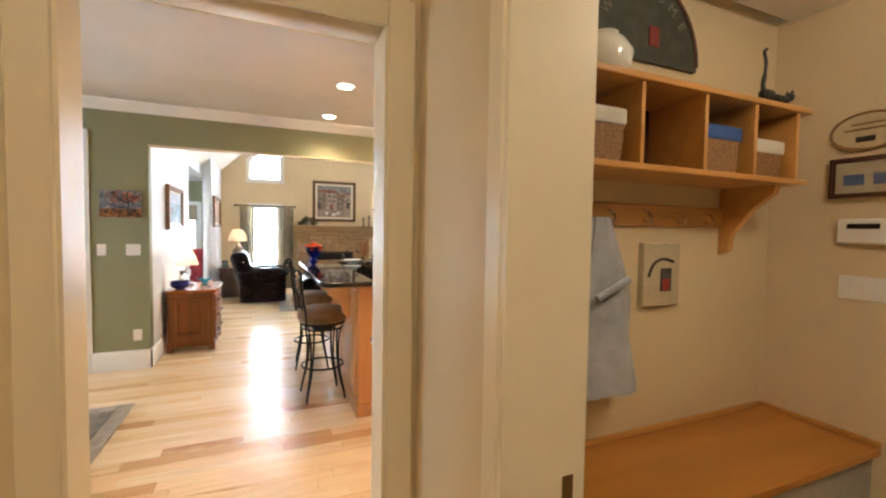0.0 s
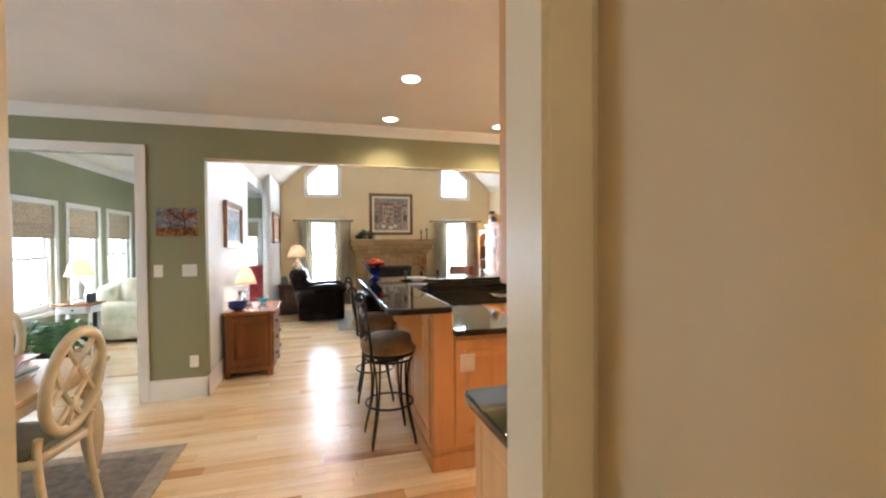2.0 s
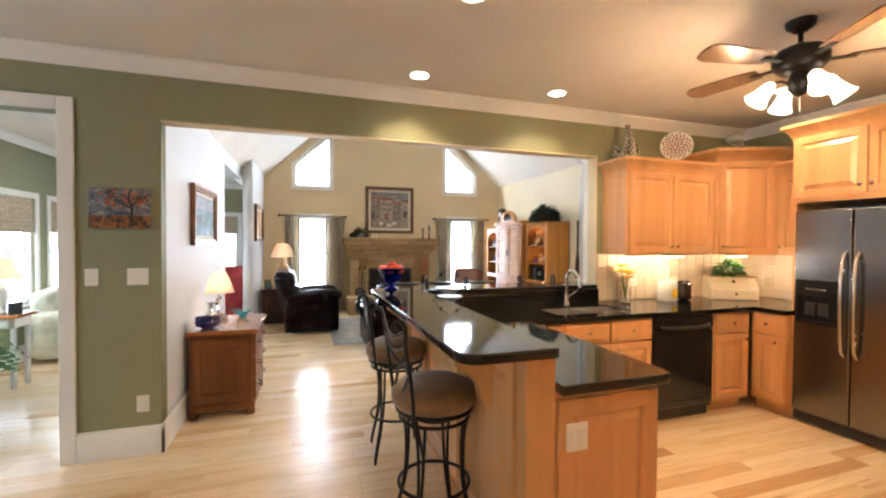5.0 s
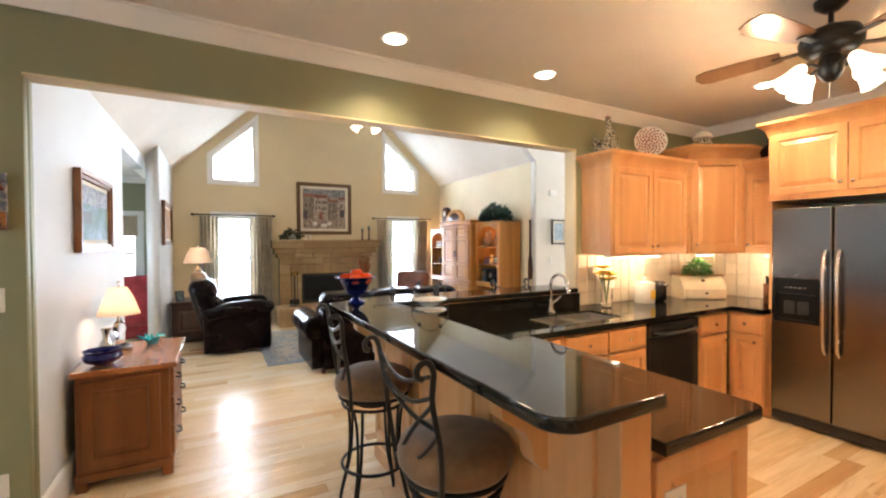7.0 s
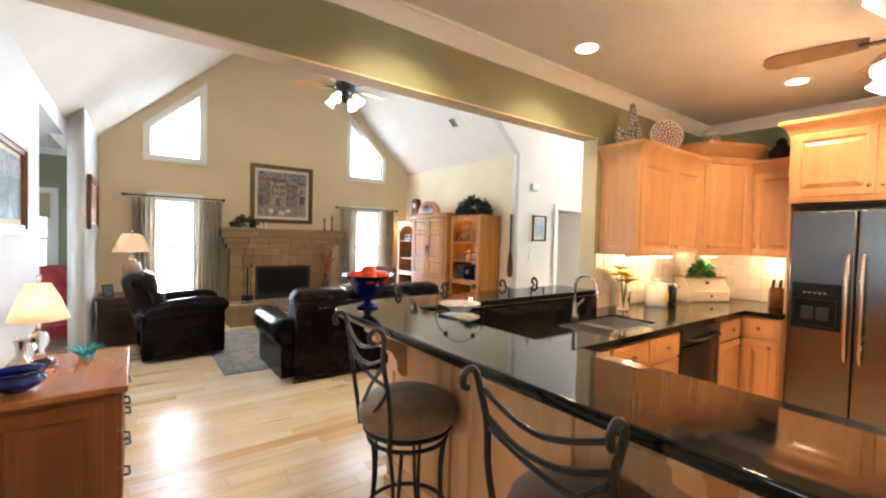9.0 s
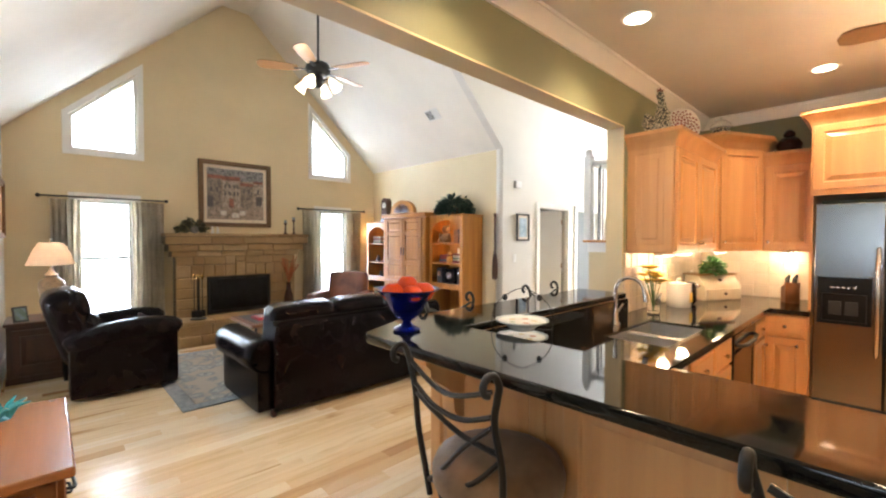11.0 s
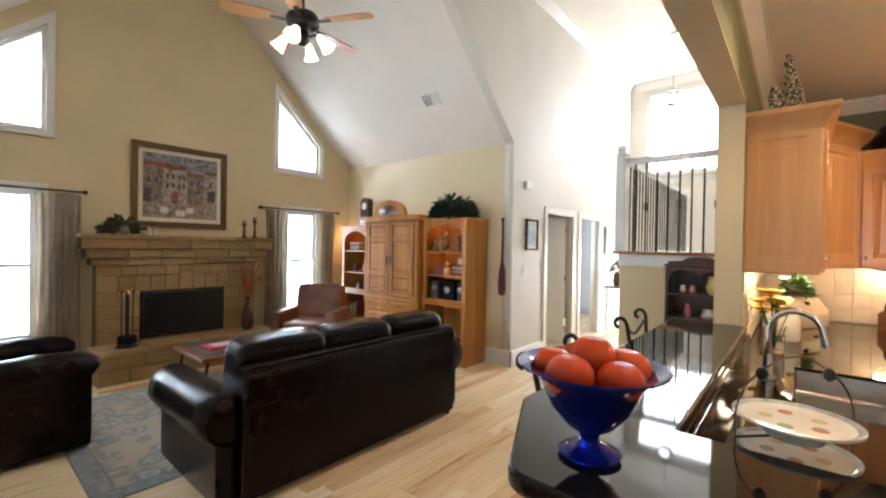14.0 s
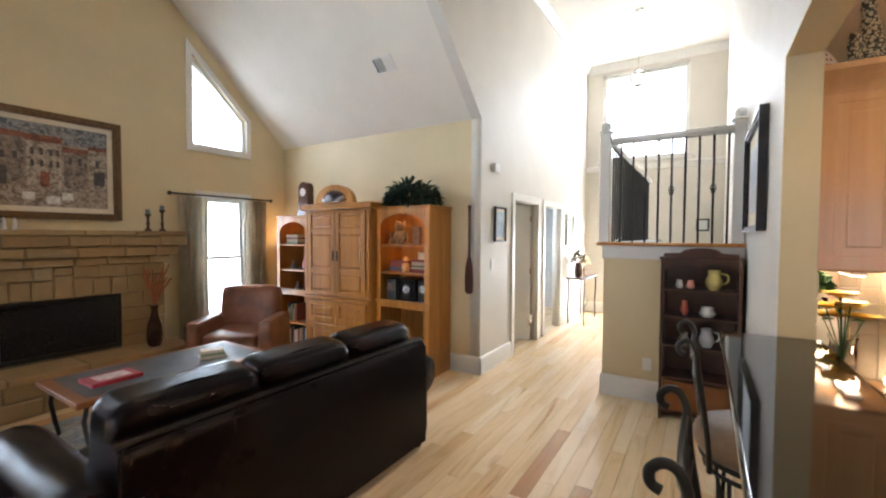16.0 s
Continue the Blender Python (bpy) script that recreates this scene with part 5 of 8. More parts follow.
for dims in ((1.22, 1.60, 10.665, FY - 0.002, 0.0, 1.20), (2.51, 2.90, 10.665, FY - 0.002, 0.0, 1.20), (1.60, 2.51, 10.665, FY - 0.002, 0.90, 1.20), (1.60, 2.51, 10.665, FY - 0.002, 0.0, 0.36),
             (1.17, 2.95, 10.63, FY - 0.002, 1.20, 1.28), (1.12, 3.02, 10.58, FY - 0.002, 1.28, 1.38), (1.08, 3.08, 10.54, FY - 0.002, 1.38, 1.49), (1.16, 2.97, 10.27, 10.665, 0.0, 0.33)):
    part("mortar_bed", box(B(), *dims), MORTAR, fp)
part("firebox", box(B(), 1.595, 2.515, FY - 0.01, FY - 0.003, 0.355, 0.905), BLACKMAT, fp)
sc = part("fire_screen", loops(B(), [(1.60, 2.51, 0.36, 0.90, 10.69), (1.60, 2.51, 0.36, 0.90, 10.668), (1.61, 2.50, 0.37, 0.89, 10.664), (1.635, 2.475, 0.40, 0.865, 10.664), (1.64, 2.47, 0.405, 0.86, 10.675)]), IRON, fp, "black framed firescreen with a dark mesh")
part("mesh", box(B(), 1.63, 2.48, 10.6745, 10.6755, 0.395, 0.87), plain("dark_fire_mesh", (0.012, 0.012, 0.013), 0.25, 0, 0.3, 200), sc)
rnd = random.Random(11)
stones = {}


def stone(x0, x1, z0, z1, face, depth, y_len=None):
    """One dressed stone, a little uneven, proud of the mortar."""
    g = 0.006
    w, h = x1 - x0 - g, z1 - z0 - g
    bm = B()
    j = lambda s: rnd.uniform(-s, s)  # noqa: E731
    front = [(x0 + g / 2 + j(.004), z0 + g / 2 + j(.004)), (x1 - g / 2 + j(.004), z0 + g / 2 + j(.004)), (x1 - g / 2 + j(.004), z1 - g / 2 + j(.004)), (x0 + g / 2 + j(.004), z1 - g / 2 + j(.004))]
    c = ((x0 + x1) / 2, (z0 + z1) / 2)
    b = 0.012
    ins = [(px + math.copysign(min(b, w * .3), c[0] - px), pz + math.copysign(min(b, h * .3), c[1] - pz)) for px, pz in front]
    L0 = [bm.verts.new((px, face + depth, pz)) for px, pz in front]
    L1 = [bm.verts.new((px, face + 0.008 + j(.003), pz)) for px, pz in front]
    L2 = [bm.verts.new((px, face - j(.006), pz)) for px, pz in ins]
    for a, d in ((L0, L1), (L1, L2)):
        for i in range(4):
            bm.faces.new((a[i], a[(i + 1) % 4], d[(i + 1) % 4], d[i]))
    bm.faces.new(L2)
    part("stone", bm, STONE, fp, flat=True)


def course(x0, x1, z0, z1, face, depth, lo, hi):
    x = x0
    while x < x1 - 0.01:
        n = min(rnd.uniform(lo, hi), x1 - x)
        if x1 - x - n < 0.09:
            n = x1 - x
        stone(x, x + n, z0, z1, face, depth)
        x += n


for z0, z1 in ((0.33, 0.46), (0.46, 0.61), (0.61, 0.75), (0.75, 0.90)):
    course(1.21, 1.60, z0, z1, 10.65, 0.03, 0.15, 0.30)
    course(2.51, 2.91, z0, z1, 10.65, 0.03, 0.15, 0.30)
# the lintel: a flat arch of wedges with a keystone
course(1.21, 1.55, 0.90, 1.08, 10.65, 0.03, 0.16, 0.25)
course(2.57, 2.91, 0.90, 1.08, 10.65, 0.03, 0.16, 0.25)
for k in range(7):
    a, b = 1.55 + k * 1.02 / 7, 1.55 + (k + 1) * 1.02 / 7
    stone(a, b, 0.90, 1.12 if k == 3 else 1.08, 10.645 if k == 3 else 10.65, 0.03)
course(1.21, 1.985, 1.08, 1.20, 10.65, 0.03, 0.14, 0.3)
course(2.13, 2.91, 1.08, 1.20, 10.65, 0.03, 0.14, 0.3)
stone(1.985, 2.13, 1.12, 1.20, 10.65, 0.03)
course(1.16, 2.96, 1.20, 1.28, 10.615, 0.04, 0.2, 0.38)
course(1.11, 3.03, 1.28, 1.38, 10.565, 0.04, 0.25, 0.45)
course(1.07, 3.09, 1.38, 1.49, 10.525, 0.04, 0.3, 0.6)
course(1.15, 2.98, 0.0, 0.15, 10.255, 0.03, 0.25, 0.45)
course(1.15, 2.98, 0.15, 0.29, 10.255, 0.03, 0.25, 0.45)
x = 1.13
for wd in (0.46, 0.52, 0.40, 0.49):
    part("hearth_slab", box(B(), x + 0.004, x + wd - 0.004, 10.235, 10.66, 0.29, 0.345, 0.01, 2), STONE, fp)
    x += wd
x = 1.06
for wd in (0.5, 0.62, 0.42, 0.5):
    part("mantel_slab", box(B(), x + 0.003, x + wd - 0.003, 10.505, FY - 0.003, 1.49, 1.535, 0.01, 2), STONE, fp)
    x += wd
for yy in (10.30, 10.46):
    part("stone", box(B(), 1.142, 1.165, yy, yy + 0.15, 0.01, 0.14, 0.008), STONE, fp)
    part("stone", box(B(), 1.142, 1.165, yy, yy + 0.15, 0.155, 0.285, 0.008), STONE, fp)

# hearth and mantel things
ft = thing("fire_tools", "black iron fire tool set with brass knobs on the hearth", "fire tools", at=(1.43, 10.42, 0.345))
part("base", lathe(B(), [(0.10, 0), (0.10, 0.012), (0.02, 0.025)], 20), IRON, ft)
part("stand", tube(B(), [(0, 0, 0.02), (0, 0, 0.56)], 0.008, 8), IRON, ft)
for k, (dx, dy) in enumerate(((0.05, 0.0), (-0.05, 0.0), (0.0, 0.05), (0.0, -0.05))):
    tl = part("tool", tube(B(), [(dx, dy, 0.06), (dx, dy, 0.54)], 0.006, 6), IRON, ft)
    part("brass_knob", lathe(B(), [(0.006, 0.54), (0.013, 0.56), (0.015, 0.60), (0.008, 0.625)], 10, dx, dy), plain("polished_brass", (0.55, 0.36, 0.12), 0.25, 1.0), tl)
    part("tool_head", box(B(), dx - 0.035, dx + 0.035, dy - 0.008, dy + 0.008, 0.03, 0.12, 0.004), IRON, tl)
fv = thing("floor_vase", "tall brown vase with orange dried stems on the hearth", "vase", at=(2.72, 10.45, 0.345))
part("vase", lathe(B(), [(0.05, 0), (0.065, 0.03), (0.075, 0.12), (0.065, 0.22), (0.035, 0.32), (0.03, 0.38), (0.04, 0.42), (0.03, 0.42)], 20), plain("brown_glazed_vase", (0.06, 0.025, 0.015), 0.25, 0, 0.4, 10), fv)
rnd2 = random.Random(5)
RUST = plain("rust_orange_dried_stems", (0.33, 0.10, 0.035), 0.8, 0, 0.3, 20)
for k in range(26):
    a, s = rnd2.uniform(0, math.tau), rnd2.uniform(0.05, 0.16)
    h = rnd2.uniform(0.62, 0.86)
    part("dried_stem", tube(B(), [(0, 0, 0.40), (s * 0.4 * math.cos(a), s * 0.4 * math.sin(a), 0.4 + (h - 0.4) * 0.5), (s * math.cos(a), s * math.sin(a), h)], [0.002, 0.005, 0.008], 5), RUST, fv)
for k, (x, h) in enumerate(((2.78, 0.20), (2.92, 0.25))):
    cs = thing("candlestick", "dark turned wooden candlestick on the mantel", "candlestick", "candlesticks on the mantel", at=(x, 10.70, 1.535))
    part("stick", lathe(B(), [(0.035, 0), (0.035, 0.012), (0.014, 0.03), (0.012, 0.06), (0.02, 0.08), (0.011, 0.10), (0.013, h - 0.05), (0.03, h - 0.03), (0.03, h - 0.02)], 16), DARKWOOD, cs)
    part("candle", lathe(B(), [(0.022, h - 0.02), (0.022, h + 0.03), (0.004, h + 0.032)], 14), plain("blue_grey_candle", (0.20, 0.24, 0.27), 0.5), cs)


def leaf_clump(bm, x, y, z, rx, ry, rz, n, size, seed=0, droop=0.3):
    """Many small folded leaves round a middle, with an uneven outline."""
    r = random.Random(seed)
    for _ in range(n):
        d = Vector((r.gauss(0, 1), r.gauss(0, 1), abs(r.gauss(0, 1)) * 0.9 - 0.15)).normalized()
        k = r.uniform(0.45, 1.0)
        p = Vector((x + d.x * rx * k, y + d.y * ry * k, z + d.z * rz * k))
        out = Vector((d.x + r.uniform(-.5, .5), d.y + r.uniform(-.5, .5), d.z * 0.6 - droop + r.uniform(-.4, .4))).normalized()
        side = out.cross(Vector((r.uniform(-.3, .3), r.uniform(-.3, .3), 1))).normalized()
        up = side.cross(out) * 0.2
        s = size * r.uniform(0.7, 1.3)
        v = [bm.verts.new(q) for q in (p, p + out * s * 0.5 + side * s * 0.3 + up * s, p + out * s, p + out * s * 0.5 - side * s * 0.3 + up * s)]
        bm.faces.new((v[0], v[1], v[2]))
        bm.faces.new((v[0], v[2], v[3]))
    return bm


def leaf_mat(name, a, b):
    n = Nodes(name, 0.45)
    g = n.add("ShaderNodeNewGeometry")
    n.color(n.ramp(g.outputs["Random Per Island"], (0.0, a), (1.0, b)))
    return n.m


IVY = leaf_mat("dark_ivy_leaf", (0.012, 0.03, 0.018), (0.05, 0.09, 0.055))
FERN = leaf_mat("bright_fern_leaf", (0.03, 0.10, 0.02), (0.10, 0.24, 0.06))
WREATH = leaf_mat("olive_wreath_leaf", (0.03, 0.035, 0.012), (0.09, 0.09, 0.04))
mw = thing("mantel_greenery", "olive green leaf arrangement round a grey stone ball on the mantel", "arrangement", at=(1.42, 10.70, 1.535))
part("leaves", leaf_clump(B(), 0, 0, 0.03, 0.19, 0.09, 0.15, 260, 0.07, 3, 0.1), WREATH, mw)
part("ball", ball(B(), 0.02, -0.08, 0.05, 0.05), plain("grey_stone_ball", (0.35, 0.33, 0.30), 0.7), mw)
for x in (1.68, 1.75):
    fg = thing("mantel_figure", "small white porcelain figure on the mantel", "figurine", "figures on the mantel", at=(x, 10.66, 1.535))
    part("figure", lathe(B(), [(0.02, 0), (0.022, 0.01), (0.014, 0.04), (0.018, 0.06), (0.01, 0.075), (0.013, 0.09), (0.004, 0.105)], 12), WHITEPL, fg)

# oak wall unit: three cabinets, fronts facing -x; local x runs along -y of the room


def shelf_unit(name, label, w, h, at, shelves, low_doors=None, arch=True):
    """An open bookcase with an arched head; local front at y = 0 facing -y."""
    u = thing(name, label, "bookcase", "oak wall unit", at, -90)
    D = 0.42
    for x0, x1 in ((0.0, 0.022), (w - 0.022, w)):
        part("side", box(B(), x0, x1, 0.0, D, 0.07, h - 0.03, 0.002, 1), OAK, u)
    part("back", box(B(), 0.022, w - 0.022, D - 0.012, D, 0.07, h - 0.03), OAK, u)
    part("top", box(B(), -0.02, w + 0.02, -0.025, D, h - 0.03, h, 0.008, 2), OAK, u)
    part("plinth", box(B(), 0.0, w, 0.0, D, 0.0, 0.07, 0.004), OAK, u)
    for z in shelves:
        part("shelf", box(B(), 0.022, w - 0.022, 0.02, D - 0.012, z - 0.022, z, 0.003, 1), OAK, u)
    for x0, x1 in ((0.0, 0.055), (w - 0.055, w)):
        part("stile", box(B(), x0, x1, -0.018, 0.0, 0.07, h - 0.03, 0.004), OAK, u)
    x0, x1, zt = 0.055, w - 0.055, h - 0.03
    rim = [(x1, zt), (x0, zt), (x0, zt - 0.17)] + [(x0 + (x1 - x0) * k / 12, zt - 0.17 + 0.12 * math.sin(math.pi * k / 12) ** 0.6) for k in range(1, 12)] + [(x1, zt - 0.17)]
    part("arched_head", prism(B(), rim, "y", -0.018, 0.0), OAK, u)
    part("waist_rail", box(B(), 0.055, w - 0.055, -0.02, 0.0, 0.72, 0.775, 0.005), OAK, u)
    if low_doors:
        part("waist_board", box(B(), -0.012, w + 0.012, -0.03, 0.02, 0.775, 0.80, 0.006), OAK, u)
    return u


shelf_unit("bookcase", "golden oak bookcase with lit shelves and an ivy on top", 0.70, 1.82, (4.21, 8.72, 0), (0.76, 1.10, 1.40), True)
shelf_unit("bookcase", "golden oak bookcase with lit shelves beside the corner", 0.63, 1.75, (4.21, 10.45, 0), (0.36, 0.74, 1.05, 1.38), True)
cu = thing("oak_armoire", "golden oak armoire with panelled doors and an arched crest", "armoire", "oak wall unit", at=(4.12, 9.80, 0), rz=-90)
CW = 1.07
part("body", box(B(), 0.0, CW, 0.0, 0.52, 0.07, 1.80, 0.003, 1), OAK, cu)
part("plinth", box(B(), -0.01, CW + 0.01, -0.015, 0.52, 0.0, 0.09, 0.006), OAK, cu)
part("cornice", box(B(), -0.035, CW + 0.035, -0.05, 0.52, 1.80, 1.87, 0.015, 3), OAK, cu)
part("waist", box(B(), -0.012, CW + 0.012, -0.03, 0.4, 0.735, 0.775, 0.008, 2), OAK, cu)
part("crest", prism(B(), [(0.22, 1.87)] + [(CW / 2 + 0.30 * math.cos(math.pi - math.pi * k / 14), 1.88 + 0.20 * math.sin(math.pi * k / 14)) for k in range(15)] + [(CW - 0.22, 1.87)], "y", -0.045, 0.02), OAK, cu, "arched oak crest")
bm = B()
for k in range(11):
    a = math.pi * (k + 0.5) / 11
    tube(bm, [(CW / 2, -0.047, 1.885), (CW / 2 + 0.10 * math.cos(a), -0.055, 1.885 + 0.075 * math.sin(a)), (CW / 2 + 0.20 * math.cos(a), -0.047, 1.885 + 0.135 * math.sin(a))], [0.006, 0.016, 0.010], 6)
part("carved_fan", bm, DARKWOOD, cu, "dark carved shell")
for a, b in ((0.07, CW / 2 - 0.003), (CW / 2 + 0.003, CW - 0.07)):
    d = part("door", box(B(), a, b, -0.006, 0.0, 0.80, 1.78, 0.002), OAK, cu)
    for p0, p1, q0, q1 in ((a, a + 0.06, 0.80, 1.78), (b - 0.06, b, 0.80, 1.78), (a + 0.06, b - 0.06, 0.80, 0.84), (a + 0.06, b - 0.06, 1.05, 1.11), (a + 0.06, b - 0.06, 1.52, 1.58), (a + 0.06, b - 0.06, 1.74, 1.78)):
        part("door_rail", box(B(), p0, p1, -0.026, -0.006, q0, q1, 0.005, 2), OAK, d)
    for z0, z1 in ((0.84, 1.05), (1.11, 1.52), (1.58, 1.74)):
        part("raised_panel", loops(B(), [(a + 0.064, b - 0.064, z0 + .004, z1 - .004, -0.006), (a + 0.064, b - 0.064, z0 + .004, z1 - .004, -0.010), (a + 0.070, b - 0.070, z0 + .010, z1 - .010, -0.010), (a + 0.095, b - 0.095, z0 + 0.035, z1 - 0.035, -0.022)]), OAK, d)
    kx = b - 0.03 if a < 0.2 else a + 0.03
    part("pull", box(B(), kx - 0.014, kx + 0.014, -0.036, -0.026, 1.20, 1.32, 0.005), IRON, d, "dark iron pull plate")
    for z0, z1 in ((0.12, 0.44), (0.47, 0.72)):
        part("low_door", raised_door(a, b, z0, z1, 0.0), OAK, cu)
for dx in (0.033, CW - 0.033):
    part("pilaster", box(B(), dx - 0.025, dx + 0.025, -0.02, 0.0, 0.80, 1.78, 0.008), OAK, cu)

# things on the shelves
BOOKS = [plain("book_cloth_%d" % k, c, 0.6) for k, c in enumerate(((0.20, 0.04, 0.03), (0.05, 0.10, 0.16), (0.45, 0.38, 0.26), (0.10, 0.14, 0.07), (0.5, 0.46, 0.4), (0.26, 0.14, 0.06)))]


def book_row(x, y0, z, n, label, seed, flat=False):
    g = thing("book_row", label, "books", "books in the wall unit", at=(x, y0, z), rz=-90)
    r, u = random.Random(seed), 0.0
    for k in range(n):
        t, h = r.uniform(0.018, 0.04), r.uniform(0.16, 0.23)
        m = BOOKS[r.randrange(6)]
        if flat:
            part("book", box(B(), r.uniform(0, .02), 0.22 + r.uniform(0, .02), 0, 0.16, u, u + t, 0.002), m, g)
        else:
            part("book", box(B(), u, u + t - 0.002, r.uniform(0, 0.02), 0.16, 0, h, 0.002), m, g)
        u += t


book_row(4.30, 8.62, 1.10, 4, "pile of books on a lit oak shelf", 1, True)
book_row(4.30, 8.33, 1.10, 5, "pile of pale books on a lit oak shelf", 2, True)
book_row(4.28, 8.60, 0.07, 14, "upright books in the low shelf", 3)
book_row(4.28, 10.38, 1.38, 5, "pile of books on the upper oak shelf", 4, True)
book_row(4.28, 10.36, 0.07, 12, "upright books in the lowest shelf", 6)
book_row(4.28, 10.36, 0.36, 7, "books leaning in the lower shelf", 8)
st = thing("stereo", "black shelf stereo with twin speakers in the bookcase", "stereo", at=(4.27, 8.66, 0.76), rz=-90)
part("receiver", box(B(), 0.19, 0.41, 0.0, 0.22, 0.0, 0.27, 0.015, 2), BLACKGLOSS, st)
part("dial", tube(B(), [(0.30, -0.001, 0.16), (0.30, -0.014, 0.16)], 0.045, 20), CHROME, st)
for a in (0.02, 0.45):
    spk_ = part("speaker", box(B(), a, a + 0.13, 0.0, 0.20, 0.0, 0.26, 0.012, 2), BLACKMAT, st)
    part("cone", tube(B(), [(a + 0.065, -0.001, 0.17), (a + 0.065, -0.010, 0.17)], 0.045, 18), CHROME, spk_)
tb = thing("plush_bear", "tan plush toy bear sitting on the lit shelf", "toy", at=(4.34, 8.50, 1.40))
bm = ball(B(), 0, 0, 0.08, 0.075, 1, 1.1, 1.1)
ball(bm, -0.01, 0, 0.20, 0.058)
for sy in (-1, 1):
    ball(bm, 0.0, sy * 0.045, 0.25, 0.02)
    ball(bm, -0.07, sy * 0.06, 0.035, 0.035, 1.3, 1, 1)
    ball(bm, -0.04, sy * 0.085, 0.11, 0.028, 1, 1, 1.6)
part("plush", bm, cloth("tan_plush", (0.30, 0.18, 0.09), weave=150), tb)
for (x, y, z, h, c, lb) in ((4.33, 8.28, 1.40, 0.20, (0.25, 0.13, 0.06), "small brown framed print on the upper shelf"), (4.33, 8.20, 1.10, 0.22, (0.75, 0.6, 0.35), "small lit shade lamp on the shelf")):
    o = thing("shelf_ornament", lb, "ornament", "shelf ornaments", at=(x, y, z), rz=-90)
    part("body", loops(B(), [(-0.05, 0.05, 0, h, 0.02), (-0.05, 0.05, 0, h, 0.0), (-0.042, 0.042, 0.008, h - 0.008, -0.004), (-0.03, 0.03, 0.03, h - 0.03, -0.002)]), plain("ornament_colour", c, 0.5, 0, 0.3, 20), o)
for (y, z, h, c, lb) in ((10.05, 1.05, 0.20, (0.5, 0.2, 0.15), "red and white figurine on the oak shelf"), (10.28, 1.05, 0.12, (0.15, 0.12, 0.10), "small dark jug on the oak shelf"), (10.0, 1.38, 0.16, (0.3, 0.3, 0.1), "green bottle on the upper oak shelf"),
                         (10.2, 0.74, 0.14, (0.10, 0.07, 0.05), "dark bowl on the middle shelf"), (8.42, 1.10, 0.17, (0.6, 0.35, 0.12), "amber figurine on the lit shelf")):
    o = thing("shelf_ornament", lb, "ornament", "shelf ornaments", at=(4.33, y, z))
    part("body", lathe(B(), [(0.035, 0), (0.045, h * 0.2), (0.04, h * 0.5), (0.018, h * 0.68), (0.028, h * 0.82), (0.012, h)], 14), plain("figurine_glaze", c, 0.4, 0, 0.4, 25), o)
lamp_light(4.36, 8.38, 1.70, 2.2, (1, 0.55, 0.22), 0.03)
lamp_light(4.36, 8.38, 1.34, 1.4, (1, 0.55, 0.22), 0.03)
lamp_light(4.36, 10.14, 1.62, 1.3, (1, 0.55, 0.22), 0.03)
lamp_light(4.50, 10.70, 1.55, 3.0, (1, 0.6, 0.26), 0.04)
iv = thing("ivy_plant", "dark green trailing ivy in a basket on the bookcase", "plant", at=(4.36, 8.36, 1.82))
part("basket", lathe(B(), [(0.10, 0), (0.12, 0.10), (0.11, 0.10)], 16), CHERRY, iv)
part("leaves", leaf_clump(B(), 0, 0, 0.06, 0.17, 0.34, 0.22, 900, 0.075, 7, 0.35), IVY, iv)
ck = thing("mantel_clock", "dark wooden bracket clock on the bookcase", "clock", at=(4.34, 10.11, 1.75), rz=-90)
part("case", prism(B(), [(-0.12, 0), (0.12, 0), (0.12, 0.05), (0.09, 0.07), (0.09, 0.34)] + [(0.09 * math.cos(math.pi * k / 10), 0.36 + 0.085 * math.sin(math.pi * k / 10)) for k in range(11)] + [(-0.09, 0.34), (-0.09, 0.07), (-0.12, 0.05)], "y", 0, 0.10), DARKWOOD, ck)
part("dial", tube(B(), [(0, -0.001, 0.31), (0, -0.007, 0.31)], 0.052, 22), WHITEPL, ck, "pale clock dial")
oar = thing("canoe_paddle", "dark wooden canoe paddle hanging on the cream wall", "paddle", at=(RX, 7.79, 0.87))
bm = prism(B(), [(-0.045, 0.02), (-0.02, 0.0), (0.02, 0.0), (0.045, 0.02), (0.05, 0.15), (0.04, 0.30), (0.018, 0.40), (-0.018, 0.40), (-0.04, 0.30), (-0.05, 0.15)], "x", -0.022, -0.006)
part("blade", bm, DARKWOOD, oar)
part("shaft", tube(B(), [(-0.016, 0, 0.38), (-0.016, 0, 0.90), (-0.016, 0, 0.96)], [0.014, 0.014, 0.022], 10), DARKWOOD, oar)


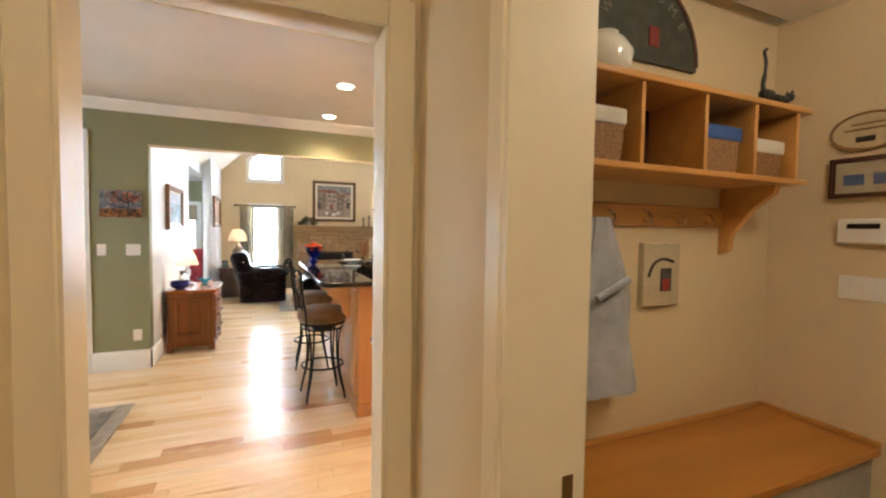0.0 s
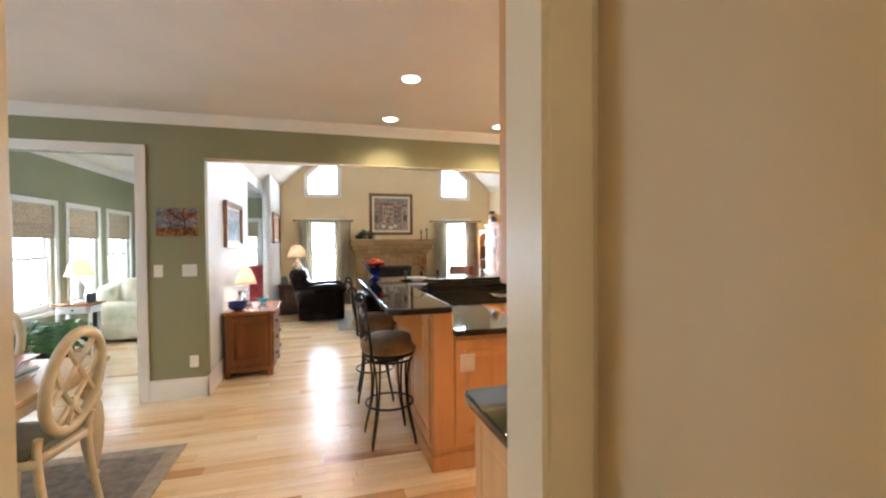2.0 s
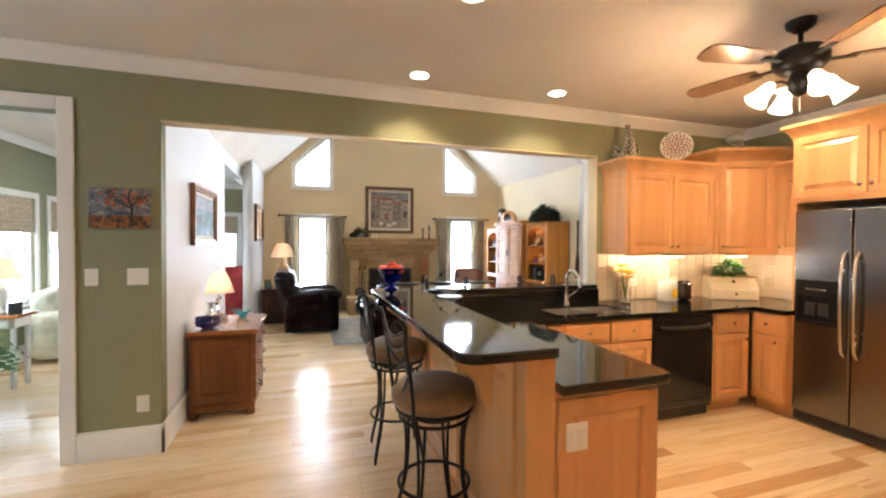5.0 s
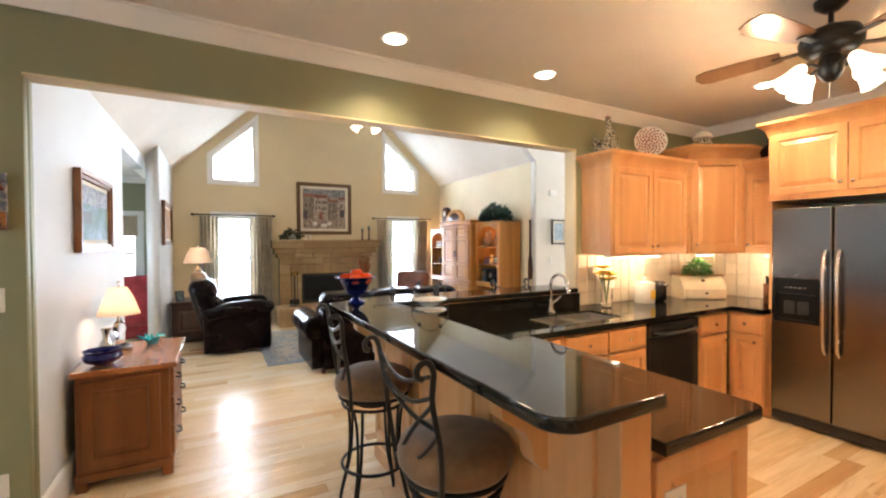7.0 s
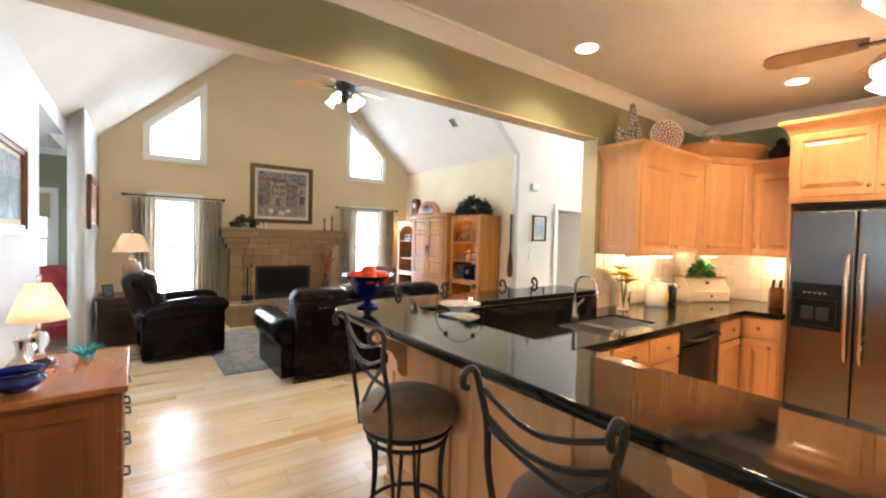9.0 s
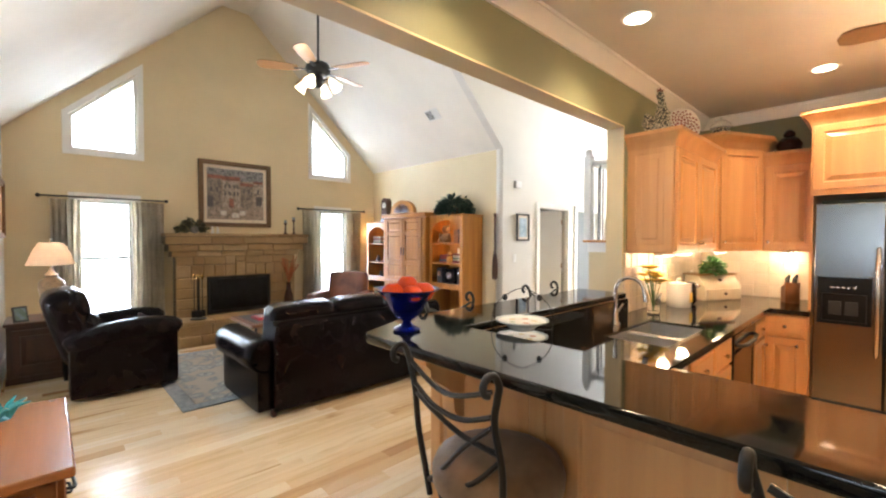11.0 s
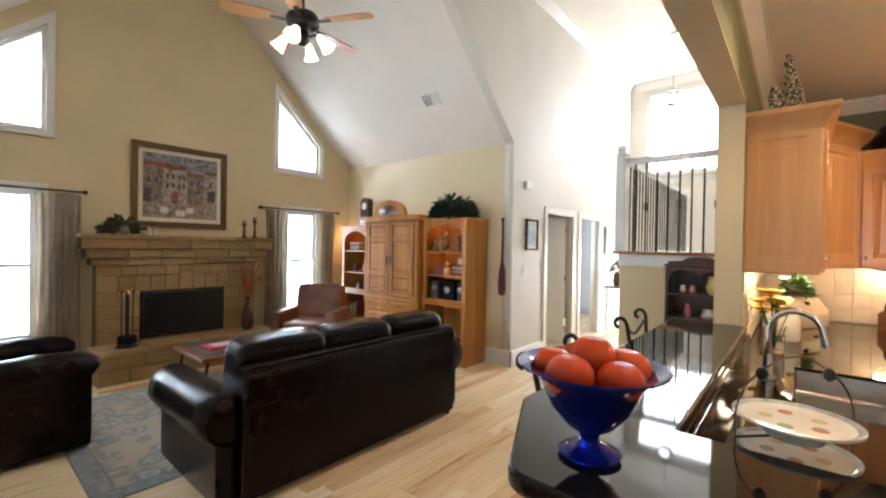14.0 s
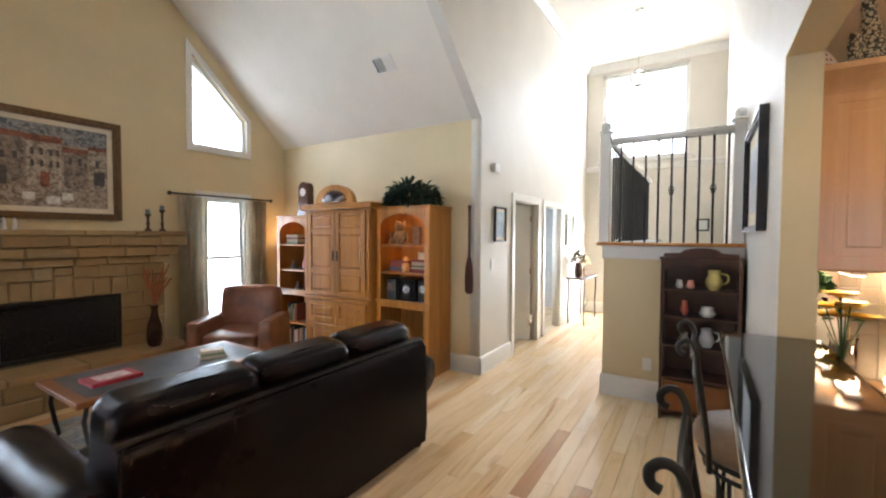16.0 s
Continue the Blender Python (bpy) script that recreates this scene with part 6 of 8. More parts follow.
# ceiling fans
def ceiling_fan(label, at, rod, blade_r, blade_mat, turn, blades=5, scale=1.0, drop=0.0, watts=10):
    """Hub at the origin; rod metres up to the ceiling; tulip glass lights below."""
    f = thing("ceiling_fan", label, "ceiling fan", "ceiling fans", at, turn)
    part("rod", tube(B(), [(0, 0, 0.05), (0, 0, rod)], 0.012, 10), IRON, f)
    part("canopy", lathe(B(), [(0.03, rod - 0.06), (0.065, rod - 0.03), (0.07, rod)], 20), IRON, f)
    part("motor", lathe(B(), [(0.03, -0.06), (0.09, -0.055), (0.125, -0.02), (0.13, 0.02), (0.11, 0.06), (0.05, 0.085), (0.02, 0.10)], 28), IRON, f, "dark bronze motor housing")
    part("light_hub", lathe(B(), [(0.012, -0.19), (0.03, -0.18), (0.05, -0.15), (0.055, -0.10), (0.04, -0.06)], 20), IRON, f)
    for k in range(blades):
        a = k * math.tau / blades
        m = Matrix.Rotation(a, 4, 'Z')
        bm = B()
        outline = [(0.20, -0.045), (0.30, -0.06), (blade_r - 0.06, -0.07), (blade_r - 0.015, -0.05), (blade_r, 0.0), (blade_r - 0.015, 0.05), (blade_r - 0.06, 0.07), (0.30, 0.06), (0.20, 0.045)]
        prism(bm, outline, "z", -0.004, 0.004)
        bm.transform(m @ Matrix.Translation((0, 0, 0.0)) @ Matrix.Rotation(radians(12), 4, 'X'))
        b = part("blade", bm, blade_mat, f)
        bm = box(B(), 0.10, 0.24, -0.02, 0.02, -0.012, -0.004, 0.003)
        bm.transform(m)
        part("blade_iron", bm, IRON, b)
    for k in range(4):
        a = k * math.tau / 4 + 0.5
        m = Matrix.Rotation(a, 4, 'Z')
        bm = tube(B(), [(0.04, 0, -0.12), (0.09, 0, -0.10), (0.13, 0, -0.11)], 0.008, 8)
        bm.transform(m)
        arm = part("lamp_arm", bm, IRON, f)
        bm = lathe(B(), [(0.018, 0.0), (0.03, 0.02), (0.038, 0.06), (0.048, 0.10), (0.06, 0.125), (0.055, 0.125), (0.04, 0.09), (0.015, 0.02)], 18)
        bm.transform(m @ Matrix.Translation((0.13, 0, -0.11)) @ Matrix.Rotation(radians(140), 4, 'Y'))
        part("glass_shade", bm, TULIP, arm, "lit frosted tulip glass")
        bx = 0.13 + 0.155 * math.sin(radians(140))
        wx = math.cos(a + radians(turn)) * bx
        wy = math.sin(a + radians(turn)) * bx
        lamp_light(at[0] + wx, at[1] + wy, at[2] - 0.11 - 0.12, watts, (1, 0.64, 0.33), 0.03)
    part("pull_chain", tube(B(), [(0.03, 0, -0.18), (0.03, 0, -0.27)], 0.002, 5), CHROME, f)
    return f


TULIP = glow("lit_frosted_glass", (1.0, 0.84, 0.60), 3.6)
BLADE = wood("light_oak_fan_blade", (0.33, 0.17, 0.07), (0.48, 0.28, 0.13), 0.35, 0, 14)
DBLADE = wood("dark_oak_fan_blade", (0.10, 0.05, 0.025), (0.2, 0.11, 0.055), 0.3, 0, 14)
ceiling_fan("bronze ceiling fan with light wood blades under the vault", (2.02, 8.05, 3.24), RIDGE - 3.24, 0.60, BLADE, 10, watts=3)
ceiling_fan("bronze kitchen ceiling fan with dark blades and lit tulip glasses", (2.93, 3.48, 2.47), CEIL_K - 2.47, 0.62, DBLADE, 28, watts=16)

# recessed lights; first and last are unseen, added for island end and dining corner
CANLIT = glow("lit_downlight_lens", (1.0, 0.86, 0.62), 10.0)
for x, y in ((1.13, 2.5), (1.13, 3.82), (1.14, 4.88), (2.30, 4.87), (3.96, 4.22), (-2.0, 3.2)):
    d = thing("recessed_light", "one of six lit recessed downlights, two of them unseen additions", "downlight", "recessed lights", at=(x, y, CEIL_K))
    bm = lathe(B(), [(0.062, -0.004), (0.085, -0.006), (0.09, -0.001), (0.062, -0.001)], 28)
    part("trim_ring", bm, WHITEPL, d)
    part("lens", lathe(B(), [(0.001, -0.0075), (0.064, -0.0075), (0.064, -0.0045)], 28), CANLIT, d)
    lamp_light(x, y, CEIL_K - 0.03, 34 if x > 0 else 16, (1, 0.72, 0.43), 0.06, 130)
# lights under the wall cabinets
for x, y in ((3.3, 5.05), (3.75, 5.05), (4.45, 4.95), (4.75, 4.5)):
    lb = thing("cabinet_light", "slim lit lamp under the wall cabinet", "cabinet light", "cabinet lights", at=(x, y, 1.355))
    part("housing", box(B(), -0.12, 0.12, -0.03, 0.03, -0.018, 0.0, 0.004), WHITEPL, lb)
    part("lens", box(B(), -0.11, 0.11, -0.022, 0.022, -0.022, -0.018, 0.001), CANLIT, lb)
    lamp_light(x, y, 1.315, 5.2, (1, 0.72, 0.42), 0.04)

# ---- bar stools ----
SUEDE = cloth("brown_suede_seat", (0.165, 0.092, 0.042), (0.26, 0.16, 0.085), 600, 0.2, 0.5, 5)


def bar_stool(label, at, rz):
    """Local: the sitter faces +x, the back stands at -x."""
    s = thing("bar_stool", label, "bar stool", "bar stools", at, rz)
    part("seat", lathe(B(), [(0.15, 0.66), (0.19, 0.667), (0.21, 0.695), (0.213, 0.73), (0.20, 0.762), (0.15, 0.785), (0.06, 0.795), (0.001, 0.796)], 32), SUEDE, s, "round brown suede cushion")
    bm = tube(B(), [(0.185 * math.cos(k * math.tau / 32), 0.185 * math.sin(k * math.tau / 32), 0.655) for k in range(32)], 0.010, 8, True)
    part("seat_ring", bm, IRON, s)
    part("swivel", lathe(B(), [(0.10, 0.60), (0.10, 0.625), (0.06, 0.64), (0.06, 0.66)], 20), IRON, s)
    bm = tube(B(), [(0.17 * math.cos(k * math.tau / 32), 0.17 * math.sin(k * math.tau / 32), 0.61) for k in range(32)], 0.009, 8, True)
    part("lower_ring", bm, IRON, s)
    bm = tube(B(), [(0.175 * math.cos(k * math.tau / 32), 0.175 * math.sin(k * math.tau / 32), 0.28) for k in range(32)], 0.009, 8, True)
    part("foot_ring", bm, IRON, s)
    for k in range(4):
        a = math.pi / 4 + k * math.pi / 2
        for w in (-0.10, 0.10):
            q = [(0.165 * math.cos(a + w * 1.6), 0.165 * math.sin(a + w * 1.6), 0.61), (0.15 * math.cos(a + w), 0.15 * math.sin(a + w), 0.48), (0.16 * math.cos(a + w * .5), 0.16 * math.sin(a + w * .5), 0.28), (0.215 * math.cos(a + w * .2), 0.215 * math.sin(a + w * .2), 0.06), (0.225 * math.cos(a), 0.225 * math.sin(a), 0.0)]
            part("leg_bar", tube(B(), bezier(q, 5), 0.008, 6), IRON, s)
    def bk(y, z):
        return (-0.17 - 0.07 * max(0.0, z - 0.66) / 0.5 + 0.45 * y * y, y, z)
    for sy in (-1, 1):
        px, py, pz = bk(sy * 0.20, 1.09)
        q = [bk(sy * 0.15, 0.63), bk(sy * 0.17, 0.72), bk(sy * 0.185, 0.85), bk(sy * 0.175, 0.98), bk(sy * 0.19, 1.05), (px, py, pz), (px - 0.014, py, 1.118), (px - 0.036, py, 1.124), (px - 0.055, py, 1.108), (px - 0.054, py, 1.085), (px - 0.038, py, 1.076)]
        part("back_upright", tube(B(), bezier(q, 6), 0.010, 8), IRON, s)
    for q in ([(-0.175, 1.07), (-0.08, 1.035), (0.0, 1.02), (0.08, 1.035), (0.175, 1.07)], [(-0.167, 1.0), (-0.08, 0.965), (0.0, 0.955), (0.08, 0.965), (0.167, 1.0)],
              [(-0.18, 0.90), (-0.06, 0.91), (0.06, 0.94), (0.165, 0.97)], [(-0.165, 0.97), (-0.05, 0.87), (0.06, 0.76), (0.15, 0.68)], [(-0.18, 0.88), (-0.08, 0.78), (0.03, 0.72), (0.16, 0.68)]):
        part("back_strap", tube(B(), bezier([bk(y, z) for y, z in q], 5), 0.008, 6), IRON, s)
    return s


bar_stool("black iron bar stool with brown suede seat at the bar end", (0.955, 3.87, 0), 4)
bar_stool("black iron bar stool with brown suede seat by the corbel", (0.95, 4.755, 0), -4)
bar_stool("black iron swivel bar stool with brown seat on the living side", (1.64, 5.445, 0), -88)
bar_stool("black iron swivel bar stool with brown seat near the bookshelf", (2.62, 5.445, 0), -88)

# ---- things on the bar and counters ----
fb = thing("fruit_bowl", "cobalt blue footed glass bowl holding tomatoes on the bar", "bowl", at=(1.02, 5.31, 1.071))
bm = lathe(B(), [(0.055, 0), (0.06, 0.008), (0.03, 0.022), (0.018, 0.035), (0.02, 0.045), (0.045, 0.06), (0.075, 0.095), (0.098, 0.145), (0.118, 0.168), (0.142, 0.176), (0.143, 0.18), (0.116, 0.175), (0.09, 0.148), (0.068, 0.10), (0.03, 0.07)], 36)
part("glass", bm, COBALT, fb)
nt = Nodes("tomato_skin", 0.25, spec=0.35)
ot = nt.add("ShaderNodeObjectInfo")
nt.color(nt.mix(nt.noise(nt.coords(), 9, 3), nt.ramp(ot.outputs["Random"], (0.0, (0.42, 0.028, 0.004)), (1.0, (0.56, 0.075, 0.008))), (0.48, 0.045, 0.006)))
for dx, dy, dz, r in ((-0.058, 0.02, 0.166, 0.050), (0.05, -0.05, 0.168, 0.052), (0.055, 0.048, 0.168, 0.047), (-0.02, -0.062, 0.164, 0.046), (0.005, 0.0, 0.198, 0.046), (-0.008, 0.076, 0.166, 0.045)):
    tm = thing("tomato", "ripe red-orange tomato in the blue bowl", "tomato", "tomatoes in the bowl", at=(1.02 + dx, 5.31 + dy, 1.071 + dz))
    r *= 0.93
    bm = ball(B(), 0, 0, 0, r, 1, 1, 0.86, 24, 16)
    for v in bm.verts:
        a = math.atan2(v.co.y, v.co.x)
        v.co.xy *= 1 + 0.025 * math.cos(5 * a)
        v.co.z -= 0.005 * math.exp(-(v.co.xy.length / (r * 0.3)) ** 2) * (1 if v.co.z > 0 else 0)
    part("flesh", bm, nt.m, tm)
    part("stem_scar", tube(B(), [(0, 0, r * 0.60), (0, 0, r * 0.64)], 0.003, 6), CHERRY, tm)
CHINA = plain("glazed_white_china", (0.74, 0.72, 0.66), 0.12, 0, 0.04, 10, 0.0)
RIMBLUE = plain("grey_blue_glazed_rim", (0.40, 0.44, 0.44), 0.15, 0, 0.3, 30)


def china_plate(parent, z, r, turn):
    """A china plate with a coloured rim and brushed flowers."""
    t = part("plate", lathe(B(), [(0.05, z - 0.025), (r * 0.6, z - 0.004), (r, z + 0.016), (r, z + 0.021), (r * 0.86, z + 0.0135), (0.004, z + 0.006)], 40), RIMBLUE, parent, "china plate with a grey-blue glazed rim")
    part("well", lathe(B(), [(r * 0.89, z + 0.013), (r * 0.88, z + 0.0165), (r * 0.6, z + 0.0125), (0.004, z + 0.0085)], 40), CHINA, t, "white glazed centre")
    for k, c in enumerate(((0.50, 0.24, 0.18), (0.60, 0.50, 0.30), (0.36, 0.42, 0.32), (0.50, 0.28, 0.22), (0.60, 0.50, 0.32))):
        a = k * 1.257 + turn
        part("painted_flower", lathe(B(), [(0.017, z + 0.010), (0.014, z + 0.0140), (0.002, z + 0.0145)], 10, r * 0.45 * math.cos(a), r * 0.45 * math.sin(a)), plain("flower_glaze", c, 0.2), t)


ps = thing("plate_stand", "two-tier iron plate stand holding flower-painted china plates", "plate stand", at=(1.42, 5.0, 0.911), rz=-50)
china_plate(ps, 0.108, 0.112, 0.3)
china_plate(ps, 0.178, 0.116, 1.2)
part("base_ring", tube(B(), [(0.128 * math.cos(math.tau * k / 24), 0.128 * math.sin(math.tau * k / 24), 0.005) for k in range(25)], 0.004, 6), IRON, ps)
part("handle", tube(B(), bezier([(-0.129, 0, 0.005), (-0.13, 0, 0.11), (-0.13, 0, 0.22), (-0.09, 0, 0.29), (0, 0, 0.335), (0.09, 0, 0.29), (0.13, 0, 0.22), (0.13, 0, 0.11), (0.129, 0, 0.005)], 4), 0.002, 6), IRON, ps)
for z in (0.083, 0.153):
    part("plate_rest", tube(B(), [(-0.13, 0, z), (0, 0.02, z - 0.003), (0.13, 0, z)], 0.003, 6), IRON, ps)
for sx in (-0.075, 0.075):
    part("scroll", lathe(B(), [(0.003, 0.28), (0.011, 0.287), (0.013, 0.297), (0.008, 0.307), (0.002, 0.31)], 12, sx, 0), IRON, ps)
fw_ = thing("flower_vase", "clear glass vase of yellow lilies on the counter", "vase", at=(3.21, 5.09, 0.911))
part("vase", lathe(B(), [(0.04, 0), (0.045, 0.01), (0.05, 0.08), (0.045, 0.12), (0.055, 0.15), (0.052, 0.15), (0.042, 0.12), (0.045, 0.02), (0.01, 0.015)], 24), GLASS, fw_)
YEL = plain("yellow_lily_petal", (0.80, 0.52, 0.03), 0.5, 0, 0.15, 20)
rnd = random.Random(9)
for k in range(10):
    a, s, h = k * 2.4, rnd.uniform(0.02, 0.085), rnd.uniform(0.21, 0.34)
    x, y = s * math.cos(a), s * math.sin(a)
    part("stem", tube(B(), bezier([(0, 0, 0.02), (x * 0.4, y * 0.4, h * 0.5), (x, y, h)], 4), 0.0028, 6), FERN, fw_)
    bm = B()
    for q in range(6):
        b = q * math.tau / 6
        o = Vector((math.cos(b), math.sin(b), 0.5))
        sd = Vector((-math.sin(b), math.cos(b), 0)) * 0.024
        p = Vector((x, y, h))
        v = [bm.verts.new(w) for w in (p, p + o * 0.04 + sd * 1.5, p + o * 0.075 + Vector((0, 0, -0.012)), p + o * 0.04 - sd * 1.5)]
        bm.faces.new((v[0], v[1], v[2]))
        bm.faces.new((v[0], v[2], v[3]))
    part("bloom", bm, YEL, fw_)
part("leaves", leaf_clump(B(), 0, 0, 0.20, 0.06, 0.05, 0.08, 8, 0.05, 21, 0.0), FERN, fw_)
cn = thing("canister", "white ceramic canister painted with a yellow pear", "canister", at=(3.68, 5.06, 0.911))
part("jar", lathe(B(), [(0.085, 0), (0.09, 0.01), (0.09, 0.17), (0.085, 0.18)], 28), CHINA, cn)
part("lid", lathe(B(), [(0.092, 0.18), (0.092, 0.19), (0.03, 0.20), (0.016, 0.205), (0.02, 0.225), (0.004, 0.235)], 24), CHINA, cn)
part("painted_pear", loops(B(), [(-0.03, 0.03, 0.04, 0.12, -0.088), (-0.03, 0.03, 0.04, 0.12, -0.0915), (-0.02, 0.02, 0.05, 0.11, -0.0925)]), YEL, cn)
op = thing("can_opener", "black electric can opener on the counter", "appliance", at=(3.88, 5.05, 0.911))
part("body", puff(B(), -0.05, 0.05, -0.06, 0.06, 0.0, 0.19, 0.6, 8), BLACKGLOSS, op)
part("lever", box(B(), -0.02, 0.02, -0.09, -0.05, 0.15, 0.17, 0.005), CHROME, op)
bb = thing("bread_box", "cream wooden bread box with a drop front on the counter", "bread box", at=(4.20, 5.02, 0.911), rz=-28)
prof = [(-0.02, 0.0), (0.20, 0.0), (0.20, 0.22), (0.06, 0.22), (-0.02, 0.12)]
part("body", prism(B(), prof, "x", 0.0, 0.42), IVORY, bb)
part("lid", box(B(), -0.012, 0.432, 0.03, 0.21, 0.22, 0.235, 0.004), plain("honey_wood_lid", (0.40, 0.22, 0.09), 0.4), bb)
part("drawer_front", box(B(), 0.02, 0.40, -0.032, -0.018, 0.01, 0.10, 0.003), IVORY, bb)
part("knob", knob_mesh(0.21, -0.03, 0.06, 0.012), DARKWOOD, bb)
part("latch", box(B(), 0.20, 0.22, 0.0, 0.03, 0.165, 0.19, 0.003), DARKWOOD, bb)
bp = thing("counter_plant", "small bright green plant on the bread box", "plant", at=(4.42, 5.0, 1.146))
part("leaves", leaf_clump(B(), 0, 0, 0.02, 0.16, 0.07, 0.11, 220, 0.06, 31, 0.2), FERN, bp)
part("pot", box(B(), -0.10, 0.10, -0.04, 0.04, 0.0, 0.035, 0.006), CHERRY, bp)
kb = thing("knife_block", "wooden knife block full of black-handled knives", "knife block", at=(4.62, 4.46, 0.911), rz=20)
part("block", prism(B(), [(-0.07, 0.0), (0.07, 0.0), (0.07, 0.12), (-0.07, 0.18)], "y", -0.05, 0.05), CHERRY, kb)
for k in range(8):
    x, y = -0.045 + 0.03 * (k % 4), -0.025 + 0.05 * (k // 4)
    part("knife_handle", tube(B(), [(x, y, 0.15 - x * 0.4), (x - 0.03, y, 0.23 - x * 0.4)], [0.008, 0.010], 6), BLACKMAT, kb)
for x, y, turnd in ((3.42, KY - 0.014, 0), (4.55, KY - 0.014, 0)):
    o = thing("wall_outlet", "cream duplex outlet on the backsplash", "outlet", "outlets", at=(x, y, 1.10), rz=turnd)
    part("plate", box(B(), -0.035, 0.035, -0.006, 0.0, -0.055, 0.055, 0.003), WHITEPL, o)
    for dz in (-0.022, 0.022):
        part("socket", box(B(), -0.015, 0.015, -0.008, -0.006, dz - 0.014, dz + 0.014, 0.003), IVORY, o)

# on top of the wall cabinets
nro = Nodes("speckled_black_and_cream_glaze", 0.35)
vro = nro.add("ShaderNodeTexVoronoi", Scale=75.0)
nro.link(nro.coords(), vro.inputs["Vector"])
nro.color(nro.ramp(vro.outputs["Distance"], (0.42, (0.60, 0.55, 0.42)), (0.56, (0.06, 0.06, 0.05))))
ROOSTER = nro.m
BRICKRED = plain("brick_red_glaze", (0.2, 0.05, 0.03), 0.5)
for x, y, z, h, lb in ((3.17, 5.06, 2.225, 0.34, "tall speckled rooster figurine on the wall cabinet"), (3.31, 5.08, 2.225, 0.17, "small speckled hen figurine on the wall cabinet")):
    o = thing("figurine", lb, "figurine", "cabinet-top ornaments", at=(x, y, z), rz=-35)
    k = h / 0.34
    bm = lathe(B(), [(0.085 * k, 0), (0.09 * k, 0.012 * k), (0.07 * k, 0.06 * k), (0.052 * k, 0.13 * k), (0.034 * k, 0.20 * k), (0.024 * k, 0.25 * k), (0.028 * k, 0.285 * k), (0.02 * k, 0.31 * k), (0.004, 0.32 * k)], 20)
    for v in bm.verts:
        v.co.x += 0.03 * k * math.sin(math.pi * v.co.z / h)
    part("body", bm, ROOSTER, o)
    part("tail", prism(B(), [(-0.03 * k, 0.05 * k), (-0.10 * k, 0.03 * k), (-0.125 * k, 0.08 * k), (-0.10 * k, 0.15 * k), (-0.05 * k, 0.13 * k)], "y", -0.012, 0.012), ROOSTER, o)
    part("comb", prism(B(), [(-0.01 * k, 0.30 * k), (0.03 * k, 0.30 * k), (0.035 * k, 0.335 * k), (0.02 * k, 0.322 * k), (0.012 * k, 0.345 * k), (0.0, 0.325 * k), (-0.012 * k, 0.335 * k)], "y", -0.005, 0.005), BRICKRED, o)
    part("beak", lathe(B(), [(0.008 * k, 0.27 * k), (0.006 * k, 0.28 * k), (0.001, 0.288 * k)], 8, 0.035 * k, 0), YEL, o)
o = thing("mushroom_jar", "grey mushroom-shaped jar on the corner cabinet", "jar", "cabinet-top ornaments", at=(4.40, 4.95, 2.365))
part("body", lathe(B(), [(0.06, 0), (0.075, 0.02), (0.08, 0.06), (0.06, 0.11), (0.05, 0.12)], 24), ROOSTER, o)
part("lid", lathe(B(), [(0.085, 0.115), (0.09, 0.125), (0.075, 0.155), (0.035, 0.18), (0.012, 0.185), (0.014, 0.20), (0.003, 0.21)], 24), CHINA, o)
dp = thing("display_plate", "cream plate covered with dark red berries on a stand", "plate", at=(3.80, 5.09, 2.225), rz=-40)
bm = lathe(B(), [(0.06, 0.0), (0.09, 0.006), (0.145, 0.018), (0.145, 0.023), (0.09, 0.012), (0.01, 0.008)], 36)
bm.transform(Matrix.Translation((0, 0, 0.19)) @ Matrix.Rotation(radians(80), 4, 'X'))
dpp = part("plate", bm, CHINA, dp)
part("stand", prism(B(), [(-0.05, 0.0), (0.05, 0.0), (0.035, 0.05), (-0.035, 0.05)], "y", -0.04, 0.06), DARKWOOD, dp)
rnd = random.Random(2)
BERRY = plain("dark_red_glaze", (0.22, 0.03, 0.025), 0.3)
bm = B()
for k in range(70):
    a, r = k * 2.39996, 0.132 * math.sqrt((k + 0.5) / 70)
    q = lathe(B(), [(0.0115, 0.0), (0.0105, 0.0012), (0.001, 0.0016)], 7, r * math.cos(a), r * math.sin(a), 0.0105 + max(0.0, r - 0.085) * 0.2)
    me_ = bpy.data.meshes.new("berry")
    q.to_mesh(me_)
    q.free()
    bm.from_mesh(me_)
    bpy.data.meshes.remove(me_)
bm.transform(Matrix.Translation((0, 0, 0.19)) @ Matrix.Rotation(radians(80), 4, 'X'))
part("berry_glaze", bm, BERRY, dpp)
jg = thing("dark_jug", "dark brown glazed gourd jug on the wall cabinet", "jug", at=(4.72, 4.50, 2.225))
part("body", lathe(B(), [(0.05, 0), (0.085, 0.03), (0.095, 0.08), (0.07, 0.125), (0.04, 0.15), (0.045, 0.175), (0.03, 0.20), (0.012, 0.215)], 22), plain("dark_brown_glaze", (0.03, 0.012, 0.01), 0.15), jg)
part("handle", tube(B(), bezier([(0.04, 0, 0.17), (0.09, 0, 0.16), (0.10, 0, 0.11), (0.085, 0, 0.08)], 4), 0.009, 8), bpy.data.materials["dark_brown_glaze"], jg)

# switches and outlets
def switch(x, y, z, w, label, rz=0, n=1, category="light switch"):
    s = thing("light_switch" if category == "light switch" else "wall_outlet", label, category, "switches and outlets", at=(x, y, z), rz=rz)
    part("plate", box(B(), -w / 2, w / 2, -0.006, 0.0, -0.057, 0.057, 0.003), WHITEPL, s)
    for k in range(n):
        cx = (k - (n - 1) / 2) * 0.045
        part("rocker", box(B(), cx - 0.015, cx + 0.015, -0.010, -0.006, -0.03, 0.03, 0.003), WHITEPL, s)


